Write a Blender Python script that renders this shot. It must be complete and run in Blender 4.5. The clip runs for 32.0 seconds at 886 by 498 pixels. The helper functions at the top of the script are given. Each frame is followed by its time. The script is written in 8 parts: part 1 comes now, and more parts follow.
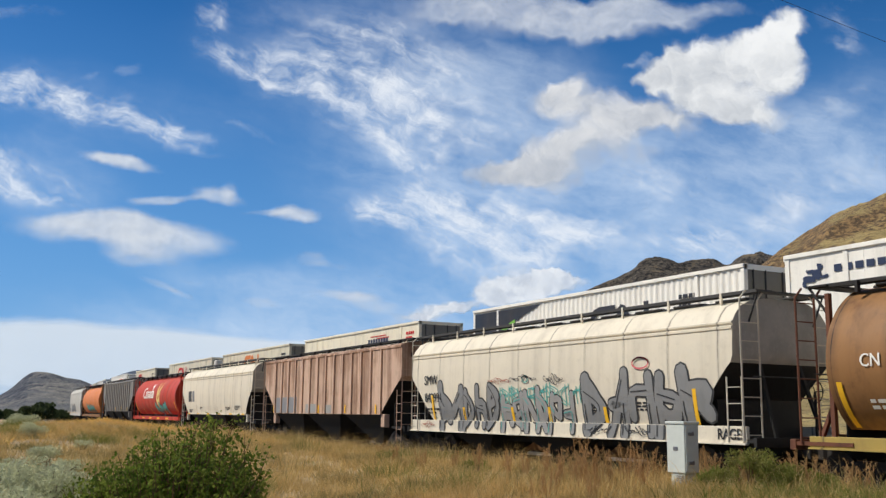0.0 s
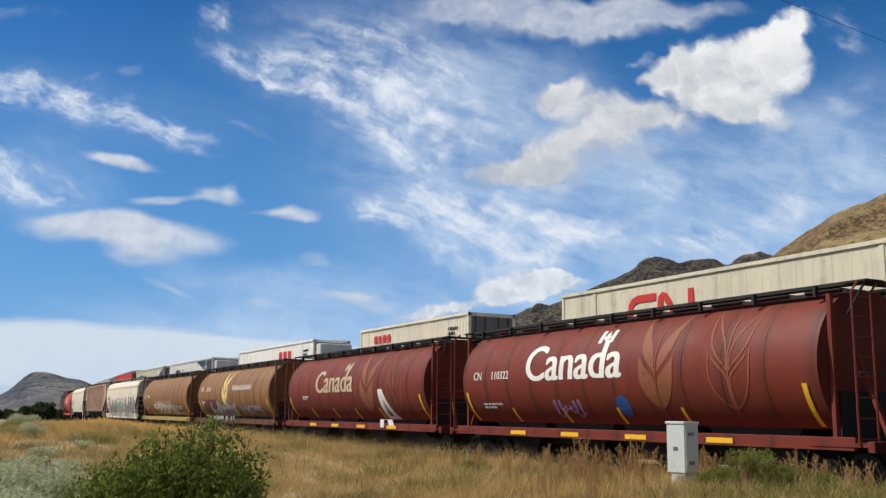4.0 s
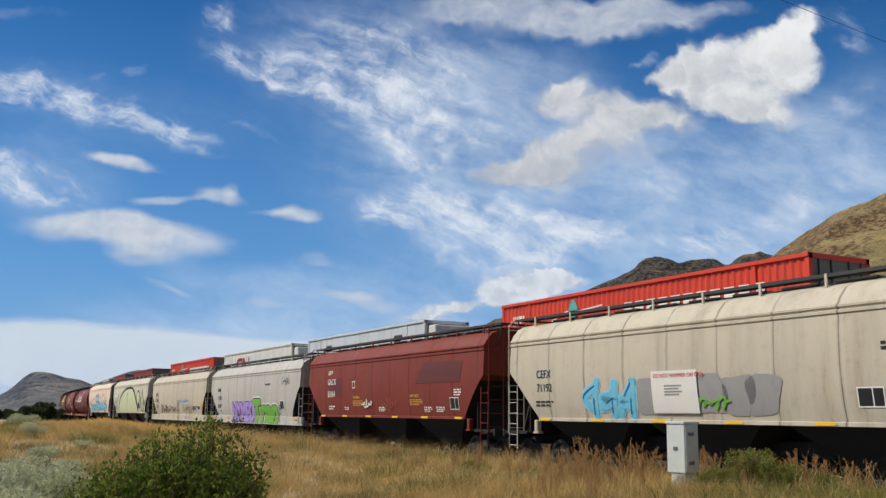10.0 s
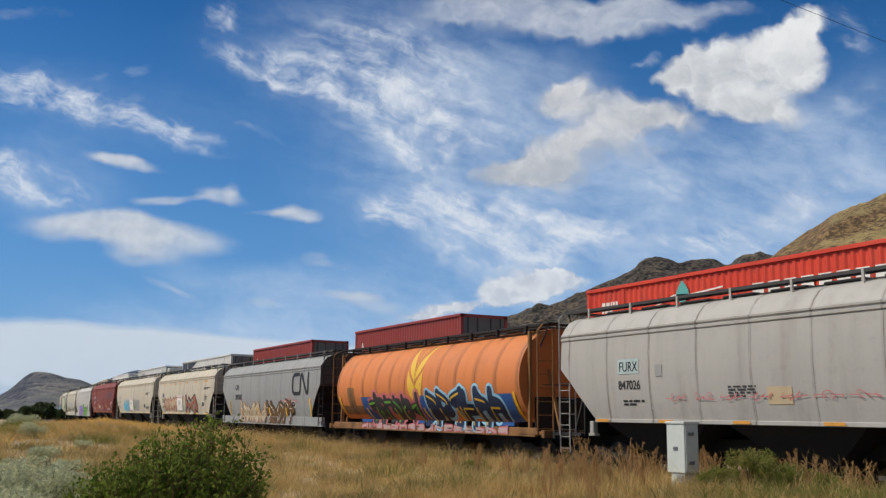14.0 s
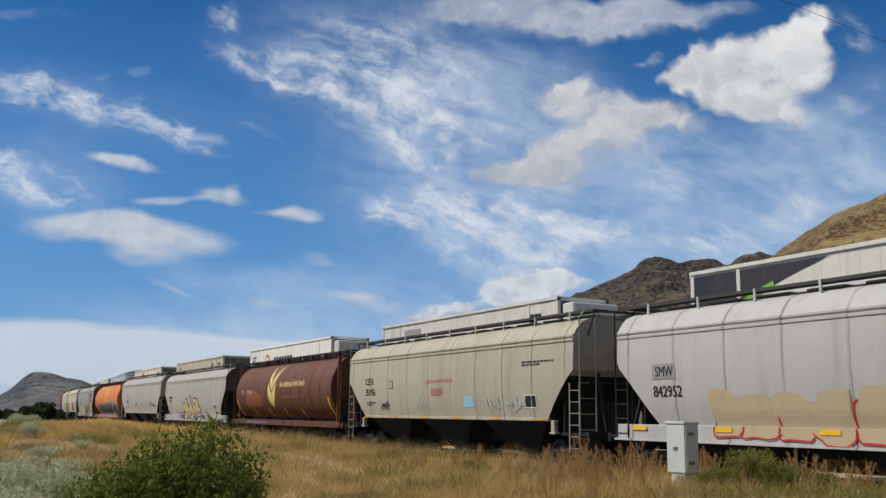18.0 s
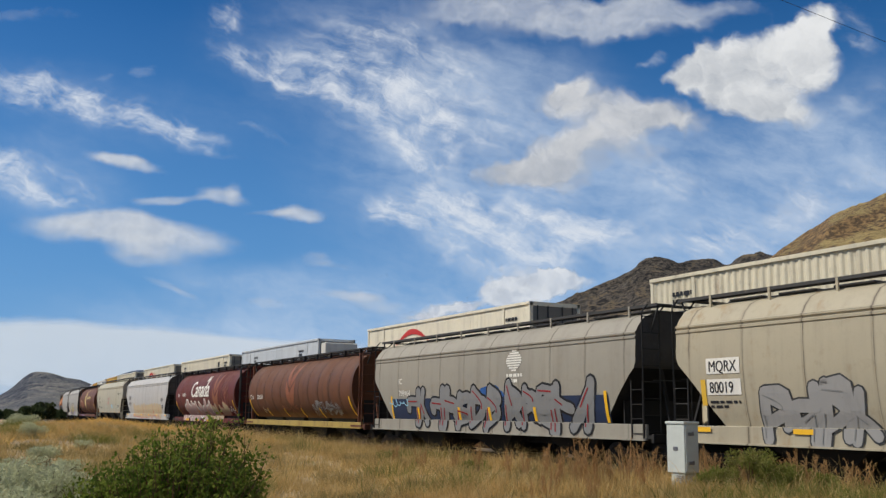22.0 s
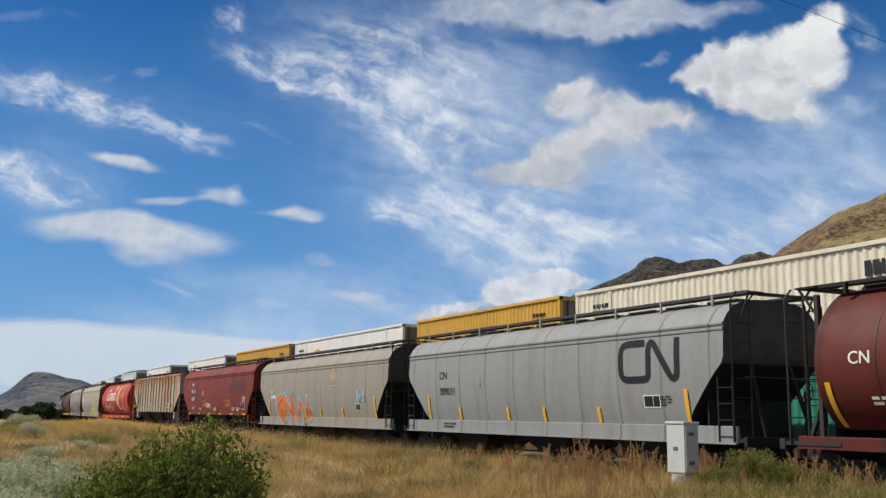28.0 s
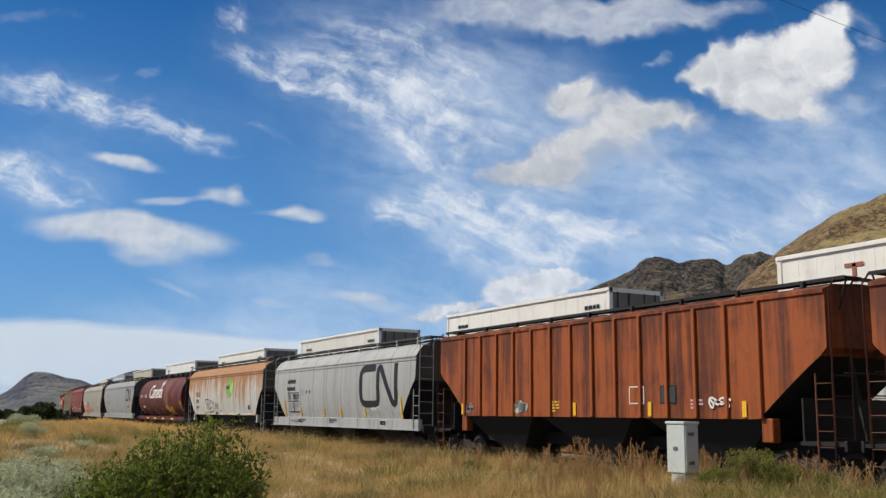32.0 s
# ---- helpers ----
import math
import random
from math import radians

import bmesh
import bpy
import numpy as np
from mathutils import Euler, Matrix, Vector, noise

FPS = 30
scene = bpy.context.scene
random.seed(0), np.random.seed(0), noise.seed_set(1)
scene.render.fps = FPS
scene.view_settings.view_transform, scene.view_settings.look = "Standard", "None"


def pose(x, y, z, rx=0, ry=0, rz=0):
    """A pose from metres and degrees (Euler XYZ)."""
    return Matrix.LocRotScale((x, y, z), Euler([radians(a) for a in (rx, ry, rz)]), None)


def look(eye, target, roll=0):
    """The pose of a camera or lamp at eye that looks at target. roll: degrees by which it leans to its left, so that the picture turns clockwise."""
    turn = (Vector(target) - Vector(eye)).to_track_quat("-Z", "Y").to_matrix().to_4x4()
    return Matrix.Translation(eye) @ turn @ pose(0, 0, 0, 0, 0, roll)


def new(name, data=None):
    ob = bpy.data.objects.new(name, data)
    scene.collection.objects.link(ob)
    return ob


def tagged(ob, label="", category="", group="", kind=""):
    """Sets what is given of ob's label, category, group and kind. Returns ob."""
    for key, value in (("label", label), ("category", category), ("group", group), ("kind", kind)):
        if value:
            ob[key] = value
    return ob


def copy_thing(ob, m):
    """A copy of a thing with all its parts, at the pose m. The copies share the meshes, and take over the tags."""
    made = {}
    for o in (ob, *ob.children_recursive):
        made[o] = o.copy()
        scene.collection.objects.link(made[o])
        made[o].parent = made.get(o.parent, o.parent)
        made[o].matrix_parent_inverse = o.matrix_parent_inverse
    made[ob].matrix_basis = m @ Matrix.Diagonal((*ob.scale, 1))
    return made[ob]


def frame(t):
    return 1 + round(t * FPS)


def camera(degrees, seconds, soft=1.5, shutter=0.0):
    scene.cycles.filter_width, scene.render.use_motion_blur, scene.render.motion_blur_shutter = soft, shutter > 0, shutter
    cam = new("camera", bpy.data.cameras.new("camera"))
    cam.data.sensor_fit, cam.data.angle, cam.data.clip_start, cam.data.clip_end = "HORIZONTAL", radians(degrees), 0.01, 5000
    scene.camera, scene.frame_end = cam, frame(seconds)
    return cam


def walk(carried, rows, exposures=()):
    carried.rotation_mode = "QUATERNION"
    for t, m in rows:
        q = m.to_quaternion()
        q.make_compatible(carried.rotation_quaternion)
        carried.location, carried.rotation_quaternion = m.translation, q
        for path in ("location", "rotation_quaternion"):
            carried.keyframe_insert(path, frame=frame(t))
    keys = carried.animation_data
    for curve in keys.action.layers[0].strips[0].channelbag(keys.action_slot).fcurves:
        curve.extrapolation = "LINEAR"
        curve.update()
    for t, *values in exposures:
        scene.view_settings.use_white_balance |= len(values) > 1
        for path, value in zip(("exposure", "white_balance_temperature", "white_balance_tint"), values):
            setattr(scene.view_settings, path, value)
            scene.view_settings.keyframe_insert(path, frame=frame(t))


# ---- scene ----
# Axes: x runs along the tracks (to +x the containers travel), y away from the camera, z up from the rail heads.
EYE = Vector((0.0, 0.0, 1.605))
HEAD = radians(62.189)                      # the camera's heading, turned to the left from +y
TILT = radians(9.683)
AHEAD = Vector((-math.sin(HEAD), math.cos(HEAD), 0))
RIGHT = Vector((math.cos(HEAD), math.sin(HEAD), 0))

cam = camera(48.9, 32.0, soft=1.35)
aim = EYE + AHEAD * math.cos(TILT) * 10 + Vector((0, 0, math.sin(TILT) * 10))
view = look(EYE, aim, 0.7)
walk(cam, [(0.0, view), (32.0, view)], [(0.0, 0.06), (3.0, 0.06), (7.0, 0.0), (13.0, -0.10), (18.0, -0.18), (23.0, -0.13), (28.0, -0.08), (32.0, -0.05)])

# ---- world, sun ----
SUN = Vector((-0.46, -0.72, 0.92)).normalized()
world = bpy.data.worlds.new("sky")
scene.world = world
world.use_nodes = True
wn, wl = world.node_tree.nodes, world.node_tree.links
sky = wn.new("ShaderNodeTexSky")
sky.sky_type = "NISHITA"
sky.sun_disc = False
sky.sun_elevation = math.asin(SUN.z)
sky.sun_rotation = math.atan2(SUN.x, SUN.y)
sky.altitude = 350
sky.air_density = 1.0
sky.dust_density = 0.1
sky.ozone_density = 3.0

def world_node(kind, **values):
    n = wn.new(kind)
    for k, v in values.items():
        n.inputs[k].default_value = v
    return n


deep = world_node("ShaderNodeHueSaturation", Hue=0.508, Saturation=1.40, Value=1.36)
wl.new(sky.outputs["Color"], deep.inputs["Color"])
# scattered cloud over the rest of the sky, thinning out towards the part with clouds of its own
way = world_node("ShaderNodeTexCoord")
puffs = world_node("ShaderNodeTexNoise", Scale=3.0, Detail=6.0, Roughness=0.6)
wl.new(way.outputs["Generated"], puffs.inputs["Vector"])
cover = world_node("ShaderNodeMapRange")
cover.inputs["From Min"].default_value, cover.inputs["From Max"].default_value = 0.38, 0.58
wl.new(puffs.outputs["Fac"], cover.inputs["Value"])
toward = world_node("ShaderNodeVectorMath")
toward.operation = "DOT_PRODUCT"
toward.inputs[1].default_value = AHEAD
wl.new(way.outputs["Generated"], toward.inputs[0])
aside = world_node("ShaderNodeMapRange")
aside.inputs["From Min"].default_value, aside.inputs["From Max"].default_value = 0.72, 0.30
wl.new(toward.outputs["Value"], aside.inputs["Value"])
both = world_node("ShaderNodeMath")
both.operation = "MULTIPLY"
wl.new(cover.outputs["Result"], both.inputs[0])
wl.new(aside.outputs["Result"], both.inputs[1])
clouded = world_node("ShaderNodeMix")
clouded.data_type = "RGBA"
clouded.inputs[7].default_value = (4.7, 4.7, 4.75, 1)
wl.new(both.outputs[0], clouded.inputs["Factor"])
wl.new(deep.outputs["Color"], clouded.inputs[6])
# pale air along the horizon
lift = world_node("ShaderNodeSeparateXYZ")
wl.new(way.outputs["Generated"], lift.inputs[0])
near_ground = world_node("ShaderNodeMapRange")
near_ground.inputs["From Min"].default_value, near_ground.inputs["From Max"].default_value = 0.42, 0.0
near_ground.inputs["To Max"].default_value = 0.85
wl.new(lift.outputs["Z"], near_ground.inputs["Value"])
airy = world_node("ShaderNodeMix")
airy.data_type = "RGBA"
airy.inputs[7].default_value = (2.1, 6.0, 12.8, 1)
wl.new(near_ground.outputs["Result"], airy.inputs["Factor"])
wl.new(clouded.outputs[2], airy.inputs[6])
wl.new(airy.outputs[2], wn["Background"].inputs["Color"])
wn["Background"].inputs["Strength"].default_value = 0.060

sun = new("sun", bpy.data.lights.new("sun", "SUN"))
sun.data.energy = 4.0
sun.data.angle = radians(0.55)
sun.data.color = (1.0, 0.95, 0.87)
sun.matrix_world = look(SUN * 50, (0, 0, 0))


# ---- material tools ----
def lin(r, g, b):
    """A colour from 0-255 screen values."""
    return tuple((c / 255) ** 2.2 for c in (r, g, b)) + (1.0,)


class Nodes:
    """A short hand for building one material."""

    def __init__(self, name):
        self.mat = bpy.data.materials.new(name)
        self.mat.use_nodes = True
        self.t = self.mat.node_tree
        self.bsdf = self.t.nodes["Principled BSDF"]
        self.out = self.t.nodes["Material Output"]

    def add(self, kind, **values):
        n = self.t.nodes.new(kind)
        for k, v in values.items():
            n.inputs[k].default_value = v
        return n

    def link(self, a, b):
        self.t.links.new(a, b)

    def coords(self, which="Object", scale=(1, 1, 1), rot=(0, 0, 0)):
        c = self.add("ShaderNodeTexCoord")
        m = self.add("ShaderNodeMapping", Scale=scale, Rotation=rot)
        self.link(c.outputs[which], m.inputs["Vector"])
        return m.outputs["Vector"]

    def noise(self, vec, scale, detail=4.0, rough=0.55):
        n = self.add("ShaderNodeTexNoise", Scale=scale, Detail=detail, Roughness=rough)
        self.link(vec, n.inputs["Vector"])
        return n.outputs["Fac"]

    def ramp(self, fac, a, b, lo=0.0, hi=1.0):
        r = self.add("ShaderNodeMapRange")
        r.inputs["From Min"].default_value, r.inputs["From Max"].default_value = a, b
        r.inputs["To Min"].default_value, r.inputs["To Max"].default_value = lo, hi
        r.interpolation_type = "SMOOTHSTEP"
        self.link(fac, r.inputs["Value"])
        return r.outputs["Result"]

    def math(self, op, a, b):
        m = self.add("ShaderNodeMath")
        m.operation = op
        for i, v in enumerate((a, b)):
            if isinstance(v, (int, float)):
                m.inputs[i].default_value = v
            else:
                self.link(v, m.inputs[i])
        return m.outputs[0]

    def mix(self, fac, a, b):
        m = self.add("ShaderNodeMix")
        m.data_type = "RGBA"
        for sock, v in ((m.inputs["Factor"], fac), (m.inputs[6], a), (m.inputs[7], b)):
            if isinstance(v, (int, float, tuple)):
                sock.default_value = v
            else:
                self.link(v, sock)
        return m.outputs[2]

    def bump(self, height, strength, distance=0.02):
        b = self.add("ShaderNodeBump", Strength=strength, Distance=distance)
        self.link(height, b.inputs["Height"])
        self.link(b.outputs["Normal"], self.bsdf.inputs["Normal"])

    def done(self, color, rough=0.6, metal=0.0):
        for sock, v in ((self.bsdf.inputs["Base Color"], color), (self.bsdf.inputs["Roughness"], rough)):
            if isinstance(v, (int, float, tuple)):
                sock.default_value = v
            else:
                self.link(v, sock)
        self.bsdf.inputs["Metallic"].default_value = metal
        return self.mat


def shade(c, k):
    return tuple(min(1.0, v * k) for v in c[:3]) + (1.0,)


RUST = lin(150, 84, 44)


def car_paint(name, base, rust=0.1, dirt=0.35, fade=0.2, rust_col=RUST, rough=0.64, dirt_col=lin(96, 82, 66), pitch=1.72, high=0.0):
    """Weathered paint on steel: faded patches, rain streaks, dust and rust; grime along the weld seams, pitch metres apart. high: more rust up the sides."""
    n = Nodes(name)
    v = n.coords()
    streak = n.noise(n.coords(scale=(1.5, 1.5, 0.14)), 1.3, 7, 0.6)
    fine = n.noise(n.coords(scale=(5, 5, 0.35)), 1.5, 5, 0.6)
    patch = n.noise(v, 0.42, 6, 0.62)
    spots = n.noise(v, 3.2, 6, 0.66)
    grain = n.noise(v, 18, 4, 0.6)
    col = n.mix(n.math("MULTIPLY", n.ramp(patch, 0.32, 0.7), fade), base, shade(base, 1.3))
    col = n.mix(n.math("MULTIPLY", n.ramp(streak, 0.44, 0.78), dirt * 0.8), col, dirt_col)
    col = n.mix(n.math("MULTIPLY", n.ramp(spots, 0.5, 0.78), dirt * 0.5), col, dirt_col)
    col = n.mix(n.math("MULTIPLY", n.ramp(fine, 0.52, 0.8), dirt * 0.35), col, shade(base, 0.6))
    if pitch:
        place = n.add("ShaderNodeSeparateXYZ")
        n.link(v, place.inputs[0])
        beat = n.math("ABSOLUTE", n.math("SUBTRACT", n.math("FRACT", n.math("ADD", n.math("DIVIDE", place.outputs["X"], pitch), n.math("MULTIPLY", n.math("SUBTRACT", spots, 0.5), 0.012)), 0.0), 0.5), 0.0)
        seam = n.math("ADD", n.math("MULTIPLY", n.ramp(beat, 0.045 if pitch > 1.5 else 0.16, 0.008), 0.32 if pitch > 1.5 else 0.45), n.math("MULTIPLY", n.ramp(beat, 0.014, 0.006), 0.5))
        col = n.mix(n.math("MULTIPLY", seam, n.ramp(n.noise(v, 1.1, 4, 0.6), 0.30, 0.62, 0.35, 1.0)), col, shade(dirt_col, 0.55))
    if rust > 0.5:
        mass = n.math("ADD", n.math("MULTIPLY", streak, 0.22), n.math("ADD", n.math("MULTIPLY", patch, 0.66), n.math("MULTIPLY", spots, 0.18)))
        if high:
            level = n.add("ShaderNodeSeparateXYZ")
            n.link(v, level.inputs[0])
            mass = n.math("ADD", n.math("ADD", n.math("MULTIPLY", streak, 0.46), n.math("MULTIPLY", fine, 0.26)), n.math("ADD", n.math("MULTIPLY", patch, 0.30), n.math("MULTIPLY", n.math("SUBTRACT", level.outputs["Z"], 2.75), high)))
        r = n.math("MULTIPLY", n.ramp(mass, 0.46, 0.59) if high else n.ramp(mass, 0.40, 0.66), 0.9)
        col = n.mix(r, col, n.mix(n.ramp(spots, 0.35, 0.7), rust_col, shade(rust_col, 0.72)))
    elif rust > 0:
        mass = n.math("ADD", n.math("MULTIPLY", streak, 0.42), n.math("ADD", n.math("MULTIPLY", patch, 0.42), n.math("MULTIPLY", spots, 0.22)))
        r = n.math("MULTIPLY", n.ramp(mass, 0.62 - 0.20 * rust, 0.78 - 0.20 * rust), min(1.0, 0.45 + rust))
        col = n.mix(r, col, n.mix(n.ramp(spots, 0.35, 0.7), rust_col, shade(rust_col, 0.55)))
    col = n.mix(n.math("MULTIPLY", n.ramp(grain, 0.55, 0.8), 0.12), col, shade(base, 0.5))
    n.bump(n.math("ADD", n.noise(n.coords(scale=(0.9, 1, 0.6)), 1.0, 2), n.math("MULTIPLY", grain, 0.05)), 0.25, 0.03)
    return n.done(col, n.ramp(patch, 0.3, 0.75, rough - 0.08, rough + 0.2))


def plain(name, base, rough=0.6, metal=0.0, var=0.3, scale=6.0):
    n = Nodes(name)
    g = n.noise(n.coords(), scale, 5, 0.6)
    g2 = n.noise(n.coords(), scale * 6, 3, 0.6)
    col = n.mix(n.math("MULTIPLY", n.ramp(g, 0.35, 0.7), var), base, shade(base, 0.5))
    col = n.mix(n.math("MULTIPLY", n.ramp(g2, 0.5, 0.75), var * 0.6), col, shade(base, 1.4))
    n.bump(g2, 0.15, 0.01)
    return n.done(col, rough, metal)


def spray(name, base, worn=0.25):
    """Sprayed or stencilled paint, a little worn."""
    n = Nodes(name)
    g = n.noise(n.coords(scale=(1, 1, 0.4)), 3.5, 5, 0.65)
    col = n.mix(n.math("MULTIPLY", n.ramp(g, 0.45, 0.75), worn), base, shade(base, 0.6))
    return n.done(col, 0.6)


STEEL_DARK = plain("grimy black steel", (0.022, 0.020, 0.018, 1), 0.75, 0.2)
# end sheets: dust, and the shade between cars, put into a darker colour
PALE_SHADED_END = plain("dusty buff end sheet paint", (0.46, 0.43, 0.37, 1), 0.85, 0.0, 0.4, 1.5)
DARK_SHADED_END = plain("dusty grey-buff end sheet paint", (0.10, 0.095, 0.085, 1), 0.85, 0.0, 0.5, 1.5)
STEEL_WHEEL = plain("worn wheel steel", (0.045, 0.038, 0.032, 1), 0.65, 0.4)
GRIME = plain("brown running gear grime", (0.035, 0.028, 0.022, 1), 0.9, 0.1)
GALV = plain("galvanised walkway grating", (0.06, 0.058, 0.055, 1), 0.7, 0.3)
RAIL = plain("polished rail", (0.09, 0.075, 0.065, 1), 0.55, 0.5)
TIE = plain("creosoted timber", (0.06, 0.045, 0.035, 1), 0.9)
WHITE = spray("stencil white", lin(232, 228, 216))
BLACK = spray("stencil black", lin(34, 33, 34))
YELLOW = spray("reflective yellow", lin(244, 186, 40), 0.15)
AMBER = spray("reflective amber", lin(214, 150, 60), 0.3)
PALE_GOLD = spray("pale wheat gold", lin(226, 200, 122), 0.3)

# ---- mesh tools ----


def part(name, bm, material, parent=None, label=""):
    """One mesh object out of a bmesh, under a thing or a part."""
    me = bpy.data.meshes.new(name)
    bm.normal_update()
    bm.to_mesh(me)
    bm.free()
    for m in (material if isinstance(material, (list, tuple)) else [material]):
        me.materials.append(m)
    ob = new(name, me)
    if parent is not None:
        ob.parent = parent
    if label:
        ob["label"] = label
    return ob


def again(ob, parent, m):
    """Another object on the same mesh."""
    o = new(ob.name.split(".")[0], ob.data)
    o.parent = parent
    o.matrix_basis = m
    return o


def quad_box(bm, x0, x1, y0, y1, z0, z1, bevel=0.0, mat=0):
    vs = [bm.verts.new((x, y, z)) for x in (x0, x1) for y in (y0, y1) for z in (z0, z1)]
    fs = [bm.faces.new([vs[i] for i in q]) for q in ((0, 1, 3, 2), (4, 6, 7, 5), (0, 4, 5, 1), (2, 3, 7, 6), (0, 2, 6, 4), (1, 5, 7, 3))]
    for f in fs:
        f.material_index = mat
    if bevel:
        es = list({e for f in fs for e in f.edges})
        bmesh.ops.bevel(bm, geom=es, offset=bevel, segments=1, affect="EDGES")
    return fs


def tube(bm, pts, r, n=6, cap=True):
    """A round bar along points."""
    rings = []
    pts = [Vector(p) for p in pts]
    for i, p in enumerate(pts):
        d = (pts[min(i + 1, len(pts) - 1)] - pts[max(i - 1, 0)]).normalized()
        a = d.orthogonal().normalized() if abs(d.z) > 0.9 else d.cross(Vector((0, 0, 1))).normalized()
        b = d.cross(a)
        rr = r[i] if isinstance(r, (list, tuple)) else r
        rings.append([bm.verts.new(p + (a * math.cos(k * math.tau / n) + b * math.sin(k * math.tau / n)) * rr) for k in range(n)])
    for a, b in zip(rings, rings[1:]):
        for k in range(n):
            bm.faces.new((a[k], a[(k + 1) % n], b[(k + 1) % n], b[k]))
    if cap:
        bm.faces.new(rings[0][::-1])
        bm.faces.new(rings[-1])


def smooth(ob, angle=40):
    for p in ob.data.polygons:
        p.use_smooth = True
    ob.data.set_sharp_from_angle(angle=radians(angle))
    return ob


def curve_at(points, z):
    """Straight-line reading of a profile given as (half width, height)."""
    if z <= points[0][1]:
        return points[0][0]
    for (a, za), (b, zb) in zip(points, points[1:]):
        if z <= zb:
            return a + (b - a) * (z - za) / (zb - za)
    return points[-1][0]

# ---- the two tracks: straight, then a wide curve to the far side ----
NEAR, FAR, BEND, RADIUS = 17.71, 22.40, 85.0, 900.0


def on_track(y0, s):
    """The pose at s metres along (counted towards -x) on the track that runs at y0."""
    if s <= BEND:
        return pose(-s, y0, 0)
    a = (s - BEND) / (RADIUS - y0 + NEAR)
    r = RADIUS - y0 + NEAR
    return Matrix.Translation((-BEND - r * math.sin(a), y0 + r * (1 - math.cos(a)), 0)) @ Matrix.Rotation(-a, 4, "Z")


def off_track(x, y):
    """How far a place lies from the near track's middle, positive beyond it."""
    if -x <= BEND:
        return y - NEAR
    return RADIUS - math.hypot(x + BEND, y - NEAR - RADIUS)


# ---- ground ----
def step(a, b, v):
    v = min(1.0, max(0.0, (v - a) / (b - a)))
    return v * v * (3 - 2 * v)


def mound(x, y, cx, cy, rx, ry, turn=0.0):
    dx, dy = x - cx, y - cy
    c, s = math.cos(turn), math.sin(turn)
    return math.exp(-((dx * c + dy * s) / rx) ** 2 - ((dy * c - dx * s) / ry) ** 2)


def ground_z(x, y):
    o = off_track(x, y)
    near = abs(x) < 160 and abs(y) < 120
    z = -0.15
    if near:
        z += 0.42 * step(-14, -5.5, o) * (1 - step(-4.2, -2.6, o))
        z += 0.40 * mound(x, y, -38, 8.5, 16, 4.5, -0.12) * (1 - step(-4.6, -2.4, o))
        z += 0.98 * mound(x, y, -42, 4.5, 13, 4.2, -0.25) * (1 - step(-6, -2.4, o))
        z += 0.35 * mound(x, y, -62, 8.0, 16, 5) * (1 - step(-6, -2.4, o))
        bed = step(-3.4, -2.2, o) * (1 - step(7.2, 8.6, o))
        rough = 0.10 * noise.noise((x * 0.35, y * 0.35, 0)) + 0.05 * noise.noise((x * 1.3, y * 1.3, 4))
        z += rough * (1 - bed)
        z += (-0.22 - z) * bed
    else:
        z += -0.1 + 0.8 * noise.noise((x * 0.01, y * 0.01, 0)) * step(160, 400, max(abs(x), abs(y)))
    return z


def graded(lo, a, b, hi, fine, grow=1.28):
    inner = list(np.arange(a, b + 1e-6, fine))
    out, d, v = [], fine, b
    while v < hi:
        d *= grow
        v += d
        out.append(v)
    back, d, v = [], fine, a
    while v > lo:
        d *= grow
        v -= d
        back.append(v)
    return back[::-1] + inner + out


def sheet(name, xs, ys, height, mat):
    verts = [(x, y, height(x, y)) for x in xs for y in ys]
    m = len(ys)
    faces = [(i * m + j, (i + 1) * m + j, (i + 1) * m + j + 1, i * m + j + 1) for i in range(len(xs) - 1) for j in range(m - 1)]
    me = bpy.data.meshes.new(name)
    me.from_pydata(verts, [], faces)
    me.materials.append(mat)
    for p in me.polygons:
        p.use_smooth = True
    return new(name, me)


def soil_material():
    n = Nodes("dry grassland soil")
    v = n.coords()
    big = n.noise(v, 0.25, 5, 0.6)
    mid = n.noise(v, 1.6, 6, 0.65)
    fine = n.noise(v, 22, 5, 0.7)
    col = n.mix(n.ramp(big, 0.42, 0.62), lin(182, 156, 112), lin(168, 152, 128))
    col = n.mix(n.math("MULTIPLY", n.ramp(mid, 0.45, 0.7), 0.5), col, lin(140, 116, 82))
    col = n.mix(n.math("MULTIPLY", n.ramp(fine, 0.5, 0.72), 0.6), col, lin(206, 184, 140))
    # darker stone along the bed
    sep = n.add("ShaderNodeSeparateXYZ")
    n.link(n.coords(), sep.inputs[0])
    edge = n.math("ADD", sep.outputs["Y"], n.math("MULTIPLY", n.math("SUBTRACT", mid, 0.5), 1.2))
    bed = n.math("MULTIPLY", n.ramp(edge, NEAR - 3.7, NEAR - 2.9), n.ramp(edge, FAR + 3.2, FAR + 2.6))
    stones = n.mix(n.ramp(fine, 0.4, 0.65), lin(60, 56, 52), lin(98, 92, 86))
    col = n.mix(bed, col, stones)
    n.bump(n.math("ADD", mid, n.math("MULTIPLY", fine, 0.5)), 0.8, 0.08)
    return n.done(col, 0.95)


ground = sheet("ground", graded(-4600, -80, 8, 2500, 0.8), graded(-1500, -4, 27, 4600, 0.6), ground_z, soil_material())
tagged(ground, "dry tan grassland soil along the railway", "ground", kind="structure")


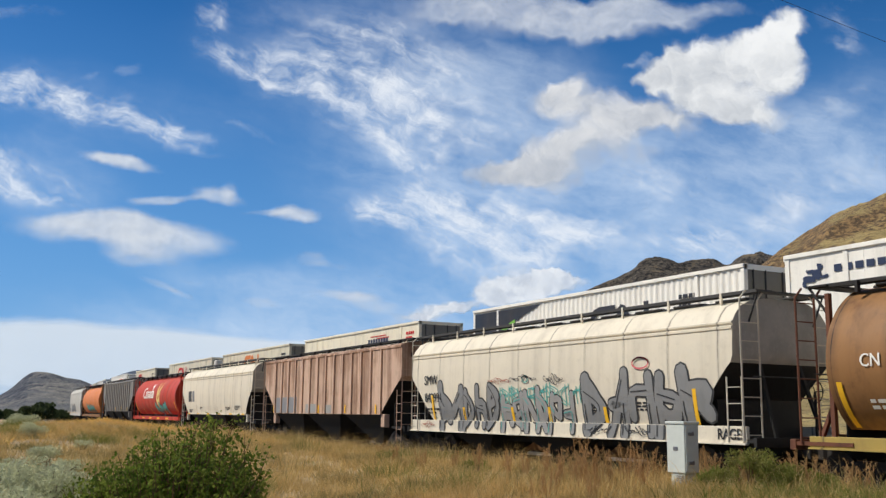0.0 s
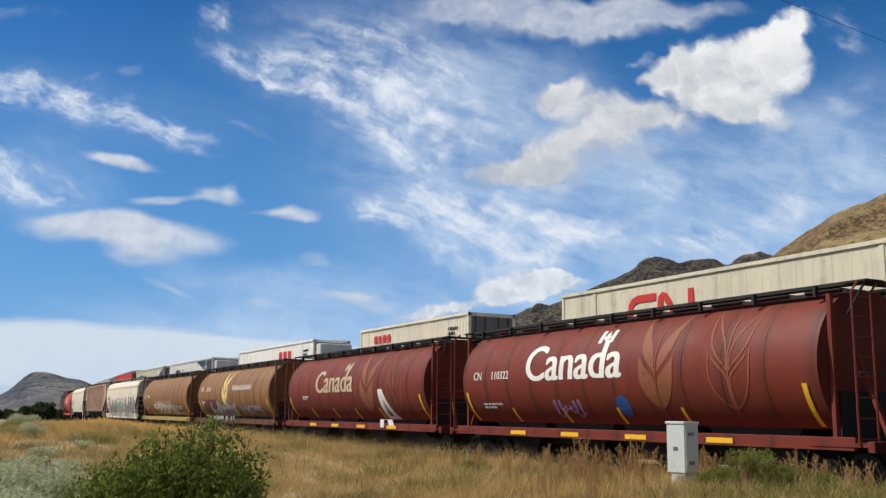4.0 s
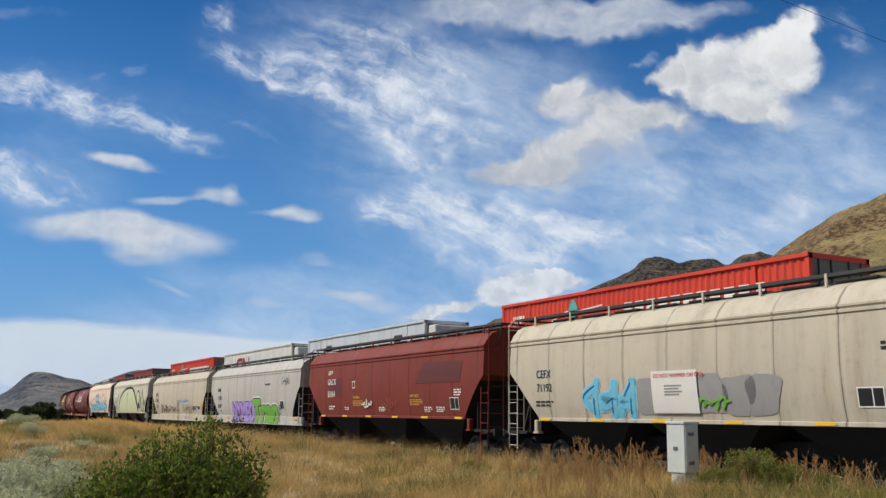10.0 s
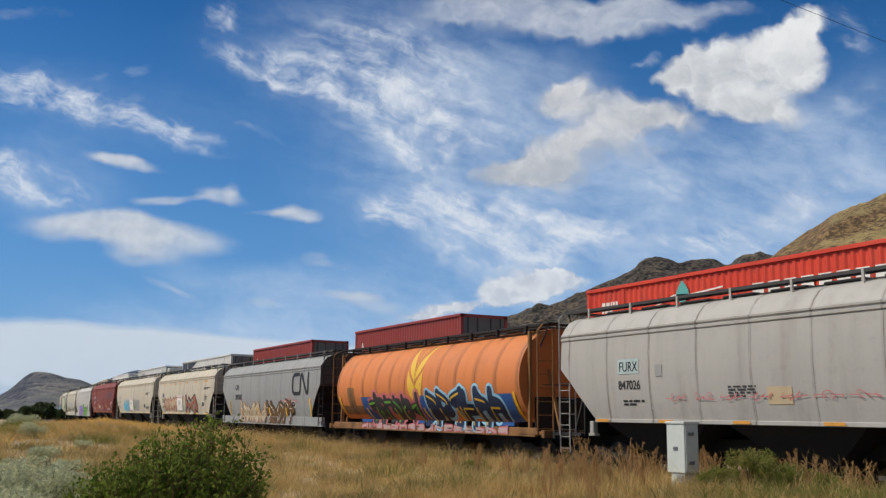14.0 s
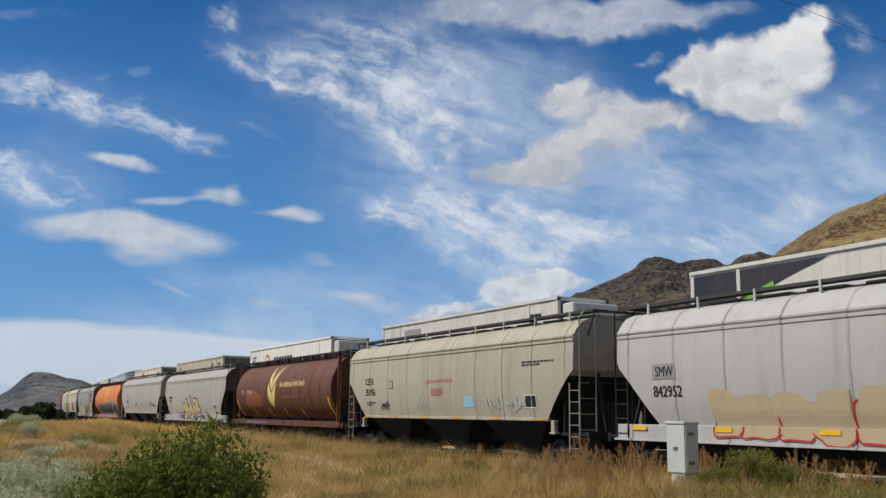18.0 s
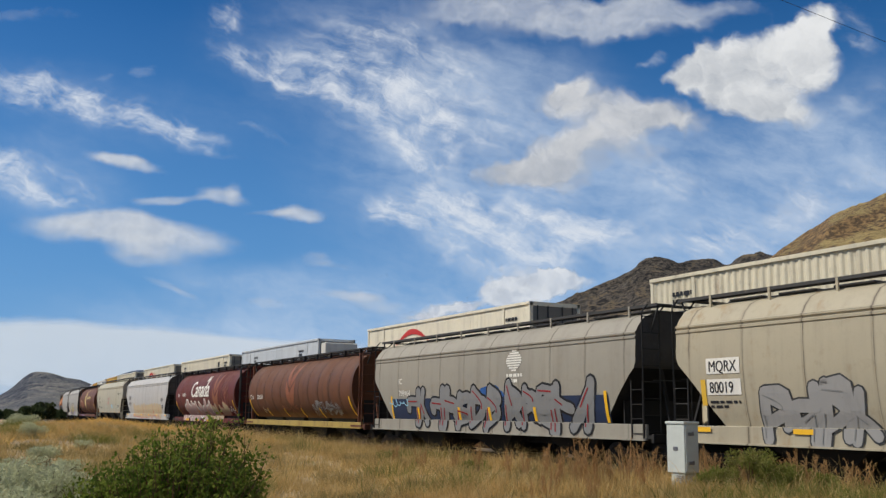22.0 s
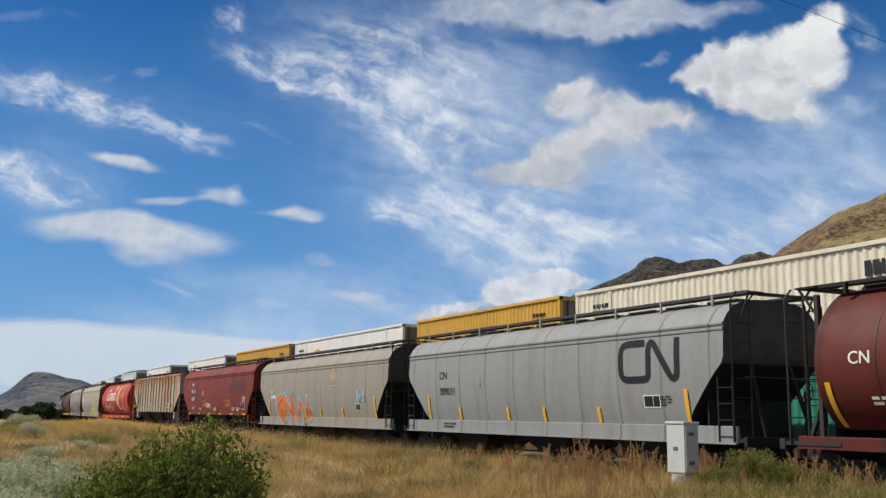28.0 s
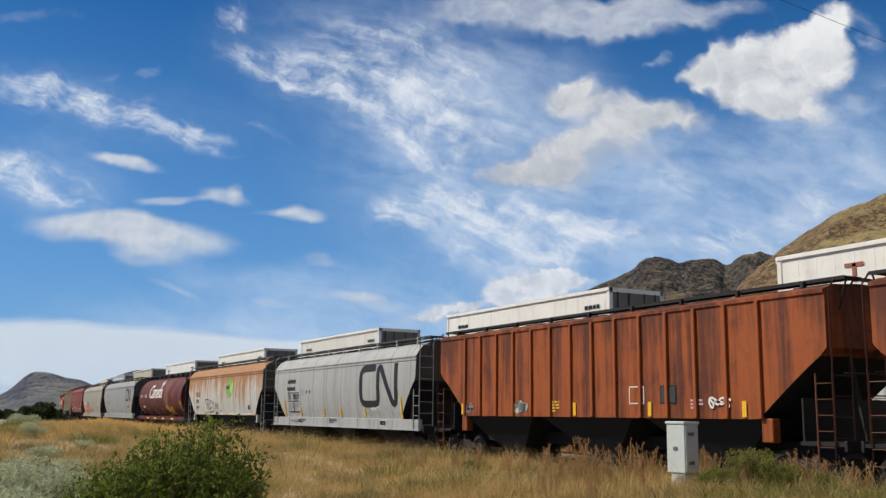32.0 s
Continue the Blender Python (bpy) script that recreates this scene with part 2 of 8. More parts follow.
# ---- hills: ridges seen along the heading, as (sideways share, height share) of their distance ----
def ridge_hill(name, label, d0, d1, d2, knots, mat, rough, cols=160, rows=70, seed=0, crag=0.0, relief=0.05):
    us = np.array([k[0] for k in knots])
    vs = np.array([k[1] for k in knots])
    grid = []
    for i in range(cols):
        u = us[0] + (us[-1] - us[0]) * i / (cols - 1)
        top = sum(float(np.interp(u + k * 0.0035, us, vs)) for k in (-1, 0, 1)) / 3
        for j in range(rows):
            w = (j / (rows - 1))
            d = d0 + (d2 - d0) * w
            p = AHEAD * d + RIGHT * (u * d)
            q = Vector((p.x, p.y, seed * 31.0)) * rough
            g = step(d0, d1, d) ** 0.7 if d <= d1 else 1 - 0.5 * step(d1, d2, d)
            low = min(1.0, abs(d - d1) / (0.15 * d1) + 0.30)
            g *= 1 + relief * low * (noise.fractal(q, 1.0, 2.1, 6) - 0.25)
            if crag:
                t = g * 9 + 2 * noise.noise(q * 0.7)
                g += crag * (step(0.2, 0.8, t - math.floor(t)) - (t - math.floor(t))) - crag * low * abs(noise.noise(q * 3.1))
            grid.append((p.x, p.y, top * g * d + EYE.z - 2))
    faces = [(i * rows + j, (i + 1) * rows + j, (i + 1) * rows + j + 1, i * rows + j + 1) for i in range(cols - 1) for j in range(rows - 1)]
    me = bpy.data.meshes.new(name)
    me.from_pydata(grid, [], faces)
    me.materials.append(mat)
    for p in me.polygons:
        p.use_smooth = not crag or crag < 0.05
    return tagged(new(name, me), label, "hill", kind="structure")


def hill_material(name, grass_a, grass_b, rock_a, rock_b, size, cut=0.80, shrubs=0.0):
    n = Nodes(name)
    v = n.coords()
    geo = n.add("ShaderNodeNewGeometry")
    sep = n.add("ShaderNodeSeparateXYZ")
    n.link(geo.outputs["Normal"], sep.inputs[0])
    big = n.noise(v, 1.0 / size, 6, 0.6)
    fine = n.noise(v, 9.0 / size, 6, 0.7)
    lump = n.noise(v, 34.0 / size, 3, 0.6)
    grass = n.mix(n.ramp(big, 0.38, 0.62), grass_a, grass_b)
    grass = n.mix(n.math("MULTIPLY", n.ramp(fine, 0.5, 0.68), 0.65), grass, shade(grass_b, 0.6))
    if shrubs:
        grass = n.mix(n.math("MULTIPLY", n.ramp(lump, 0.58, 0.66), shrubs), grass, (0.03, 0.035, 0.018, 1))
    rock = n.mix(n.ramp(fine, 0.4, 0.62), rock_a, rock_b)
    ledge = n.noise(n.coords(scale=(1, 1, 1.8)), 3.0 / size, 8, 0.72)
    grass = n.mix(n.math("MULTIPLY", n.ramp(ledge, 0.50, 0.66), 0.6), grass, rock)
    steep = n.ramp(n.math("ADD", sep.outputs["Z"], n.math("MULTIPLY", n.math("SUBTRACT", fine, 0.5), 0.45)), cut - 0.08, cut + 0.06)
    col = n.mix(steep, rock, grass)
    n.bump(n.math("ADD", n.math("MULTIPLY", fine, 1.0), n.math("ADD", n.math("MULTIPLY", lump, 0.5), n.math("MULTIPLY", ledge, 1.0))), 1.0, size * 0.10)
    return n.done(col, 0.95)


tan_hill = hill_material("sunburnt grass and sandstone", lin(204, 178, 116), lin(170, 150, 96), lin(92, 76, 56), lin(172, 138, 92), 30, 0.90, 0.9)
rock_hill = hill_material("dark basalt knobs", lin(160, 136, 98), lin(122, 106, 78), lin(40, 38, 36), lin(112, 102, 88), 34, 0.945, 0.8)
# the two farthest hills: bluish distance haze mixed into the hillside colours
hazed_hill = hill_material("hazy far hillside", lin(160, 154, 142), lin(120, 121, 122), lin(58, 66, 80), lin(112, 112, 116), 200, 0.94, 0.8)
hazed_wood_hill = hill_material("hazy wooded hillside", lin(84, 96, 112), lin(70, 84, 104), lin(58, 72, 92), lin(92, 104, 120), 220, 0.9, 0.3)

ridge_hill("hill", "steep tan hillside with sparse dry grass and sandstone ledges", 110, 520, 760,
           ((0.27, 0.075), (0.305, 0.140), (0.325, 0.156), (0.351, 0.177), (0.375, 0.191), (0.406, 0.212), (0.436, 0.225), (0.465, 0.236), (0.54, 0.27), (0.66, 0.31), (0.8, 0.3)),
           tan_hill, 0.016, seed=1, crag=0.046, relief=0.09, cols=280, rows=130)
ridge_hill("rocky_hill", "dark basalt rock knobs on a brown ridge", 220, 900, 1250,
           ((-0.047, 0.054), (0.022, 0.086), (0.08, 0.108), (0.127, 0.127), (0.156, 0.138), (0.18, 0.144), (0.191, 0.149), (0.203, 0.158), (0.215, 0.164), (0.227, 0.165), (0.239, 0.164), (0.247, 0.161), (0.259, 0.166), (0.274, 0.168), (0.286, 0.165), (0.296, 0.158), (0.303, 0.165), (0.314, 0.172), (0.33, 0.174), (0.34, 0.17), (0.362, 0.158), (0.455, 0.141)),
           rock_hill, 0.014, cols=360, rows=130, seed=2, crag=0.07, relief=0.11)
ridge_hill("mesa", "flat-topped hill, haze put into its blue-grey colour", 1700, 3000, 3900,
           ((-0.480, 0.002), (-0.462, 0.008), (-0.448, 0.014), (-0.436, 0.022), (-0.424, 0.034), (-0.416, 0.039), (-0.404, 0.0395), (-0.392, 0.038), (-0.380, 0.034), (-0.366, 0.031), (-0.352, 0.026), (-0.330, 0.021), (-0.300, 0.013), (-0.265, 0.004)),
           hazed_hill, 0.004, seed=3, crag=0.07, relief=0.2, cols=200, rows=90)
ridge_hill("far_ridge", "wooded ridge, far haze put into its blue colour", 2600, 4000, 4700,
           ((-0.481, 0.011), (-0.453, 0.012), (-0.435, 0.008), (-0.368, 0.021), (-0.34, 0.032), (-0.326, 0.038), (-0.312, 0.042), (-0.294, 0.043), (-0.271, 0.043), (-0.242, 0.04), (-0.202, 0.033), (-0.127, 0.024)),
           hazed_wood_hill, 0.0012, seed=4)

# ---- hopper cars: the side profiles as (half width, height) ----
SILLED = [(1.40, 1.44), (1.48, 1.75), (1.54, 2.2), (1.575, 2.7), (1.575, 3.2), (1.55, 3.62)]
SLUNG = [(1.44, 1.56), (1.50, 1.85), (1.55, 2.25), (1.58, 2.75), (1.575, 3.25), (1.545, 3.72)]
RIBBED = [(1.46, 1.60), (1.46, 2.2), (1.46, 2.9), (1.46, 3.6), (1.46, 4.18)]
BARREL = [(1.62 * math.cos(a), 2.74 + 1.66 * math.sin(a)) for a in np.linspace(-0.92, 1.12, 19)]
SIDES = {"silled": SILLED, "slung": SLUNG, "ribbed": RIBBED, "barrel": BARREL}
LOWEST = {"silled": 1.44, "slung": 1.56, "ribbed": 1.60, "barrel": BARREL[0][1]}
HALF = 7.72                                   # half the length of a hopper body


def body_mesh(kind):
    """The shell: two sides, the ends with their slope sheets, and the roof."""
    prof = list(SIDES[kind])
    z0 = prof[0][1]
    if kind in ("silled", "slung"):
        e = prof[-1][1]
        prof += [(1.575, e + 0.015), (1.575, e + 0.07), (1.535, e + 0.085), (1.535, e + 0.12), (1.57, e + 0.135), (1.57, e + 0.18), (1.53, e + 0.20),
                 (1.44, e + 0.36), (1.26, e + 0.56), (0.95, e + 0.70), (0.5, e + 0.765), (0.0, e + 0.78)]
    elif kind == "ribbed":
        prof += [(1.50, 4.20), (1.50, 4.28), (1.2, 4.38), (0.6, 4.44), (0.0, 4.45)]
    else:
        prof += [(0.35, prof[-1][1] + 0.09), (0.0, prof[-1][1] + 0.10)]
    bm = bmesh.new()
    xs = np.linspace(-1, 1, 23)

    def reach(z):
        if kind == "barrel":
            return 7.42
        cut = 2.92 if kind != "ribbed" else 3.0
        inset = 1.35 if kind != "ribbed" else 1.75
        return HALF - inset * min(1.0, max(0.0, (cut - z) / (cut - z0))) ** 0.9
    rows = []
    fine = []
    for (ya, za), (yb, zb) in zip(prof, prof[1:]):
        n = max(1, int(abs(zb - za) / 0.16))
        fine += [(ya + (yb - ya) * k / n, za + (zb - za) * k / n) for k in range(n)]
    fine.append(prof[-1])
    for sgn in (-1, 1):
        grid = [[bm.verts.new((x * reach(z), sgn * y, z)) for x in xs] for y, z in fine]
        rows.append(grid)
        for a, b in zip(grid, grid[1:]):
            for i in range(len(xs) - 1):
                bm.faces.new((a[i], a[i + 1], b[i + 1], b[i])[::-sgn])
    for end in (0, -1):
        for j in range(len(fine) - 1):
            a, b, c, d = rows[0][j][end], rows[1][j][end], rows[1][j + 1][end], rows[0][j + 1][end]
            if len({v.co.to_tuple(4) for v in (a, b, c, d)}) == 4:
                f = bm.faces.new((a, b, c, d) if end == 0 else (d, c, b, a))
            else:
                f = bm.faces.new((a, b, c))
            # below 2.75 the end sheets take the near-black steel, except on barrels
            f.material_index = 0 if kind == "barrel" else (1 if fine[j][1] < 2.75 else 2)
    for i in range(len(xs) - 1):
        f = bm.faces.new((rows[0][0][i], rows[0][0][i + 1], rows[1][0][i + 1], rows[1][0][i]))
        # the underside is near black too
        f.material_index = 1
    bmesh.ops.remove_doubles(bm, verts=bm.verts, dist=0.0005)
    return bm


def seam_mesh(kind):
    """One upright weld seam of the side sheets, at x = 0 on the near side."""
    bm = bmesh.new()
    w, d = (0.018, 0.005) if kind != "barrel" else (0.03, 0.012)
    ring = []
    for z in np.linspace(SIDES[kind][0][1] + 0.02, SIDES[kind][-1][1] - 0.02, 14):
        y = curve_at(SIDES[kind], z)
        ring.append([bm.verts.new((dx, -(y + dy), z)) for dx, dy in ((-w, -0.004), (-w * 0.6, d), (w * 0.6, d), (w, -0.004))])
    for a, b in zip(ring, ring[1:]):
        for q in range(3):
            bm.faces.new((a[q], a[q + 1], b[q + 1], b[q]))
    return bm


def ladder_mesh(a, b, z0, z1, rungs, r=0.022, bent=0.0):
    """Two rails and their rungs, between plan places a and b."""
    bm = bmesh.new()
    for p in (a, b):
        pts = [(p[0], p[1], z0), (p[0], p[1], z1 - (0.16 if bent else 0))]
        if bent:
            pts.append((p[0], p[1] - math.copysign(bent, p[1]), z1 + 0.05))
        tube(bm, pts, r * 1.25, 6)
    for k in range(rungs):
        z = z0 + (z1 - z0) * (k + 0.35) / rungs
        tube(bm, [(a[0], a[1], z), (b[0], b[1], z)], r * 0.7, 5)
    return bm


def wheel_mesh():
    bm = bmesh.new()
    prof = [(0.10, -0.09), (0.10, 0.02), (0.20, 0.00), (0.36, -0.03), (0.395, 0.015), (0.455, 0.03), (0.465, -0.07), (0.49, -0.085), (0.49, -0.11), (0.39, -0.11), (0.36, -0.08), (0.2, -0.06)]
    n = 24
    rings = [[bm.verts.new((r * math.cos(a), w, r * math.sin(a))) for a in np.linspace(0, math.tau, n, endpoint=False)] for r, w in prof]
    for p, q in zip(rings, rings[1:] + rings[:1]):
        for k in range(n):
            bm.faces.new((p[k], q[k], q[(k + 1) % n], p[(k + 1) % n]))
    return bm


def side_frame_mesh():
    """A cast truck side frame with its two openings."""
    bm = bmesh.new()
    out = [(-1.12, 0.42), (-1.12, 0.60), (-0.95, 0.66), (-0.55, 0.70), (-0.3, 0.80), (0.3, 0.80), (0.55, 0.70), (0.95, 0.66), (1.12, 0.60), (1.12, 0.42),
           (0.92, 0.40), (0.74, 0.50), (0.48, 0.24), (0.3, 0.18), (-0.3, 0.18), (-0.48, 0.24), (-0.74, 0.50), (-0.92, 0.40)]
    rim = []
    for y in (-0.07, 0.07):
        rim.append([bm.verts.new((x, y, z)) for x, z in out])
        hole = [bm.verts.new((x, y, z)) for x, z in ((-0.30, 0.34), (-0.44, 0.42), (-0.34, 0.60), (0.34, 0.60), (0.44, 0.42), (0.30, 0.34))]
        es = []
        for loop in (rim[-1], hole):
            es += [bm.edges.new((loop[i], loop[(i + 1) % len(loop)])) for i in range(len(loop))]
        bmesh.ops.triangle_fill(bm, use_beauty=True, edges=es)
    for i in range(len(out)):
        bm.faces.new((rim[0][i], rim[0][(i + 1) % len(out)], rim[1][(i + 1) % len(out)], rim[1][i]))
    for sx in (-0.16, 0.0, 0.16):
        tube(bm, [(sx, -0.02, 0.33), (sx, -0.02, 0.60)], 0.065, 8)
    for sx in (-0.89, 0.89):
        tube(bm, [(sx, -0.16, 0.46), (sx, 0.02, 0.46)], 0.10, 10)
    return bm


def truck(parent, x, first=[]):
    """Two wheelsets, two side frames, a bolster."""
    if not first:
        first.append(part("truck", bolster_mesh(), GRIME, parent))
        first.append(smooth(part("wheel", wheel_mesh(), STEEL_WHEEL, first[0])))
        first.append(part("side_frame", side_frame_mesh(), GRIME, first[0]))
        bm = bmesh.new()
        tube(bm, [(0, -0.72, 0), (0, 0.72, 0)], 0.085, 8)
        first.append(part("axle", bm, GRIME, first[0]))
        t, made = first[0], True
        t.matrix_basis = pose(x, 0, 0)
    else:
        t, made = again(first[0], parent, pose(x, 0, 0)), False
    spots = {"wheel": [pose(ax, sy * 0.76, 0.46, 0, 0, 0 if sy < 0 else 180) for ax in (-0.89, 0.89) for sy in (-1, 1)],
             "side_frame": [pose(0, -1.0, 0), pose(0, 1.0, 0, 0, 0, 180)], "axle": [pose(ax, 0, 0.46) for ax in (-0.89, 0.89)]}
    for proto in first[1:]:
        for k, m in enumerate(spots[proto.name.split(".")[0]]):
            if made and k == 0:
                proto.matrix_basis = m
            else:
                again(proto, t, m)
    return t


def bolster_mesh():
    bm = bmesh.new()
    quad_box(bm, -0.18, 0.18, -0.98, 0.98, 0.46, 0.72, 0.03)
    tube(bm, [(0, 0, 0.70), (0, 0, 0.95)], 0.2, 12)
    for sy in (-1, 1):
        quad_box(bm, -0.80, 0.80, sy * 0.60 - 0.05, sy * 0.60 + 0.05, 0.32, 0.42, 0.02)
    return bm


def bay_mesh(x, w, z0, ztop, half):
    """One discharge hopper below the body."""
    bm = bmesh.new()
    tops = [(x - w, -half, ztop), (x + w, -half, ztop), (x + w, half, ztop), (x - w, half, ztop)]
    lows = [(x - 0.34, -0.62, z0), (x + 0.34, -0.62, z0), (x + 0.34, 0.62, z0), (x - 0.34, 0.62, z0)]
    t, l = [bm.verts.new(p) for p in tops], [bm.verts.new(p) for p in lows]
    for i in range(4):
        bm.faces.new((l[i], l[(i + 1) % 4], t[(i + 1) % 4], t[i]))
    bm.faces.new(t)
    bm.faces.new(l[::-1])
    quad_box(bm, x - 0.42, x + 0.42, -0.75, 0.75, z0 - 0.12, z0 + 0.02, 0.02)
    tube(bm, [(x + 0.2, -0.95, z0 - 0.04), (x + 0.2, 0.95, z0 - 0.04)], 0.03, 6)
    return bm


PROTO = {}
# half lengths of the bodies by kind; the couplers stay where they are
LONG = {"silled": 8.2, "slung": 8.15, "ribbed": 8.45, "barrel": 7.72}


def stretch(x, kind):
    a = abs(x)
    far = LONG[kind] * a / HALF if a <= HALF else LONG[kind] + (a - HALF) * (9.06 - LONG[kind]) / (9.06 - HALF)
    return math.copysign(far, x)


def lengthen(car, kind):
    """Draws the car out to the true length of its kind."""
    for o in car.children:
        m = o.matrix_basis.copy()
        shift = m.translation.x
        if abs(shift) > 1e-6 or o.name.startswith("truck"):
            m.translation.x = stretch(shift, kind)
            o.matrix_basis = m
        else:
            for v in o.data.vertices:
                v.co.x = stretch(v.co.x, kind)


def hopper(kind):
    """A whole hopper car of one kind, later copied for each one of that kind."""
    car = new("hopper_car")
    smooth(part("body", body_mesh(kind), [WHITE, STEEL_DARK, DARK_SHADED_END], car), 30)
    z0 = LOWEST[kind]
    top = {"silled": 4.40, "slung": 4.50, "ribbed": 4.45, "barrel": BARREL[-1][1] + 0.10}[kind]
    # centre sill
    bm = bmesh.new()
    quad_box(bm, -8.6, 8.6, -0.28, 0.28, 0.78, 1.12, 0.02)
    part("centre_sill", bm, STEEL_DARK, car)
    # side sills
    if kind in ("silled", "barrel"):
        lo, hi, y = (1.05, 1.44, 1.47) if kind == "silled" else (1.03, 1.27, 1.44)
        for sy in (-1, 1):
            bm = bmesh.new()
            quad_box(bm, -8.1, 8.1, min(sy * y, sy * (y - 0.09)), max(sy * y, sy * (y - 0.09)), lo, hi, 0.012)
            quad_box(bm, -8.1, 8.1, min(sy * (y + 0.05), sy * (y - 0.04)), max(sy * (y + 0.05), sy * (y - 0.04)), lo - 0.02, lo + 0.02)
            quad_box(bm, -7.4 if kind == "barrel" else -6.6, 7.4 if kind == "barrel" else 6.6, min(sy * (y - 0.06), sy * 0.9), max(sy * (y - 0.06), sy * 0.9), hi - 0.03, hi - 0.012)
            part("side_sill", bm, WHITE, car)
    elif kind == "slung":
        for sy in (-1, 1):
            bm = bmesh.new()
            quad_box(bm, -6.35, 6.35, min(sy * 1.47, sy * 1.34), max(sy * 1.47, sy * 1.34), 1.47, 1.565, 0.01)
            part("bottom_flange", bm, WHITE, car)
        for sx in (-1, 1):
            for sy in (-1, 1):
                bm = bmesh.new()
                quad_box(bm, sx * 6.55 - 0.08, sx * 6.55 + 0.08, min(sy * 1.44, sy * 1.28), max(sy * 1.44, sy * 1.28), 1.16, 1.50, 0.02)
                quad_box(bm, sx * 6.55 - 0.13, sx * 6.55 + 0.13, min(sy * 1.445, sy * 1.26), max(sy * 1.445, sy * 1.26), 1.10, 1.17, 0.01)
                part("jacking_bracket", bm, WHITE, car)
    else:
        for sx in (-1, 1):
            for sy in (-1, 1):
                bm = bmesh.new()
                quad_box(bm, sx * 6.15 - 0.15, sx * 6.15 + 0.15, min(sy * 1.44, sy * 1.2), max(sy * 1.44, sy * 1.2), 1.1, 1.62, 0.02)
                part("jacking_bracket", bm, WHITE, car)
    # ribs on the box-sided kind
    if kind == "ribbed":
        bm = bmesh.new()
        quad_box(bm, -0.055, 0.055, -0.075, 0.01, 1.61, 4.20, 0.012)
        rib = part("rib", bm, WHITE, car)
        spots = [(-6.05 + 12.1 * k / 13, sy) for k in range(14) for sy in (-1, 1)]
        for k, (x, sy) in enumerate(spots):
            m = pose(x, sy * 1.46, 0, 0, 0, 0 if sy < 0 else 180)
            if k == 0:
                rib.matrix_basis = m
            else:
                again(rib, car, m)
    else:
        n = 9 if kind != "barrel" else 11
        seam = part("weld_seam", seam_mesh(kind), WHITE, car)
        for k in range(1, n):
            m = pose(-7.3 + 14.6 * k / n, 0, 0)
            if k == 1:
                seam.matrix_basis = m
            else:
                again(seam, car, m)
    # discharge bays
    bays = (-4.3, 0.0, 4.3) if kind != "barrel" else (-4.9, -1.65, 1.65, 4.9)
    for x in bays:
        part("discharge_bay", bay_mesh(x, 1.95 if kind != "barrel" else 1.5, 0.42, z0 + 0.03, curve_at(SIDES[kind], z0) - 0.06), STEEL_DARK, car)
    # ends: platform, coupler, ladders, posts, slope stays
    for sx in (-1, 1):
        bm = bmesh.new()
        quad_box(bm, min(sx * 7.0, sx * 8.55), max(sx * 7.0, sx * 8.55), -1.46, 1.46, 1.08, 1.16)
        quad_box(bm, min(sx * 8.42, sx * 8.58), max(sx * 8.42, sx * 8.58), -1.48, 1.48, 0.98, 1.20, 0.01)
        part("end_platform", bm, STEEL_DARK if kind != "barrel" else WHITE, car)
        bm = bmesh.new()
        quad_box(bm, min(sx * 8.5, sx * 8.86), max(sx * 8.5, sx * 8.86), -0.11, 0.11, 0.76, 0.98, 0.03)
        quad_box(bm, min(sx * 8.82, sx * 9.06), max(sx * 8.82, sx * 9.06), -0.17, 0.15, 0.70, 1.02, 0.05)
        part("coupler", bm, GRIME, car)
        xe = sx * (8.02 if kind != "barrel" else 8.25)
        for sy in (-1, 1):
            y = sy * 1.49
            ztop = top + (0.06 if kind in ("silled", "slung") else -0.02)
            part("end_ladder", ladder_mesh((xe, y), (xe, y - sy * 0.56), 1.1, ztop, 8, 0.020, 0.20), WHITE, car)
            if kind != "barrel":
                part("side_ladder", ladder_mesh((xe - sx * 0.05, y), (xe - sx * 0.58, y), 0.62 if kind != "silled" else 1.08, 2.55, 6 if kind != "silled" else 4, 0.015), WHITE, car)
            bm = bmesh.new()
            tube(bm, [(sx * 8.4, sy * 0.75, 1.15), (sx * 7.55, sy * 0.62, 3.05)], 0.06, 4)
            part("slope_stay", bm, STEEL_DARK if kind != "barrel" else WHITE, car)
        if kind == "barrel":
            for sy in (-1, 1):
                bm = bmesh.new()
                quad_box(bm, sx * 7.55 - 0.05, sx * 7.55 + 0.05, sy * 1.30 - 0.05, sy * 1.30 + 0.05, 1.2, top - 0.15)
                part("end_post", bm, WHITE, car)
        # added dark plate in place of the shaded gap under the slope sheet
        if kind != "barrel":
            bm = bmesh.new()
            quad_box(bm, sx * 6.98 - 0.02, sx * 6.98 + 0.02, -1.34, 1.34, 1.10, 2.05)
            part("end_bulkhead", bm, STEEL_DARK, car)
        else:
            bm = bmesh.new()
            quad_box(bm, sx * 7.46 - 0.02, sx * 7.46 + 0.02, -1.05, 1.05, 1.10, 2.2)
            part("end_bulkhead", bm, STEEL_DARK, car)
        # the railing across the end, the brake wheel
        bm = bmesh.new()
        tube(bm, [(sx * 8.1, -1.2, 2.55), (sx * 8.1, 1.2, 2.55)], 0.018, 5)
        part("grab_rail", bm, GALV, car)
    bm = bmesh.new()
    ring = [(8.36, 0.55 + 0.26 * math.cos(a), 2.25 + 0.26 * math.sin(a)) for a in np.linspace(0, math.tau, 17)]
    tube(bm, ring, 0.018, 5, cap=False)
    for a in (0, 2.1, 4.2):
        tube(bm, [(8.36, 0.55, 2.25), (8.36, 0.55 + 0.26 * math.cos(a), 2.25 + 0.26 * math.sin(a))], 0.012, 4)
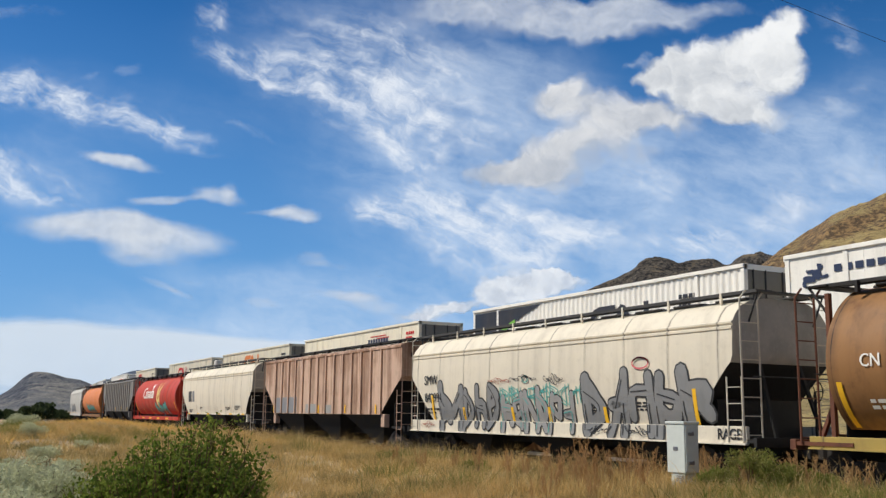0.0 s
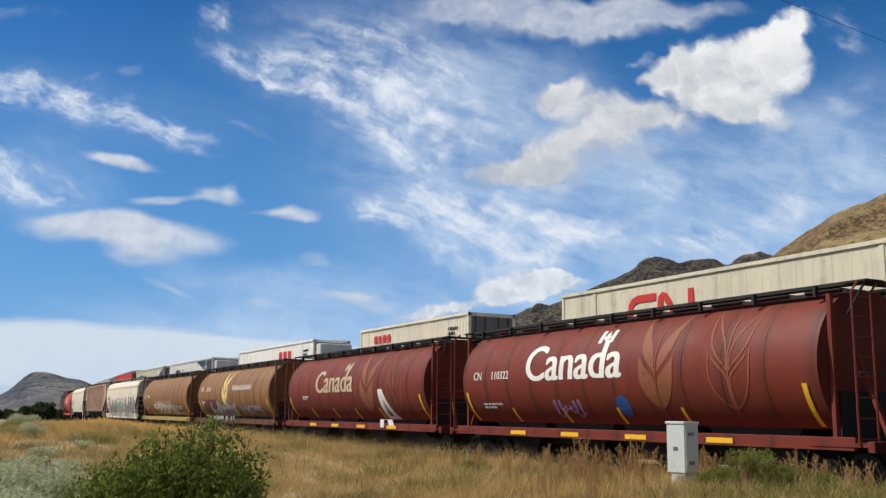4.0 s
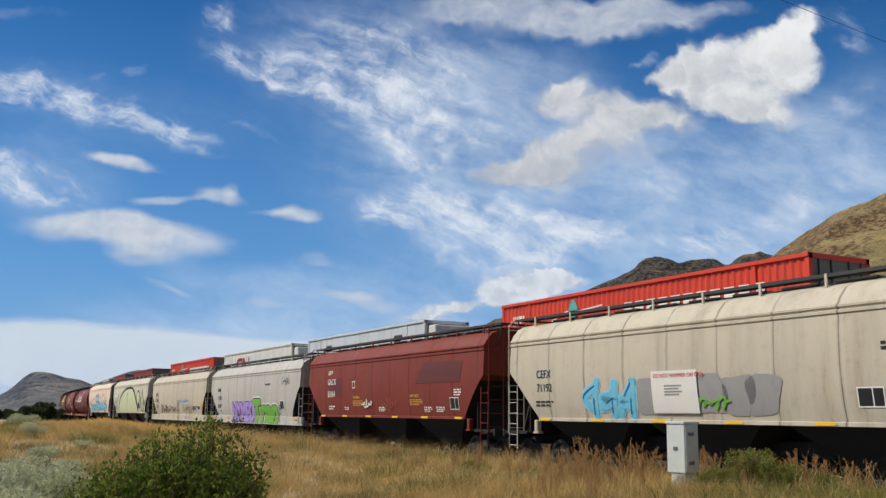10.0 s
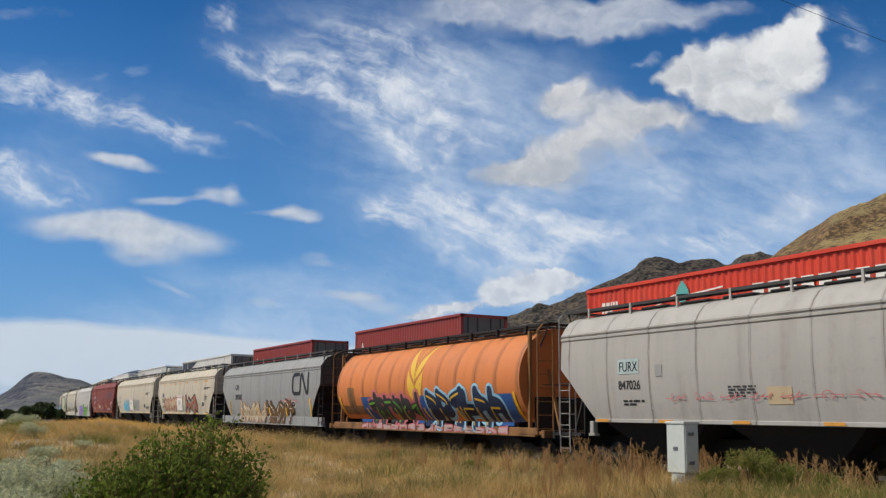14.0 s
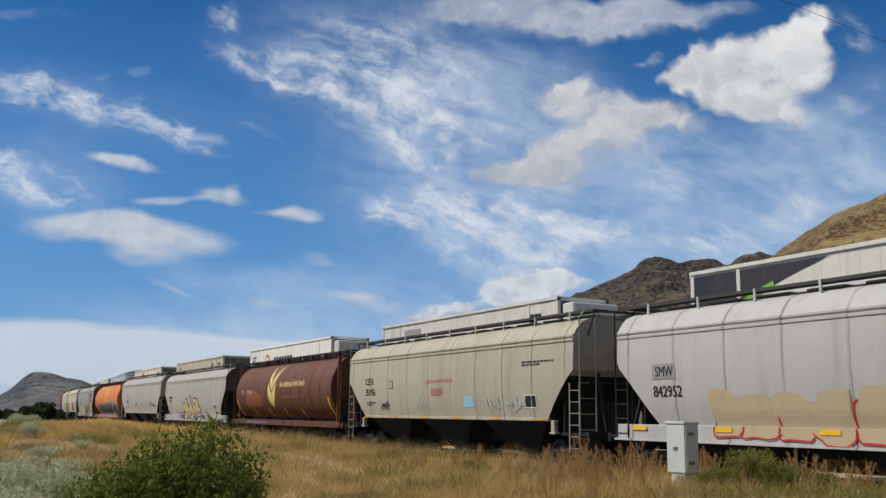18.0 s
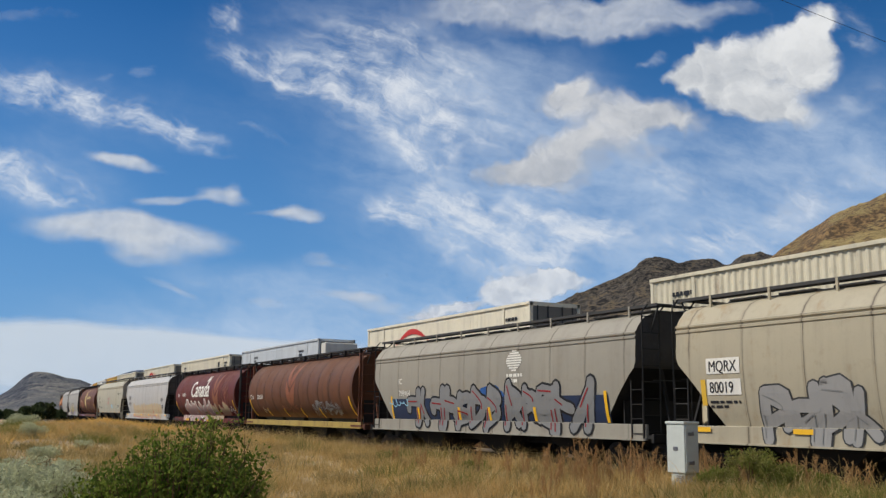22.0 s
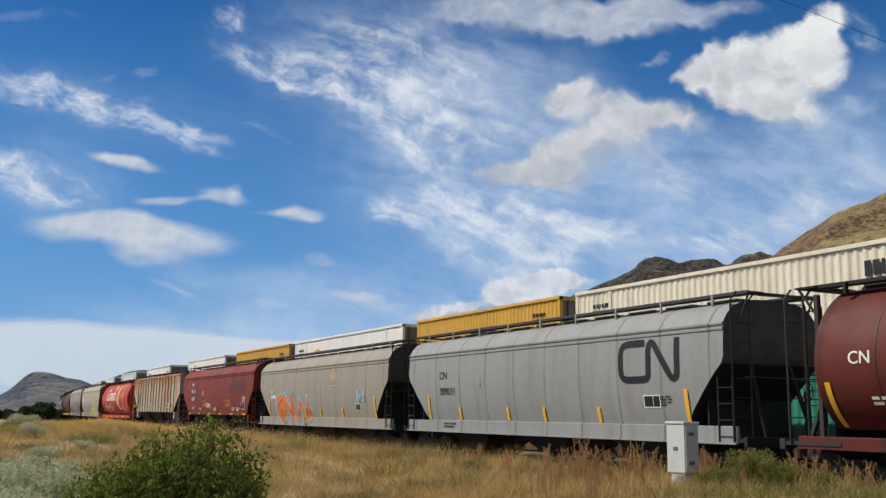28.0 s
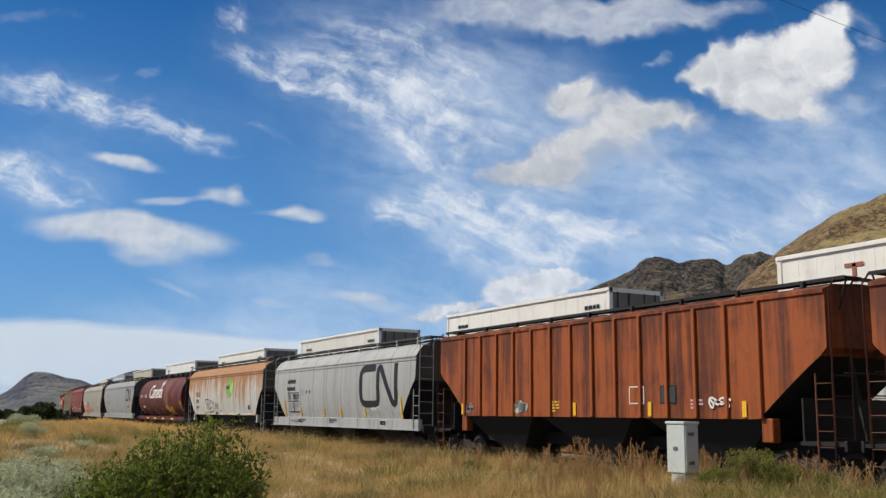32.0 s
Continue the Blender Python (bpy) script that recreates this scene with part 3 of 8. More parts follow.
    tube(bm, [(8.36, 0.55, 1.15), (8.36, 0.55, 2.25)], 0.04, 6)
    part("brake_wheel", bm, STEEL_DARK, car)
    # roof: hatch trough, running boards on their posts
    bm = bmesh.new()
    quad_box(bm, -7.2, 7.2, -0.36, 0.36, top - 0.06, top + 0.05, 0.02)
    for k in range(10):
        x = -6.6 + 13.2 * k / 9
        quad_box(bm, x - 0.5, x + 0.5, -0.42, 0.42, top + 0.03, top + 0.09, 0.02)
    part("roof_hatch", bm, STEEL_DARK, car)
    high = top + (0.09 if kind in ("silled", "slung") else 0.06)
    for sy in (-1, 1):
        bm = bmesh.new()
        y0, y1 = sorted((sy * 0.62, sy * 1.12)) if kind != "barrel" else sorted((sy * 0.55, sy * 1.02))
        quad_box(bm, -8.3, 8.3, y0, y1, high, high + 0.035)
        quad_box(bm, -8.3, 8.3, sy * abs(y1 if sy > 0 else y0) - 0.012, sy * abs(y1 if sy > 0 else y0) + 0.012, high - 0.03, high + 0.045)
        part("running_board", bm, STEEL_DARK if kind in ("barrel", "ribbed") else GALV, car)
        yo = sy * abs(y1 if sy > 0 else y0)
        for k in range(9):
            x = -7.0 + 14.0 * k / 8
            bm = bmesh.new()
            if kind in ("silled", "slung"):
                quad_box(bm, x - 0.03, x + 0.03, yo - 0.02, yo + 0.02, high - 0.34, high + 0.05)
            else:
                quad_box(bm, x - 0.035, x + 0.035, min(yo, yo + sy * 0.10), max(yo, yo + sy * 0.10), high - 0.22, high + 0.02)
            part("walkway_bracket", bm, WHITE if kind in ("silled", "slung") else STEEL_DARK, car)
    for sx in (-1, 1):
        bm = bmesh.new()
        quad_box(bm, min(sx * 7.75, sx * 8.3), max(sx * 7.75, sx * 8.3), -1.12, 1.12, high - 0.01, high + 0.02)
        for sy in (-1, 1):
            tube(bm, [(sx * 8.25, sy * 1.05, high), (sx * 7.75, sy * 1.05, top - 0.6)], 0.03, 5)
        part("end_walkway", bm, STEEL_DARK if kind in ("barrel", "ribbed") else GALV, car)
    for sx in (-1, 1):
        truck(car, sx * 6.95)
    return car


PAINTED = ("body", "weld_seam", "side_sill", "bottom_flange", "jacking_bracket", "rib", "end_ladder", "side_ladder", "end_post", "slope_stay", "end_platform", "walkway_bracket", "roof_hatch")


def painted(car, kind, paint, trim):
    """Gives a copied car its own paint; dark parts stay as they are."""
    for o in car.children_recursive:
        base = o.name.split(".")[0]
        if base in PAINTED and o.data.materials[0] == WHITE:
            o.material_slots[0].link = "OBJECT"
            if base == "body" and kind != "barrel":
                o.material_slots[2].link = "OBJECT"
                # upper ends are painted darker, standing in for shade between coupled cars
                own = paint if paint in (P["oxide"], P["dusty_brown"], P["rust"]) else PALE_SHADED_END
                o.material_slots[2].material = DARK_SHADED_END if trim in (P["black_trim"], P["pale_grey"]) else own
            o.material_slots[0].material = trim if (kind == "barrel" and base == "side_sill" and trim is not P["black_trim"]) or base in ("end_ladder", "side_ladder", "slope_stay", "end_post", "end_platform") else paint

# ---- lettering, emblems and sprayed pictures, laid on the near side of a car ----
WORDS = ("SMW 842991 841452 842952 CN 394738 395164 110322 110360 111290 389287 389031 388329 CEFX 319228 71192 71380 351956 GACX 63364 63347 FURX 847026 "
         "396243 IC 799464 FCTX CGOX 1054 MQRX 80019 Canada 395468 RAGE! WARNING 515835 396729 NYMEO Tran").split() + ["53 ft", "DO NOT HAMMER ON CAR"]


def font_meshes(words):
    """Flat meshes of the words in the built-in font, letters one metre high."""
    obs = {}
    for w in words:
        cu = bpy.data.curves.new("lettering", "FONT")
        cu.body = w
        cu.size = 1.38
        cu.resolution_u = 6
        obs[w] = new("lettering", cu)
    deps = bpy.context.evaluated_depsgraph_get()
    got = {}
    for w, ob in obs.items():
        me = bpy.data.meshes.new_from_object(ob.evaluated_get(deps))
        got[w] = me
    for ob in obs.values():
        cu = ob.data
        bpy.data.objects.remove(ob)
        bpy.data.curves.remove(cu)
    return got


FONT = font_meshes(WORDS)


class Paint:
    """Collects flat shapes in the plane of a car's side and lays them on it as one part."""

    kind = ""
    floor = 0.0

    def __init__(self, surface, lift=0.012, fold=None):
        self.fold = fold
        self.surface, self.lift, self.groups, self.depth = surface, lift, [], 0
        self.bm, self.mats = None, None

    def open_group(self, name):
        """Starts a part of its own, unless one is being drawn."""
        if self.depth == 0:
            self.bm, self.mats = bmesh.new(), []
            self.groups.append((name, self.bm, self.mats))
        self.depth += 1

    def close_group(self):
        self.depth -= 1

    def slot(self, m):
        if m not in self.mats:
            self.mats.append(m)
        return self.mats.index(m)

    def poly(self, pts, m, layer=0):
        self.open_group("painted_patch")
        vs = [self.bm.verts.new((x, -layer * 0.004, z)) for x, z in pts]
        f = self.bm.faces.new(vs)
        f.material_index = self.slot(m)
        self.close_group()

    def rect(self, x0, x1, z0, z1, m, layer=0):
        self.poly([(x0, z0), (x1, z0), (x1, z1), (x0, z1)], m, layer)

    def stroke(self, pts, w, m, layer=1):
        """A brush line of even width."""
        self.open_group("painted_line")
        pts = [Vector((p[0], p[1])) for p in pts]
        edge = []
        for i, p in enumerate(pts):
            d = pts[min(i + 1, len(pts) - 1)] - pts[max(i - 1, 0)]
            d = d.normalized() if d.length > 1e-6 else Vector((1, 0))
            n = Vector((-d.y, d.x)) * w / 2
            edge.append((p + n, p - n))
        for (a, b), (c, d) in zip(edge, edge[1:]):
            self.poly([a, b, d, c], m, layer)
        self.close_group()

    def words(self, text, x, z, h, m, squeeze=1.0, layer=0):
        self.open_group("lettering")
        me = FONT[text]
        k = self.slot(m)
        for side in (-1, 1):
            vs = [self.bm.verts.new((x + v.co.x * h * squeeze + side * 0.022 * h, -(layer + 0.15 * side) * 0.004, z + v.co.y * h)) for v in me.vertices]
            for p in me.polygons:
                try:
                    self.bm.faces.new([vs[i] for i in p.vertices]).material_index = k
                except ValueError:
                    pass
        self.close_group()

    def word_bars(self, lengths, x, z, h, m, squeeze=1.0, layer=0):
        """A company's name as plain upright bars, words of so many letters."""
        self.open_group("name_bar")
        for n in lengths:
            w = n * 0.60 * h * squeeze
            for k in range(n):
                u = x + w * k / n
                tall = 0.95 if k == 0 or k % 4 == 3 else 0.68
                self.rect(u, u + 0.16 * h * squeeze, z, z + tall * h, m, layer)
                self.rect(u + 0.28 * h * squeeze, u + 0.44 * h * squeeze, z, z + 0.68 * h, m, layer)
            x += w + 0.34 * h * squeeze
        self.close_group()

    def bars(self, x, z, w, rows, h, m, rnd):
        """Small print too fine to read."""
        self.open_group("small_print")
        for r in range(rows):
            u = x
            while u < x + w * (1 if r < rows - 1 else 0.6):
                l = rnd.uniform(0.08, 0.26)
                self.rect(u, min(u + l, x + w), z - r * h * 1.7, z - r * h * 1.7 + h, m)
                u += l + 0.05
        self.close_group()

    def leaf(self, x, z, length, width, turn, m, layer=0):
        c, s = math.cos(turn), math.sin(turn)
        side = [(t, width * math.sin(math.pi * t ** 0.75) * 0.5) for t in np.linspace(0, 1, 9)]
        pts = [(t, w) for t, w in side] + [(t, -w) for t, w in side[-2:0:-1]]
        self.poly([(x + (t * length) * s + w * c, z + (t * length) * c - w * s) for t, w in pts], m, layer)

    def lay(self, parent):
        for name, bm, mats in self.groups:
            bmesh.ops.triangulate(bm, faces=[f for f in bm.faces if len(f.verts) > 4])
            bmesh.ops.remove_doubles(bm, verts=bm.verts, dist=0.0001)
            zs = [v.co.z for v in bm.verts]
            gap = 0.12
            z = math.floor(min(zs) / gap) * gap + gap
            while z < max(zs):
                bmesh.ops.bisect_plane(bm, geom=bm.verts[:] + bm.edges[:] + bm.faces[:], plane_co=(0, 0, z), plane_no=(0, 0, 1), dist=1e-5)
                z += gap
            if self.fold is not None:
                for z in (self.fold - 0.004, self.fold + 0.004):
                    bmesh.ops.bisect_plane(bm, geom=bm.verts[:] + bm.edges[:] + bm.faces[:], plane_co=(0, 0, z), plane_no=(0, 0, 1), dist=1e-5)
                gone = [f for f in bm.faces if abs(f.calc_center_median().z - self.fold) < 0.0045]
                bmesh.ops.delete(bm, geom=gone, context="FACES")
            for v in bm.verts:
                v.co.z = max(v.co.z, self.floor)
                v.co.y -= self.surface(v.co.z) + self.lift
                if self.kind:
                    v.co.x = stretch(v.co.x, self.kind)
            part(name, bm, mats, parent)


def blob(cx, cz, rx, rz, rnd, n=18):
    """A swollen, uneven letter outline."""
    ph = [rnd.uniform(0, 6.28) for _ in range(3)]
    out = []
    for k in range(n):
        a = math.tau * k / n
        r = 1 + 0.10 * math.sin(2 * a + ph[0]) + 0.10 * math.sin(3 * a + ph[1]) + 0.07 * math.sin(5 * a + ph[2])
        c, s = math.cos(a), math.sin(a)
        q = 0.55
        out.append((cx + rx * r * math.copysign(abs(c) ** q, c), cz + rz * r * math.copysign(abs(s) ** q, s)))
    return out


def curl(pts, per=3):
    """The same line, smoothly bent through its points."""
    q = [Vector(a) for a in pts]
    q = [q[0] * 2 - q[1]] + q + [q[-1] * 2 - q[-2]]
    out = []
    for a, b, c, d in zip(q, q[1:], q[2:], q[3:]):
        for k in range(per):
            t = k / per
            out.append(0.5 * (2 * b + (c - a) * t + (2 * a - 5 * b + 4 * c - d) * t * t + (3 * b - a - 3 * c + d) * t ** 3))
    return out + [q[-2]]


def swell(p, pts, w, m, layer):
    """A fat sprayed line with round ends."""
    pts = curl(pts)
    p.stroke(pts, w, m, layer)
    for c in (pts[0], pts[-1]):
        p.poly([(c.x + w * 0.5 * math.cos(a), c.y + w * 0.5 * math.sin(a)) for a in np.linspace(0, math.tau, 9)[:-1]], m, layer + 0.1)


def bubble_piece(p, x0, x1, z0, z1, count, fill, line, accent, rnd, lean=0.0, width=0.06):
    """A row of fat, tangled, letter-like strokes: dark edge below, fill above, light flecks on top."""
    p.open_group("graffiti")
    step_x = (x1 - x0) / count
    for k in range(count):
        w = step_x * rnd.uniform(0.86, 1.16)
        cx = x0 + (k + 0.5) * step_x
        top = z1 - rnd.uniform(0, 0.22) * (z1 - z0)
        low = z0 + rnd.uniform(-0.02, 0.10) * (z1 - z0)
        h = top - low
        tilt = lean + rnd.uniform(-0.14, 0.14)

        def at(u, v):
            return (cx + (u - 0.5) * w + tilt * (v - 0.5) * h, low + v * h)
        side = rnd.choice((0.16, 0.16, 0.84))
        far = 1 - side
        lines = [[at(side, 0.02), at(side + rnd.uniform(-0.05, 0.05), 0.5), at(side, 0.98)]]
        for _ in range(rnd.choice((1, 2, 2, 3))):
            kind = rnd.random()
            va, vb = rnd.uniform(0.45, 1.0), rnd.uniform(0.0, 0.55)
            if kind < 0.45:
                lines.append([at(side, va)] + [at(side + (far - side) * math.sin(t) * 0.95, va + (vb - va) * t / 3.14) for t in np.linspace(0.4, 2.7, 6)] + [at(side, vb)])
            elif kind < 0.75:
                lines.append([at(side, va), at(0.5, (va + vb) / 2 + rnd.uniform(-0.1, 0.1)), at(far, vb)])
            else:
                lines.append([at(side, va), at(far, va + rnd.uniform(-0.1, 0.05)), at(far + rnd.uniform(-0.1, 0.1), vb)])
        thick = min(w * 0.30, h * 0.34)
        fat = thick * rnd.uniform(1.0, 1.35) if fill is not None else width
        for l in lines:
            if fill is not None:
                swell(p, l, fat + 2 * width, line, 0.2 * (k % 4))
            else:
                p.stroke(curl(l), width, line, 1)
                p.stroke(curl([(x + thick * 0.9, z + 0.02) for x, z in l]), width, line, 1)
        if fill is not None:
            for j, l in enumerate(lines):
                swell(p, l, fat, fill, 2 + 0.5 * (j % 3) + 0.12 * (k % 4))
        if accent is not None:
            for l in lines[:2]:
                p.stroke(curl([(x - fat * 0.25, z + 0.02) for x, z in l[: max(2, len(l) // 2 + 1)]]), width * 0.7, accent, 5)
    p.close_group()


def scrawl(p, x0, x1, z0, z1, loops, m, rnd, width=0.03):
    """A quick one-line tag."""
    p.open_group("graffiti_tag")
    pts = []
    n = loops * 7
    a, b = rnd.uniform(0, 6), rnd.uniform(0, 6)
    for k in range(n + 1):
        t = k / n
        x = x0 + (x1 - x0) * t + 0.10 * math.sin(t * loops * 6.28 + a)
        z = (z0 + z1) / 2 + (z1 - z0) * 0.5 * math.sin(t * loops * 6.28 * 1.0 + b) * (0.55 + 0.45 * math.sin(t * 9 + a))
        pts.append((x, z))
    p.stroke(curl(pts, 2), width, m, 6)
    p.close_group()



def worm_mark(p, x, z, h, m):
    """The rounded railway mark drawn as one bent band."""
    p.open_group("railway_mark")
    path = [(0.98, 1), (0.3, 1), (0.12, 0.95), (0.03, 0.85), (0, 0.7), (0, 0.3), (0.03, 0.14), (0.12, 0.04), (0.3, 0), (0.92, 0), (1.06, 0.03), (1.12, 0.12), (1.13, 0.3), (1.13, 0.8),
            (1.16, 0.94), (1.24, 1.0), (1.33, 0.97), (1.40, 0.88), (1.92, 0.14), (2.0, 0.04), (2.1, 0.0), (2.18, 0.05), (2.22, 0.18), (2.22, 1.08)]
    p.stroke([(x + a * h, z + b * h) for a, b in path], 0.19 * h, m, 1)
    p.close_group()



def wheat_mark(p, x, z, h, m, thin=None):
    """A stalk between two broad pointed leaves, two slim ones above."""
    p.open_group("wheat_emblem")
    upper = [(0.02, 0.26), (0.09, 0.34), (0.20, 0.44), (0.29, 0.56), (0.33, 0.68), (0.36, 0.84), (0.42, 1.04), (0.27, 0.86), (0.16, 0.72), (0.08, 0.60), (0.03, 0.46)]
    lower = [(0.02, -0.20), (0.14, -0.13), (0.25, -0.02), (0.32, 0.14), (0.34, 0.30), (0.34, 0.50), (0.26, 0.40), (0.14, 0.29), (0.06, 0.22), (0.02, 0.15)]
    for sgn in (-1, 1):
        for leaf in (upper, lower):
            a = [(x + sgn * u * h, z + v * h) for u, v in leaf]
            if thin is None:
                p.poly(a, m, 0)
            else:
                p.stroke(a + a[:2], thin, m, 0)
    p.stroke([(x, z - 0.30 * h), (x, z + 0.45 * h), (x + 0.03 * h, z + 0.95 * h)], 0.022 * h, m, 1)
    p.close_group()


def word_mark(p, x, z, h, m):
    """The country's name with its small flag."""
    p.open_group("wordmark")
    h *= 1.08
    for k, dx in enumerate((-0.02, 0.0, 0.02)):
        p.words("Canada", x + dx, z, h, m, 1.04, 0.25 * k)
    fx = x + h * 0.95 * 3.42 - 0.12 * h
    for u in (0.0, 0.46):
        p.rect(fx + u * h, fx + (u + 0.14) * h, z + 0.88 * h, z + 1.20 * h, m)
    leaf = [(0, 0.30), (0.035, 0.22), (0.075, 0.24), (0.06, 0.15), (0.12, 0.18), (0.13, 0.14), (0.15, 0.13), (0.09, 0.07), (0.02, 0.06), (0, 0.0)]
    p.poly([(fx + (0.30 + u) * h, z + (0.89 + v) * h) for u, v in leaf] + [(fx + (0.30 - u) * h, z + (0.89 + v) * h) for u, v in leaf[-2:0:-1]], m)
    p.close_group()



def code_panel(p, x, z, w, h, rnd, dark=BLACK, light=WHITE):
    """The stencilled service panel: black squares in white frames."""
    p.open_group("service_panel")
    p.rect(x, x + w, z, z + h, light, 0)
    p.rect(x + 0.03, x + w * 0.55, z + 0.03, z + h - 0.03, dark, 1)
    p.rect(x + w * 0.60, x + w - 0.03, z + 0.03, z + h - 0.03, dark, 1)
    p.bars(x + 0.06, z + h * 0.6, w * 0.4, 2, 0.03, light, rnd)
    p.close_group()



def data_lines(p, m, rnd, x=-6.0, z=2.0, sign="", number="", h=0.30, gap=0.42):
    if sign:
        p.words(sign, x, z + gap, h, m, 0.9, 4)
    if number:
        p.words(number, x, z, h, m, 0.9, 4)
    p.bars(x + 0.05, z - 0.28, 0.9, 2, 0.07, m, rnd)
    p.bars(4.4, 1.95, 1.1, 3, 0.05, m, rnd)
    p.bars(2.6, 1.9, 0.9, 3, 0.04, m, rnd)
    p.bars(-3.2, 1.9, 0.6, 2, 0.04, m, rnd)

# ---- paints ----
P = {
    "sand": car_paint("sand paint", lin(216, 206, 184), 0.06, 0.30),
    "cream": car_paint("cream paint", lin(196, 190, 168), 0.05, 0.34),
    "tan": car_paint("dusty tan paint", lin(192, 182, 160), 0.18, 0.40, rust_col=lin(184, 130, 72)),
    "stained": car_paint("rust-washed tan paint", lin(190, 188, 178), 0.85, 0.30, rust_col=lin(170, 114, 54), high=0.10),
    "ochre": car_paint("ochre yellow paint", lin(166, 142, 72), 0.2, 0.5),
    "white": car_paint("dull white paint", lin(206, 204, 198), 0.03, 0.26),
    "light_grey": car_paint("light grey paint", lin(184, 180, 170), 0.02, 0.30),
    "grey": car_paint("railway grey paint", lin(146, 147, 143), 0.02, 0.34),
    "pale_grey": car_paint("pale weathered grey paint", lin(168, 168, 164), 0.06, 0.5),
    "taupe": car_paint("taupe grey paint", lin(152, 146, 132), 0.03, 0.34),
    "black_trim": car_paint("sooty black paint", lin(52, 50, 48), 0.05, 0.3),
    "dark_grey": car_paint("dark grey paint", lin(120, 116, 110), 0.08, 0.4, pitch=0.0),
    "peach": car_paint("pink faded white paint", lin(222, 200, 178), 0.34, 0.30, rust_col=lin(206, 142, 100)),
    "brown": car_paint("faded brown paint", lin(138, 98, 56), 0.25, 0.6, rust_col=lin(110, 66, 36), dirt_col=lin(58, 36, 24), pitch=1.327),
    "wheat_brown": car_paint("dark brown paint", lin(104, 62, 40), 0.22, 0.6, rust_col=lin(80, 44, 28), dirt_col=lin(58, 36, 24), pitch=1.327),
    "maroon": car_paint("red-brown paint", lin(114, 42, 22), 0.16, 0.6, rust_col=lin(92, 44, 30), dirt_col=lin(58, 36, 24), pitch=1.327),
    "oxide": car_paint("red oxide paint", lin(122, 50, 34), 0.03, 0.22, rust_col=lin(96, 44, 32), dirt_col=lin(58, 36, 24)),
    "red": car_paint("faded signal red paint", lin(184, 54, 30), 0.16, 0.5, rust_col=lin(150, 50, 36), pitch=1.327),
    "orange": car_paint("faded orange paint", lin(208, 122, 64), 0.04, 0.28, rust_col=lin(170, 90, 46), pitch=1.327),
    "dusty_brown": car_paint("dusty pink-brown paint", lin(198, 166, 142), 0.6, 0.45, rust_col=lin(140, 104, 80), high=0.02, pitch=0.0),
    "rust_white": car_paint("rust-streaked grey-white paint", lin(178, 172, 148), 0.7, 0.30, rust_col=lin(160, 98, 42), high=0.04, pitch=0.0),
    # next six paints: weaker sunlight on the later cars put into the colour
    "shaded_cream": car_paint("worn dusty cream paint", lin(176, 170, 150), 0.05, 0.36),
    "shaded_white": car_paint("ash white paint", lin(182, 180, 176), 0.08, 0.30, rust_col=lin(196, 160, 156)),
    "shaded_maroon": car_paint("deep red-brown paint", lin(96, 34, 20), 0.14, 0.6, rust_col=lin(70, 36, 26), dirt_col=lin(46, 28, 22), pitch=1.327),
    "shaded_brown": car_paint("deep weathered brown paint", lin(100, 60, 32), 0.2, 0.6, rust_col=lin(70, 44, 28), dirt_col=lin(46, 30, 22), pitch=1.327),
    "shaded_stained_cream": car_paint("stained grey-cream paint", lin(172, 162, 138), 0.34, 0.36, rust_col=lin(184, 140, 74)),
    "shaded_light_grey": car_paint("dusty ash grey paint", lin(170, 166, 158), 0.03, 0.34),
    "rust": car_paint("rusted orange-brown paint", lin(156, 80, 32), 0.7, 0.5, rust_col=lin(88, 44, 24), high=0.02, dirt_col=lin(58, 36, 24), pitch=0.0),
}
SPRAY = {k: spray(k + " spray paint", lin(*c), 0.3) for k, c in {
    "silver": (132, 132, 130), "umber": (112, 84, 50), "mist": (176, 192, 188), "charcoal": (62, 62, 62), "cyan": (110, 190, 214), "sky": (150, 200, 222), "teal": (92, 170, 160), "purple": (126, 84, 178), "lilac": (176, 150, 214),
    "green": (116, 178, 66), "lime": (186, 206, 110), "olive": (198, 202, 160), "pink": (206, 110, 112), "rose": (196, 164, 158), "crimson": (150, 40, 44), "blue": (44, 88, 150),
    "navy": (36, 50, 78), "gold": (226, 180, 60), "sand": (192, 172, 138), "orange": (216, 124, 60), "smoke": (152, 150, 146), "brick": (160, 92, 70), "red": (200, 52, 44)}.items()}
POSTER = spray("white paper poster", lin(226, 222, 212), 0.1)
PATCH_RED = spray("dark repaint patch", lin(96, 46, 40), 0.2)
PATCH_GREY = spray("grey repaint patch", lin(128, 128, 130), 0.2)
FADED = spray("ghost of old gold lettering", lin(136, 80, 50), 0.3)

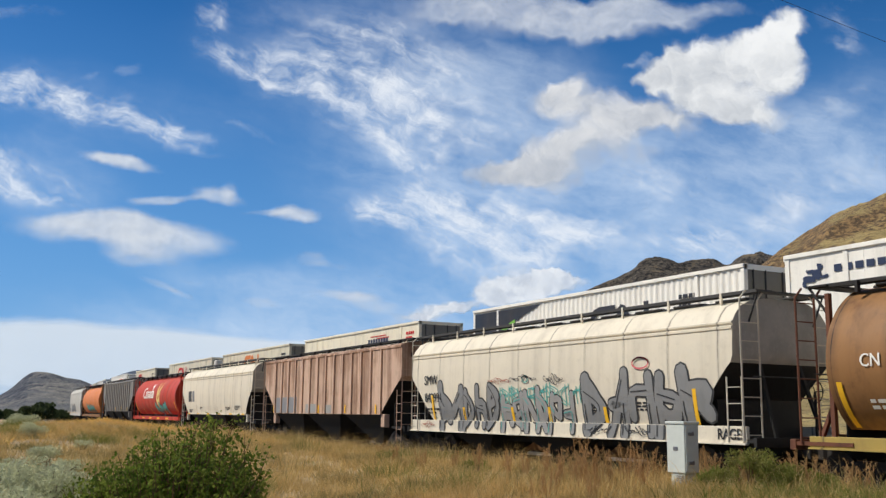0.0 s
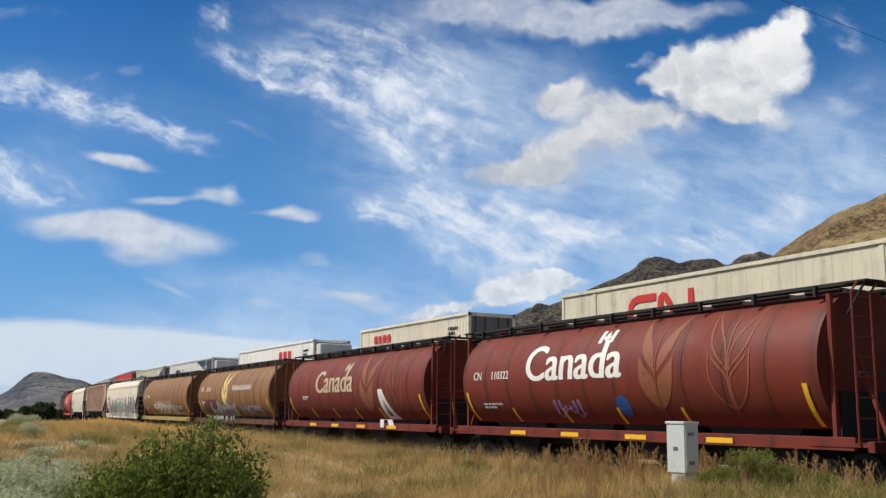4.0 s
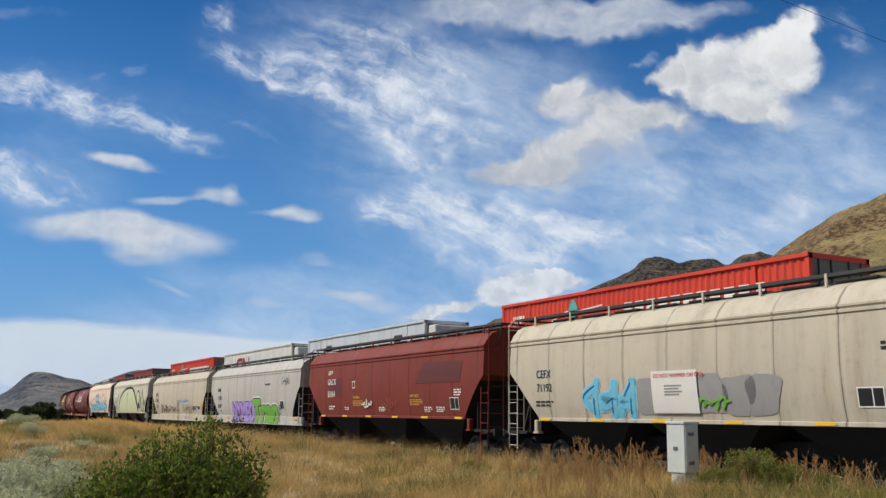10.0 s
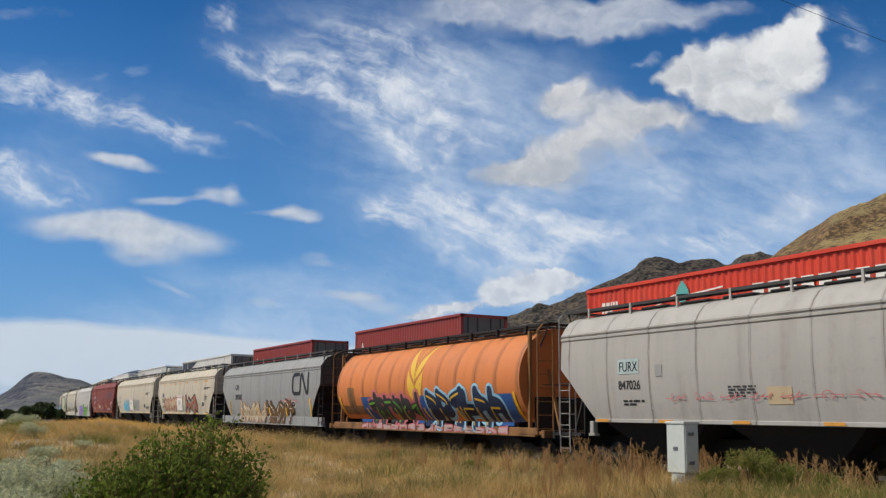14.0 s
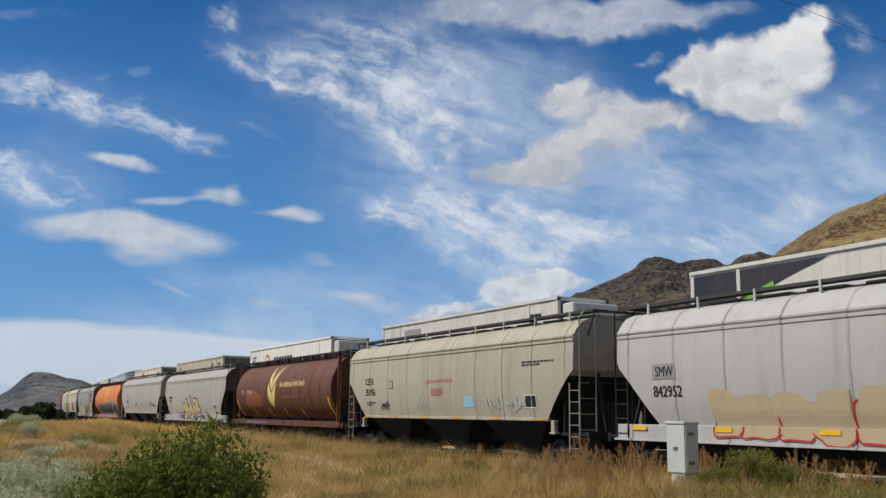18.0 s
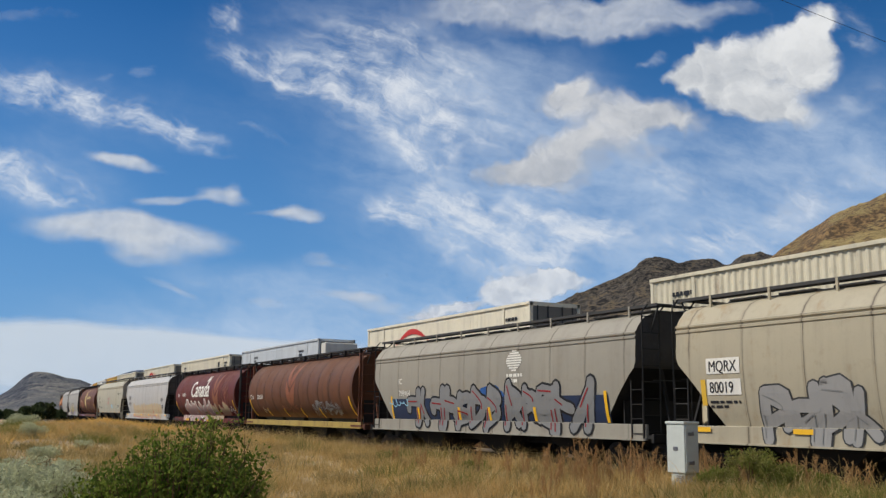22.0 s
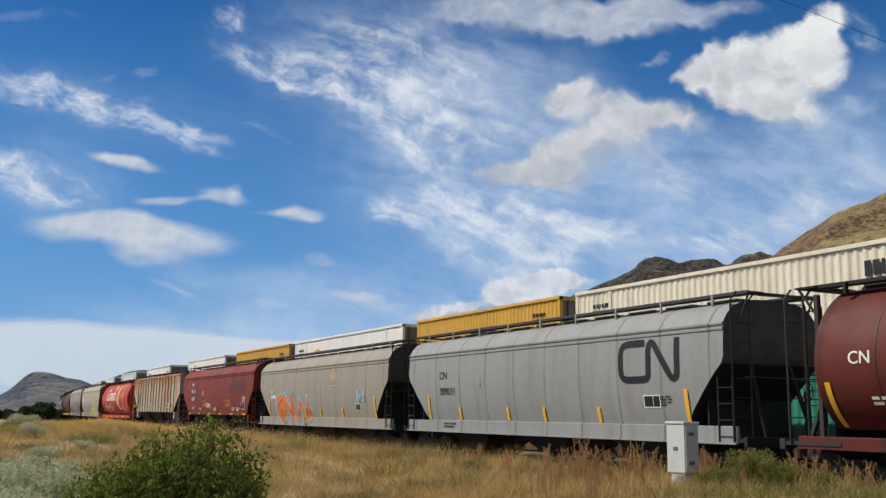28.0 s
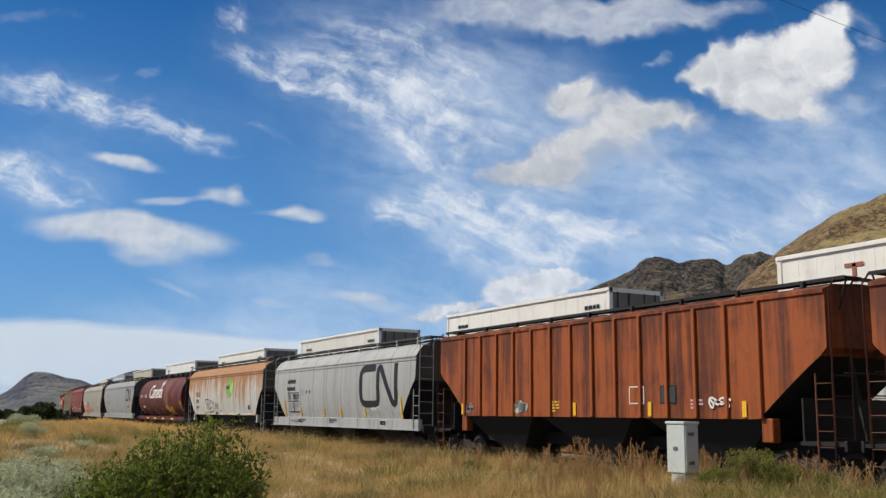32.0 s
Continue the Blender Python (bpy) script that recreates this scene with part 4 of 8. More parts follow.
# kind, paint, trim, what it is, centre along the track at the start
CARS = [
    ("silled", "light_grey", "light_grey", "light grey hopper car with rounded sides", 131.7),
    ("barrel", "orange", "brown", "faded orange cylindrical grain hopper car", 113.7),
    ("ribbed", "dark_grey", "dark_grey", "grey ribbed hopper car streaked with grime", 95.7),
    ("barrel", "red", "red", "red cylindrical grain hopper car with white wordmark", 77.9),
    ("slung", "sand", "sand", "off-white hopper car with smooth rounded sides", 60.0),
    ("ribbed", "dusty_brown", "dusty_brown", "dusty pink-brown hopper car with ribbed sides", 41.9),
    ("silled", "sand", "sand", "sand-coloured hopper car with grey sprayed letters", 23.7),
    ("barrel", "brown", "wheat_brown", "faded brown cylindrical hopper car, yellow sill", 5.6),
    ("barrel", "brown", "wheat_brown", "brown cylindrical hopper car with wheat emblem", -12.5),
    ("barrel", "maroon", "maroon", "red-brown cylindrical hopper car, scuffed white wordmark", -30.5),
    ("barrel", "maroon", "maroon", "red-brown cylindrical hopper car with white wordmark", -48.3),
    ("slung", "peach", "pale_grey", "pink faded hopper car with cyan sprayed letters", -66.2),
    ("slung", "cream", "cream", "cream hopper car with huge black sprayed outlines", -84.60),
    ("silled", "tan", "sand", "dusty tan hopper car with black outline tags", -102.65),
    ("silled", "light_grey", "light_grey", "light grey hopper car, purple and green letters", -120.35),
    ("slung", "oxide", "oxide", "red oxide hopper car with dark repaint patches", -138.10),
    ("slung", "tan", "sand", "dusty tan hopper car with white paper notice", -156.05),
    ("slung", "tan", "sand", "dusty tan hopper car with teal and brown letters", -174.20),
    ("silled", "grey", "black_trim", "grey hopper car with black railway mark", -192.48),
    ("barrel", "orange", "brown", "orange cylindrical hopper car with gold wheat emblem", -210.20),
    ("slung", "shaded_light_grey", "shaded_light_grey", "plain light grey hopper car with amber reflectors", -228.25),
    ("silled", "shaded_light_grey", "black_trim", "light grey hopper car with yellow-green tag", -246.20),
    ("barrel", "wheat_brown", "wheat_brown", "dark brown cylindrical hopper car with wheat emblem", -264.20),
    ("slung", "shaded_cream", "shaded_cream", "cream hopper car with dusty rounded sides", -282.15),
    ("silled", "shaded_white", "black_trim", "white hopper car with sand-coloured sprayed letters", -300.35),
    ("barrel", "shaded_maroon", "black_trim", "red-brown cylindrical hopper car, pale sprayed letters", -318.7),
    ("barrel", "shaded_brown", "wheat_brown", "faded brown cylindrical hopper car, yellow sill", -336.42),
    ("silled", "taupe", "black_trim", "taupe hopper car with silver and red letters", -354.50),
    ("silled", "shaded_stained_cream", "black_trim", "dusty cream hopper car with grey and lime letters", -372.45),
    ("barrel", "red", "red", "red cylindrical grain hopper car, wheat emblems", -390.4),
    ("ribbed", "rust_white", "rust_white", "rust-streaked grey-white hopper car with ribbed sides", -408.3),
    ("slung", "oxide", "oxide", "red oxide hopper car with dark repaint patches", -426.9),
    ("silled", "taupe", "black_trim", "taupe hopper car with orange sprayed letters", -444.4),
    ("silled", "grey", "black_trim", "grey hopper car with black railway mark", -462.7),
    ("barrel", "shaded_maroon", "black_trim", "red-brown cylindrical hopper car with white wordmark", -480.8),
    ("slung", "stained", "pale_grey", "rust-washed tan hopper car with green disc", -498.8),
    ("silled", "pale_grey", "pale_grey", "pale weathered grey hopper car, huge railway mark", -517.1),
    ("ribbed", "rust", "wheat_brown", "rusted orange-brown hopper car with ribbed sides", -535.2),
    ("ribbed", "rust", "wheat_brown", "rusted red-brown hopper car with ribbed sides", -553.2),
]
# one car of each kind, then its copies; sprayed pictures afterwards
TRAIN = []
for kind, paint, trim, label, s in CARS:
    if kind not in PROTO:
        PROTO[kind] = hopper(kind)
        lengthen(PROTO[kind], kind)
        car = PROTO[kind]
        car.matrix_basis = on_track(NEAR, s)
    else:
        car = copy_thing(PROTO[kind], on_track(NEAR, s))
    painted(car, kind, P[paint], P[trim])
    tagged(car, label, "freight car", "grain hopper cars of the train")
    TRAIN.append(car)


def side_of(kind):
    low = {"silled": 1.475, "barrel": 1.445, "slung": 1.475, "ribbed": 0.0}[kind]
    return lambda z: max(curve_at(SIDES[kind], z), low if z < LOWEST[kind] + 0.001 else 0)


def lay_on(i, draw):
    kind = CARS[i][0]
    p = Paint(side_of(kind), 0.012, LOWEST[kind] if kind != "ribbed" else None)
    p.kind = kind
    p.floor = {"silled": 1.07, "barrel": 1.05, "slung": 1.48, "ribbed": 1.63}[kind]
    draw(p, random.Random(100 + i))
    p.lay(TRAIN[i])


def reflectors(i, m, spots, z0, z1, w, lean=0.0, name="reflector"):
    kind = CARS[i][0]
    for x in spots:
        p = Paint(side_of(kind), 0.030, None)
        p.kind = kind
        p.open_group(name)
        p.poly([(x - w / 2 + lean, z0), (x + w / 2 + lean, z0), (x + w / 2, z1), (x - w / 2, z1)], m)
        p.lay(TRAIN[i])


SP = SPRAY
BAR = np.linspace(-5.9, 5.9, 7)


def fat_words(p, text, x, z, h, squeeze, fat, fill, line, halo):
    """Swollen sprayed letters with a dark edge and a halo."""
    p.open_group("graffiti")
    for k, (reach, m) in enumerate(((fat * 2.1, halo), (fat * 1.5, line), (fat, fill))):
        for j, a in enumerate(np.linspace(0, math.tau, 8, endpoint=False)):
            p.words(text, x + reach * math.cos(a), z + reach * math.sin(a), h, m, squeeze, 2 + 2 * k + 0.2 * j)
    p.close_group()


def draw_a(p, r): bubble_piece(p, -5.5, 0.5, 1.5, 2.4, 5, SP["silver"], BLACK, None, r)
def draw_b(p, r): bubble_piece(p, -3.5, 3, 1.5, 2.3, 6, SP["teal"], SP["navy"], SP["sky"], r)
def draw_d(p, r):
    word_mark(p, -4.0, 2.65, 0.85, WHITE)
    wheat_mark(p, 1.6, 2.2, 1.7, PALE_GOLD)
    bubble_piece(p, 0.4, 4.2, 1.45, 2.3, 3, SP["teal"], SP["navy"], None, r)
def draw_e(p, r):
    data_lines(p, BLACK, r)
    p.rect(-6.0, -5.2, 2.3, 3.0, SP["charcoal"])
    p.rect(-5.0, -4.5, 2.3, 3.0, PATCH_GREY)
def draw_f(p, r):
    p.rect(-5.9, -3.1, 1.64, 2.40, PATCH_GREY)
    p.rect(-1.9, -0.6, 1.64, 2.05, SP["smoke"])
    p.rect(0.5, 1.1, 1.64, 2.0, SP["smoke"])
def draw_g(p, r):
    data_lines(p, BLACK, r, -6.75, 2.06, "SMW", "842991", 0.34, 0.62)
    bubble_piece(p, -5.7, -1.9, 1.14, 2.75, 5, SP["silver"], SP["charcoal"], SP["charcoal"], r, 0.06, 0.05)
    bubble_piece(p, -1.8, 1.9, 1.12, 2.45, 6, SP["smoke"], SP["charcoal"], SP["teal"], r, 0.1, 0.04)
    bubble_piece(p, -1.9, 2.1, 1.9, 2.6, 8, None, SP["teal"], None, r, 0.1, 0.03)
    bubble_piece(p, 2.3, 7.0, 1.12, 2.80, 5, SP["silver"], SP["charcoal"], SP["charcoal"], r, 0.04, 0.05)
    for x0, x1, z0, z1 in ((-1.2, 0.1, 2.6, 2.85), (0.6, 1.4, 2.5, 2.85), (2.5, 3.4, 1.15, 1.4), (4.0, 4.8, 1.15, 1.4)):
        scrawl(p, x0, x1, z0, z1, 6, SP["charcoal"], r, 0.02)
    scrawl(p, -2.4, -1.3, 2.6, 2.8, 6, SP["brick"], r, 0.02)
    scrawl(p, -7.0, -6.2, 1.15, 1.4, 5, SP["brick"], r, 0.02)
    p.stroke([(4.7 + 0.3 * math.cos(a), 2.98 + 0.14 * math.sin(a)) for a in np.linspace(0, 9.0, 22)], 0.045, SP["pink"], 6)
    p.stroke([(-0.4 + 0.14 * math.cos(a), 2.72 + 0.10 * math.sin(a)) for a in np.linspace(0, 9.0, 18)], 0.04, SP["teal"], 6)
    p.words("RAGE!", 7.1, 1.14, 0.26, BLACK, 0.8)
def draw_h(p, r):
    data_lines(p, WHITE, r, -6.6, 2.22, "CN", "", 0.26)
    p.words("396729", -5.7, 2.64, 0.26, WHITE, 0.9)
    bubble_piece(p, -3.6, 2.6, 1.5, 2.5, 9, None, WHITE, None, r, 0.1, 0.05)
    bubble_piece(p, 2.7, 4.0, 1.5, 2.1, 3, SP["smoke"], SP["sky"], None, r, 0.1, 0.04)
    scrawl(p, 5.4, 6.2, 2.0, 2.4, 3, FADED, r)
def draw_i(p, r):
    data_lines(p, WHITE, r, -6.6, 2.5, "CN", "", 0.28)
    p.words("395164", -5.4, 2.92, 0.28, WHITE, 0.9)
    wheat_mark(p, -1.1, 2.35, 1.75, PALE_GOLD)
    p.word_bars((3, 8, 5, 5), 0.45, 2.90, 0.34, WHITE, 0.80)
    p.rect(-6.2, -2.8, 1.55, 2.4, PATCH_RED)
    bubble_piece(p, -4.6, 0.9, 1.2, 2.2, 6, SP["smoke"], SP["charcoal"], WHITE, r, 0.1, 0.05)
    bubble_piece(p, 1.6, 5.8, 1.4, 2.1, 6, None, SP["smoke"], None, r, 0.1, 0.05)
def draw_j(p, r):
    word_mark(p, -3.7, 2.55, 0.95, SP["sand"])
    wheat_mark(p, 2.2, 2.1, 2.0, FADED)
    wheat_mark(p, 4.8, 2.1, 2.0, FADED, 0.05)
    p.poly([(3.35, 1.1), (3.35, 2.6), (3.75, 2.6), (4.7, 1.1), (4.2, 1.1), (4.05, 1.4), (3.7, 1.4), (3.7, 1.1)], WHITE, 2)
    p.poly([(3.72, 1.55), (3.72, 2.2), (4.0, 1.55)], BLACK, 3)
    p.words("CN", -6.6, 2.9, 0.2, FADED)
    p.bars(-5.4, 2.35, 0.8, 2, 0.06, WHITE, r)
def draw_k(p, r):
    word_mark(p, -3.6, 2.65, 1.0, WHITE)
    wheat_mark(p, 2.4, 2.2, 1.9, FADED)
    wheat_mark(p, 4.9, 2.2, 1.9, FADED, 0.05)
    p.words("CN", -6.7, 2.75, 0.26, WHITE)
    p.words("110322", -5.6, 2.75, 0.26, WHITE)
    p.bars(-6.3, 1.95, 1.2, 2, 0.06, WHITE, r)
    scrawl(p, -2.3, -0.9, 1.6, 2.1, 6, SP["lilac"], r, 0.03)
    p.poly([(0.9 + 0.28 * math.cos(a), 1.9 + 0.28 * math.sin(a)) for a in np.linspace(0, 6.28, 16)[:-1]], SP["blue"], 2)
def draw_l(p, r):
    p.rect(-2.2, 0.3, 2.45, 3.25, SP["silver"])
    for k in range(4):
        p.rect(-2.05 + k * 0.56, -1.7 + k * 0.56, 2.62, 3.08, SP["sky"], 1)
    p.rect(-6.2, -5.4, 2.1, 2.55, SP["smoke"])
    bubble_piece(p, -5.3, -0.4, 1.6, 2.35, 8, SP["cyan"], SP["navy"], None, r, 0.15, 0.05)
    bubble_piece(p, -0.4, 5.0, 1.6, 2.65, 8, SP["cyan"], SP["navy"], WHITE, r, 0.15, 0.05)
    scrawl(p, 5.2, 6.1, 1.7, 2.3, 5, BLACK, r)
    for x, z, w in ((-5.0, 2.75, 1.2), (-3.3, 2.9, 1.2), (-0.9, 3.3, 1.6), (1.3, 3.0, 1.4), (3.2, 3.25, 1.5), (4.6, 2.9, 1.0)):
        p.poly(blob(x, z, w * 0.5, 0.13, r), SP["rose"], 0)
def draw_m(p, r):
    p.rect(-6.75, -5.6, 2.92, 3.32, WHITE)
    p.words("CEFX", -6.7, 2.99, 0.30, BLACK, 0.9, 1)
    p.words("319228", -6.75, 2.36, 0.34, BLACK, 0.85)
    p.bars(-6.7, 2.05, 1.2, 2, 0.06, BLACK, r)
    p.rect(-5.2, -4.9, 2.75, 3.1, PATCH_GREY)
    arch = [(-4.9, 1.62), (-4.6, 2.2), (-4.0, 2.75), (-3.0, 3.25), (-1.6, 3.58), (0.0, 3.66), (1.2, 3.62)]
    arch += [(2.2, 3.3), (3.0, 2.75), (3.5, 2.2), (3.75, 1.62)]
    p.poly([(x, z) for x, z in arch], SP["olive"], 0)
    p.stroke(arch[:7], 0.20, BLACK, 2)
    p.stroke(arch[6:], 0.20, BLACK, 2)
    p.stroke([(-0.7, 3.2), (-0.65, 2.6), (-0.75, 2.1)], 0.09, BLACK, 2)
    loop = [(4.0 + 0.62 * math.cos(a), 2.75 + 0.58 * math.sin(a)) for a in np.linspace(-0.9, 4.3, 18)]
    p.poly(loop, SP["olive"], 1)
    p.stroke(loop + [(3.7, 1.95), (4.4, 1.9), (4.4, 2.3)], 0.13, BLACK, 2)
    drop = [(5.4, 1.65), (5.05, 2.6), (5.6, 3.35), (6.15, 2.6), (6.2, 1.9), (5.8, 1.62)]
    p.poly(drop, SP["olive"], 1)
    p.stroke(drop + drop[:2], 0.15, BLACK, 2)
    p.stroke([(5.6, 2.9), (5.6, 2.3), (5.95, 2.1)], 0.10, BLACK, 3)
    scrawl(p, 6.3, 7.0, 2.0, 2.6, 5, BLACK, r, 0.05)
    scrawl(p, -6.9, -5.4, 1.7, 2.2, 4, BLACK, r, 0.05)
    code_panel(p, 3.9, 1.85, 0.8, 0.5, r)
def draw_n(p, r):
    data_lines(p, BLACK, r, -6.5, 2.32, "SMW", "841452", 0.30, 0.42)
    bubble_piece(p, -4.9, -1.6, 1.48, 2.2, 5, None, BLACK, SP["gold"], r, 0.2, 0.04)
    scrawl(p, -1.3, -0.2, 1.6, 2.0, 5, BLACK, r, 0.05)
    p.stroke([(0.4 + 0.2 * math.cos(a), 2.05 + 0.35 * math.sin(a)) for a in np.linspace(0, 6.28, 14)], 0.07, BLACK, 2)
    p.stroke([(0.4 + 0.25 * math.cos(a), 1.45 + 0.3 * math.sin(a)) for a in np.linspace(0, 6.28, 14)], 0.07, BLACK, 2)
    bubble_piece(p, 1.8, 4.2, 1.5, 2.25, 4, None, SP["smoke"], None, r, 0.2, 0.05)
    bubble_piece(p, 0.6, 3.4, 2.2, 2.5, 5, None, SP["sky"], None, r, 0.2, 0.05)
    scrawl(p, 4.3, 5.0, 1.7, 2.0, 4, BLACK, r, 0.03)
    code_panel(p, 5.6, 1.75, 0.55, 0.3, r)
    scrawl(p, 2.2, 3.6, 1.15, 1.4, 6, SP["lilac"], r, 0.03)
def draw_o(p, r):
    data_lines(p, BLACK, r, -6.3, 2.3)
    p.words("515835", -6.2, 2.35, 0.24, SP["charcoal"], 0.85)
    p.bars(-6.2, 2.85, 0.9, 1, 0.2, SP["charcoal"], r)
    p.bars(2.6, 3.05, 1.4, 1, 0.10, SP["charcoal"], r)
    fat_words(p, "NYMEO", -3.3, 1.18, 1.02, 0.84, 0.06, SP["lilac"], SP["purple"], SP["purple"])
    fat_words(p, "Tran", 0.6, 1.20, 1.10, 1.36, 0.12, SP["green"], BLACK, WHITE)
    scrawl(p, 5.2, 6.3, 3.0, 3.5, 4, SP["charcoal"], r, 0.04)
    code_panel(p, 4.9, 1.8, 0.5, 0.45, r)
    scrawl(p, 3.2, 4.6, 1.15, 1.35, 4, SP["charcoal"], r, 0.03)
def draw_p(number):
    def draw(p, r):
        p.rect(-5.3, -3.8, 2.35, 3.15, PATCH_RED)
        p.words("GACX", -5.38, 2.88, 0.26, WHITE, 0.9, 1)
        p.words(number, -5.38, 2.35, 0.26, WHITE, 0.9, 1)
        p.poly([(3.0, 2.75), (3.6, 3.5), (6.4, 3.45), (6.2, 2.75)], PATCH_RED)
        p.bars(-5.35, 3.45, 0.5, 3, 0.04, WHITE, r)
        for x in (-2.7, 2.5):
            p.words("WARNING", x, 2.25, 0.11, SP["gold"])
            p.bars(x, 2.14, 1.0, 4, 0.035, AMBER, r)
        p.rect(-2.7, -2.4, 2.68, 2.98, WHITE)
        p.rect(-2.66, -2.44, 2.72, 2.94, PATCH_RED, 1)
        p.bars(-5.35, 1.9, 0.7, 2, 0.06, WHITE, r)
        p.bars(-3.6, 1.86, 0.5, 2, 0.04, WHITE, r)
        for x in (-0.2, 3.6, 4.5):
            p.bars(x, 1.86, 0.6, 3, 0.04, WHITE, r)
        code_panel(p, 5.5, 1.8, 0.6, 0.42, r)
        scrawl(p, -1.7, -0.8, 1.85, 2.2, 4, WHITE, r, 0.07)
        scrawl(p, 0.2, 1.3, 1.75, 2.3, 5, SP["brick"], r, 0.03)
        p.bars(5.8, 2.45, 0.5, 3, 0.05, WHITE, r)
    return draw
def poster(p, x, r):
    p.open_group("notice")
    p.rect(x, x + 1.55, 1.72, 2.75, POSTER, 8)
    p.words("DO NOT HAMMER ON CAR", x + 0.09, 2.58, 0.105, SP["red"], 0.92, 9)
    for k in range(4):
        p.rect(x + 0.45, x + 1.05 - 0.1 * (k % 2), 2.36 - k * 0.07, 2.40 - k * 0.07, SP["smoke"], 9)
    p.close_group()
def draw_q(p, r):
    p.words("CEFX", -6.3, 2.72, 0.24, SP["navy"], 0.9)
    p.words("71192", -6.3, 2.32, 0.24, BLACK, 0.9)
    p.bars(-6.4, 2.0, 0.9, 2, 0.06, SP["charcoal"], r)
    bubble_piece(p, -4.2, -2.0, 1.6, 2.6, 3, SP["cyan"], SP["sky"], SP["blue"], r, 0.1, 0.05)
    for x in (-1.6, 0.6, 1.4, 2.1):
        p.poly(blob(x, 2.15, 0.5, 0.42, r), SP["smoke"], 0)
    poster(p, -1.35, r)
    scrawl(p, 0.1, 1.1, 1.8, 2.1, 5, SP["green"], r, 0.06)
    code_panel(p, 4.4, 1.85, 0.6, 0.4, r)
    p.bars(5.0, 3.05, 1.6, 2, 0.06, BLACK, r)
    p.bars(5.2, 1.98, 1.3, 3, 0.05, BLACK, r)
def draw_r(p, r):
    p.rect(-6.2, -5.6, 2.65, 2.95, SP["smoke"])
    p.words("CEFX", -6.15, 2.70, 0.22, SP["navy"], 0.8, 1)
    p.words("71380", -6.3, 2.28, 0.26, BLACK, 0.9)
    p.bars(-6.2, 1.98, 0.7, 2, 0.05, BLACK, r)
    bubble_piece(p, -5.4, -1.6, 1.75, 2.65, 7, SP["sand"], SP["brick"], SP["pink"], r, 0.1, 0.08)
    poster(p, -1.6, r)
    bubble_piece(p, 0.7, 3.8, 1.65, 2.65, 4, SP["brick"], BLACK, SP["teal"], r, 0.2, 0.11)
    code_panel(p, 4.9, 1.95, 0.5, 0.35, r)
    scrawl(p, 5.6, 6.2, 2.3, 2.8, 4, BLACK, r, 0.03)
    p.bars(5.4, 3.15, 1.5, 2, 0.05, BLACK, r)
    for x in (-5.8, -4.1, -2.7, -1.4, 0.6, 3.0, 5.2):
        p.rect(x, x + (0.5 if x < 5 else 0.9), 3.55, 3.63, AMBER)
def draw_s(p, r):
    p.words("CN", -5.2, 2.9, 0.30, BLACK)
    p.words("389287", -5.2, 2.35, 0.30, BLACK)
    worm_mark(p, 4.2, 2.56, 0.92, BLACK)
    bubble_piece(p, -4.2, 0.0, 1.12, 2.25, 7, SP["sand"], SP["brick"], WHITE, r, 0.2, 0.05)
    bubble_piece(p, 0.1, 4.4, 1.12, 2.25, 6, SP["umber"], BLACK, WHITE, r, 0.2, 0.05)
    code_panel(p, 4.0, 1.9, 0.5, 0.3, r)
    scrawl(p, 2.6, 5.0, 2.0, 2.4, 6, SP["pink"], r, 0.025)
def draw_t(p, r):
    p.rect(-6.3, -5.6, 1.9, 2.7, P["brown"])
    p.rect(-7.0, -4.9, 1.6, 1.95, P["brown"])
    wheat_mark(p, 0.2, 2.35, 1.8, SP["gold"])
    p.rect(-4.9, -3.9, 1.3, 2.3, SP["blue"], 0)
    p.rect(0.2, 1.4, 1.3, 2.3, SP["blue"], 0)
    p.rect(5.8, 6.9, 1.3, 2.3, SP["blue"], 0)
    bubble_piece(p, -4.2, 0.3, 1.3, 2.4, 6, SP["charcoal"], SP["pink"], SP["green"], r, 0.1, 0.12)
    bubble_piece(p, 1.0, 6.2, 1.25, 2.6, 6, SP["navy"], SP["sky"], SP["gold"], r, 0.15, 0.10)
    bubble_piece(p, -5.0, 6.6, 1.04, 1.26, 16, SP["rose"], SP["pink"], None, r, 0.1, 0.04)
def draw_u(p, r):
    p.rect(-5.25, -4.45, 2.72, 3.1, SP["mist"])
    p.words("FURX", -5.2, 2.78, 0.26, BLACK, 0.8, 1)
    p.words("847026", -5.25, 2.32, 0.24, BLACK, 0.85)
    p.bars(-5.1, 2.0, 0.8, 2, 0.05, BLACK, r)
    p.rect(-3.85, -3.6, 2.62, 2.92, SP["smoke"])
    p.rect(-0.4, 0.25, 1.92, 2.3, SP["sand"])
    p.bars(-1.5, 2.3, 0.8, 4, 0.04, SP["charcoal"], r)
    for x in np.linspace(-3.4, 3.4, 9):
        scrawl(p, x, x + 0.6, 2.0, 2.2, 3, SP["pink"], r, 0.015)
    code_panel(p, 5.0, 1.95, 0.5, 0.38, r)
    p.bars(4.0, 2.3, 0.7, 4, 0.05, SP["charcoal"], r)
    scrawl(p, 5.6, 6.3, 2.0, 2.2, 4, BLACK, r, 0.03)
def draw_v(p, r):
    p.bars(-6.3, 2.55, 0.9, 2, 0.14, BLACK, r)
    bubble_piece(p, -2.4, 2.0, 1.15, 2.5, 5, SP["sand"], SP["charcoal"], SP["lime"], r, 0.05, 0.09)
    bubble_piece(p, -3.6, 3.2, 1.1, 1.6, 7, None, SP["lilac"], SP["charcoal"], r, 0.05, 0.07)
    code_panel(p, 5.2, 1.8, 0.5, 0.3, r)
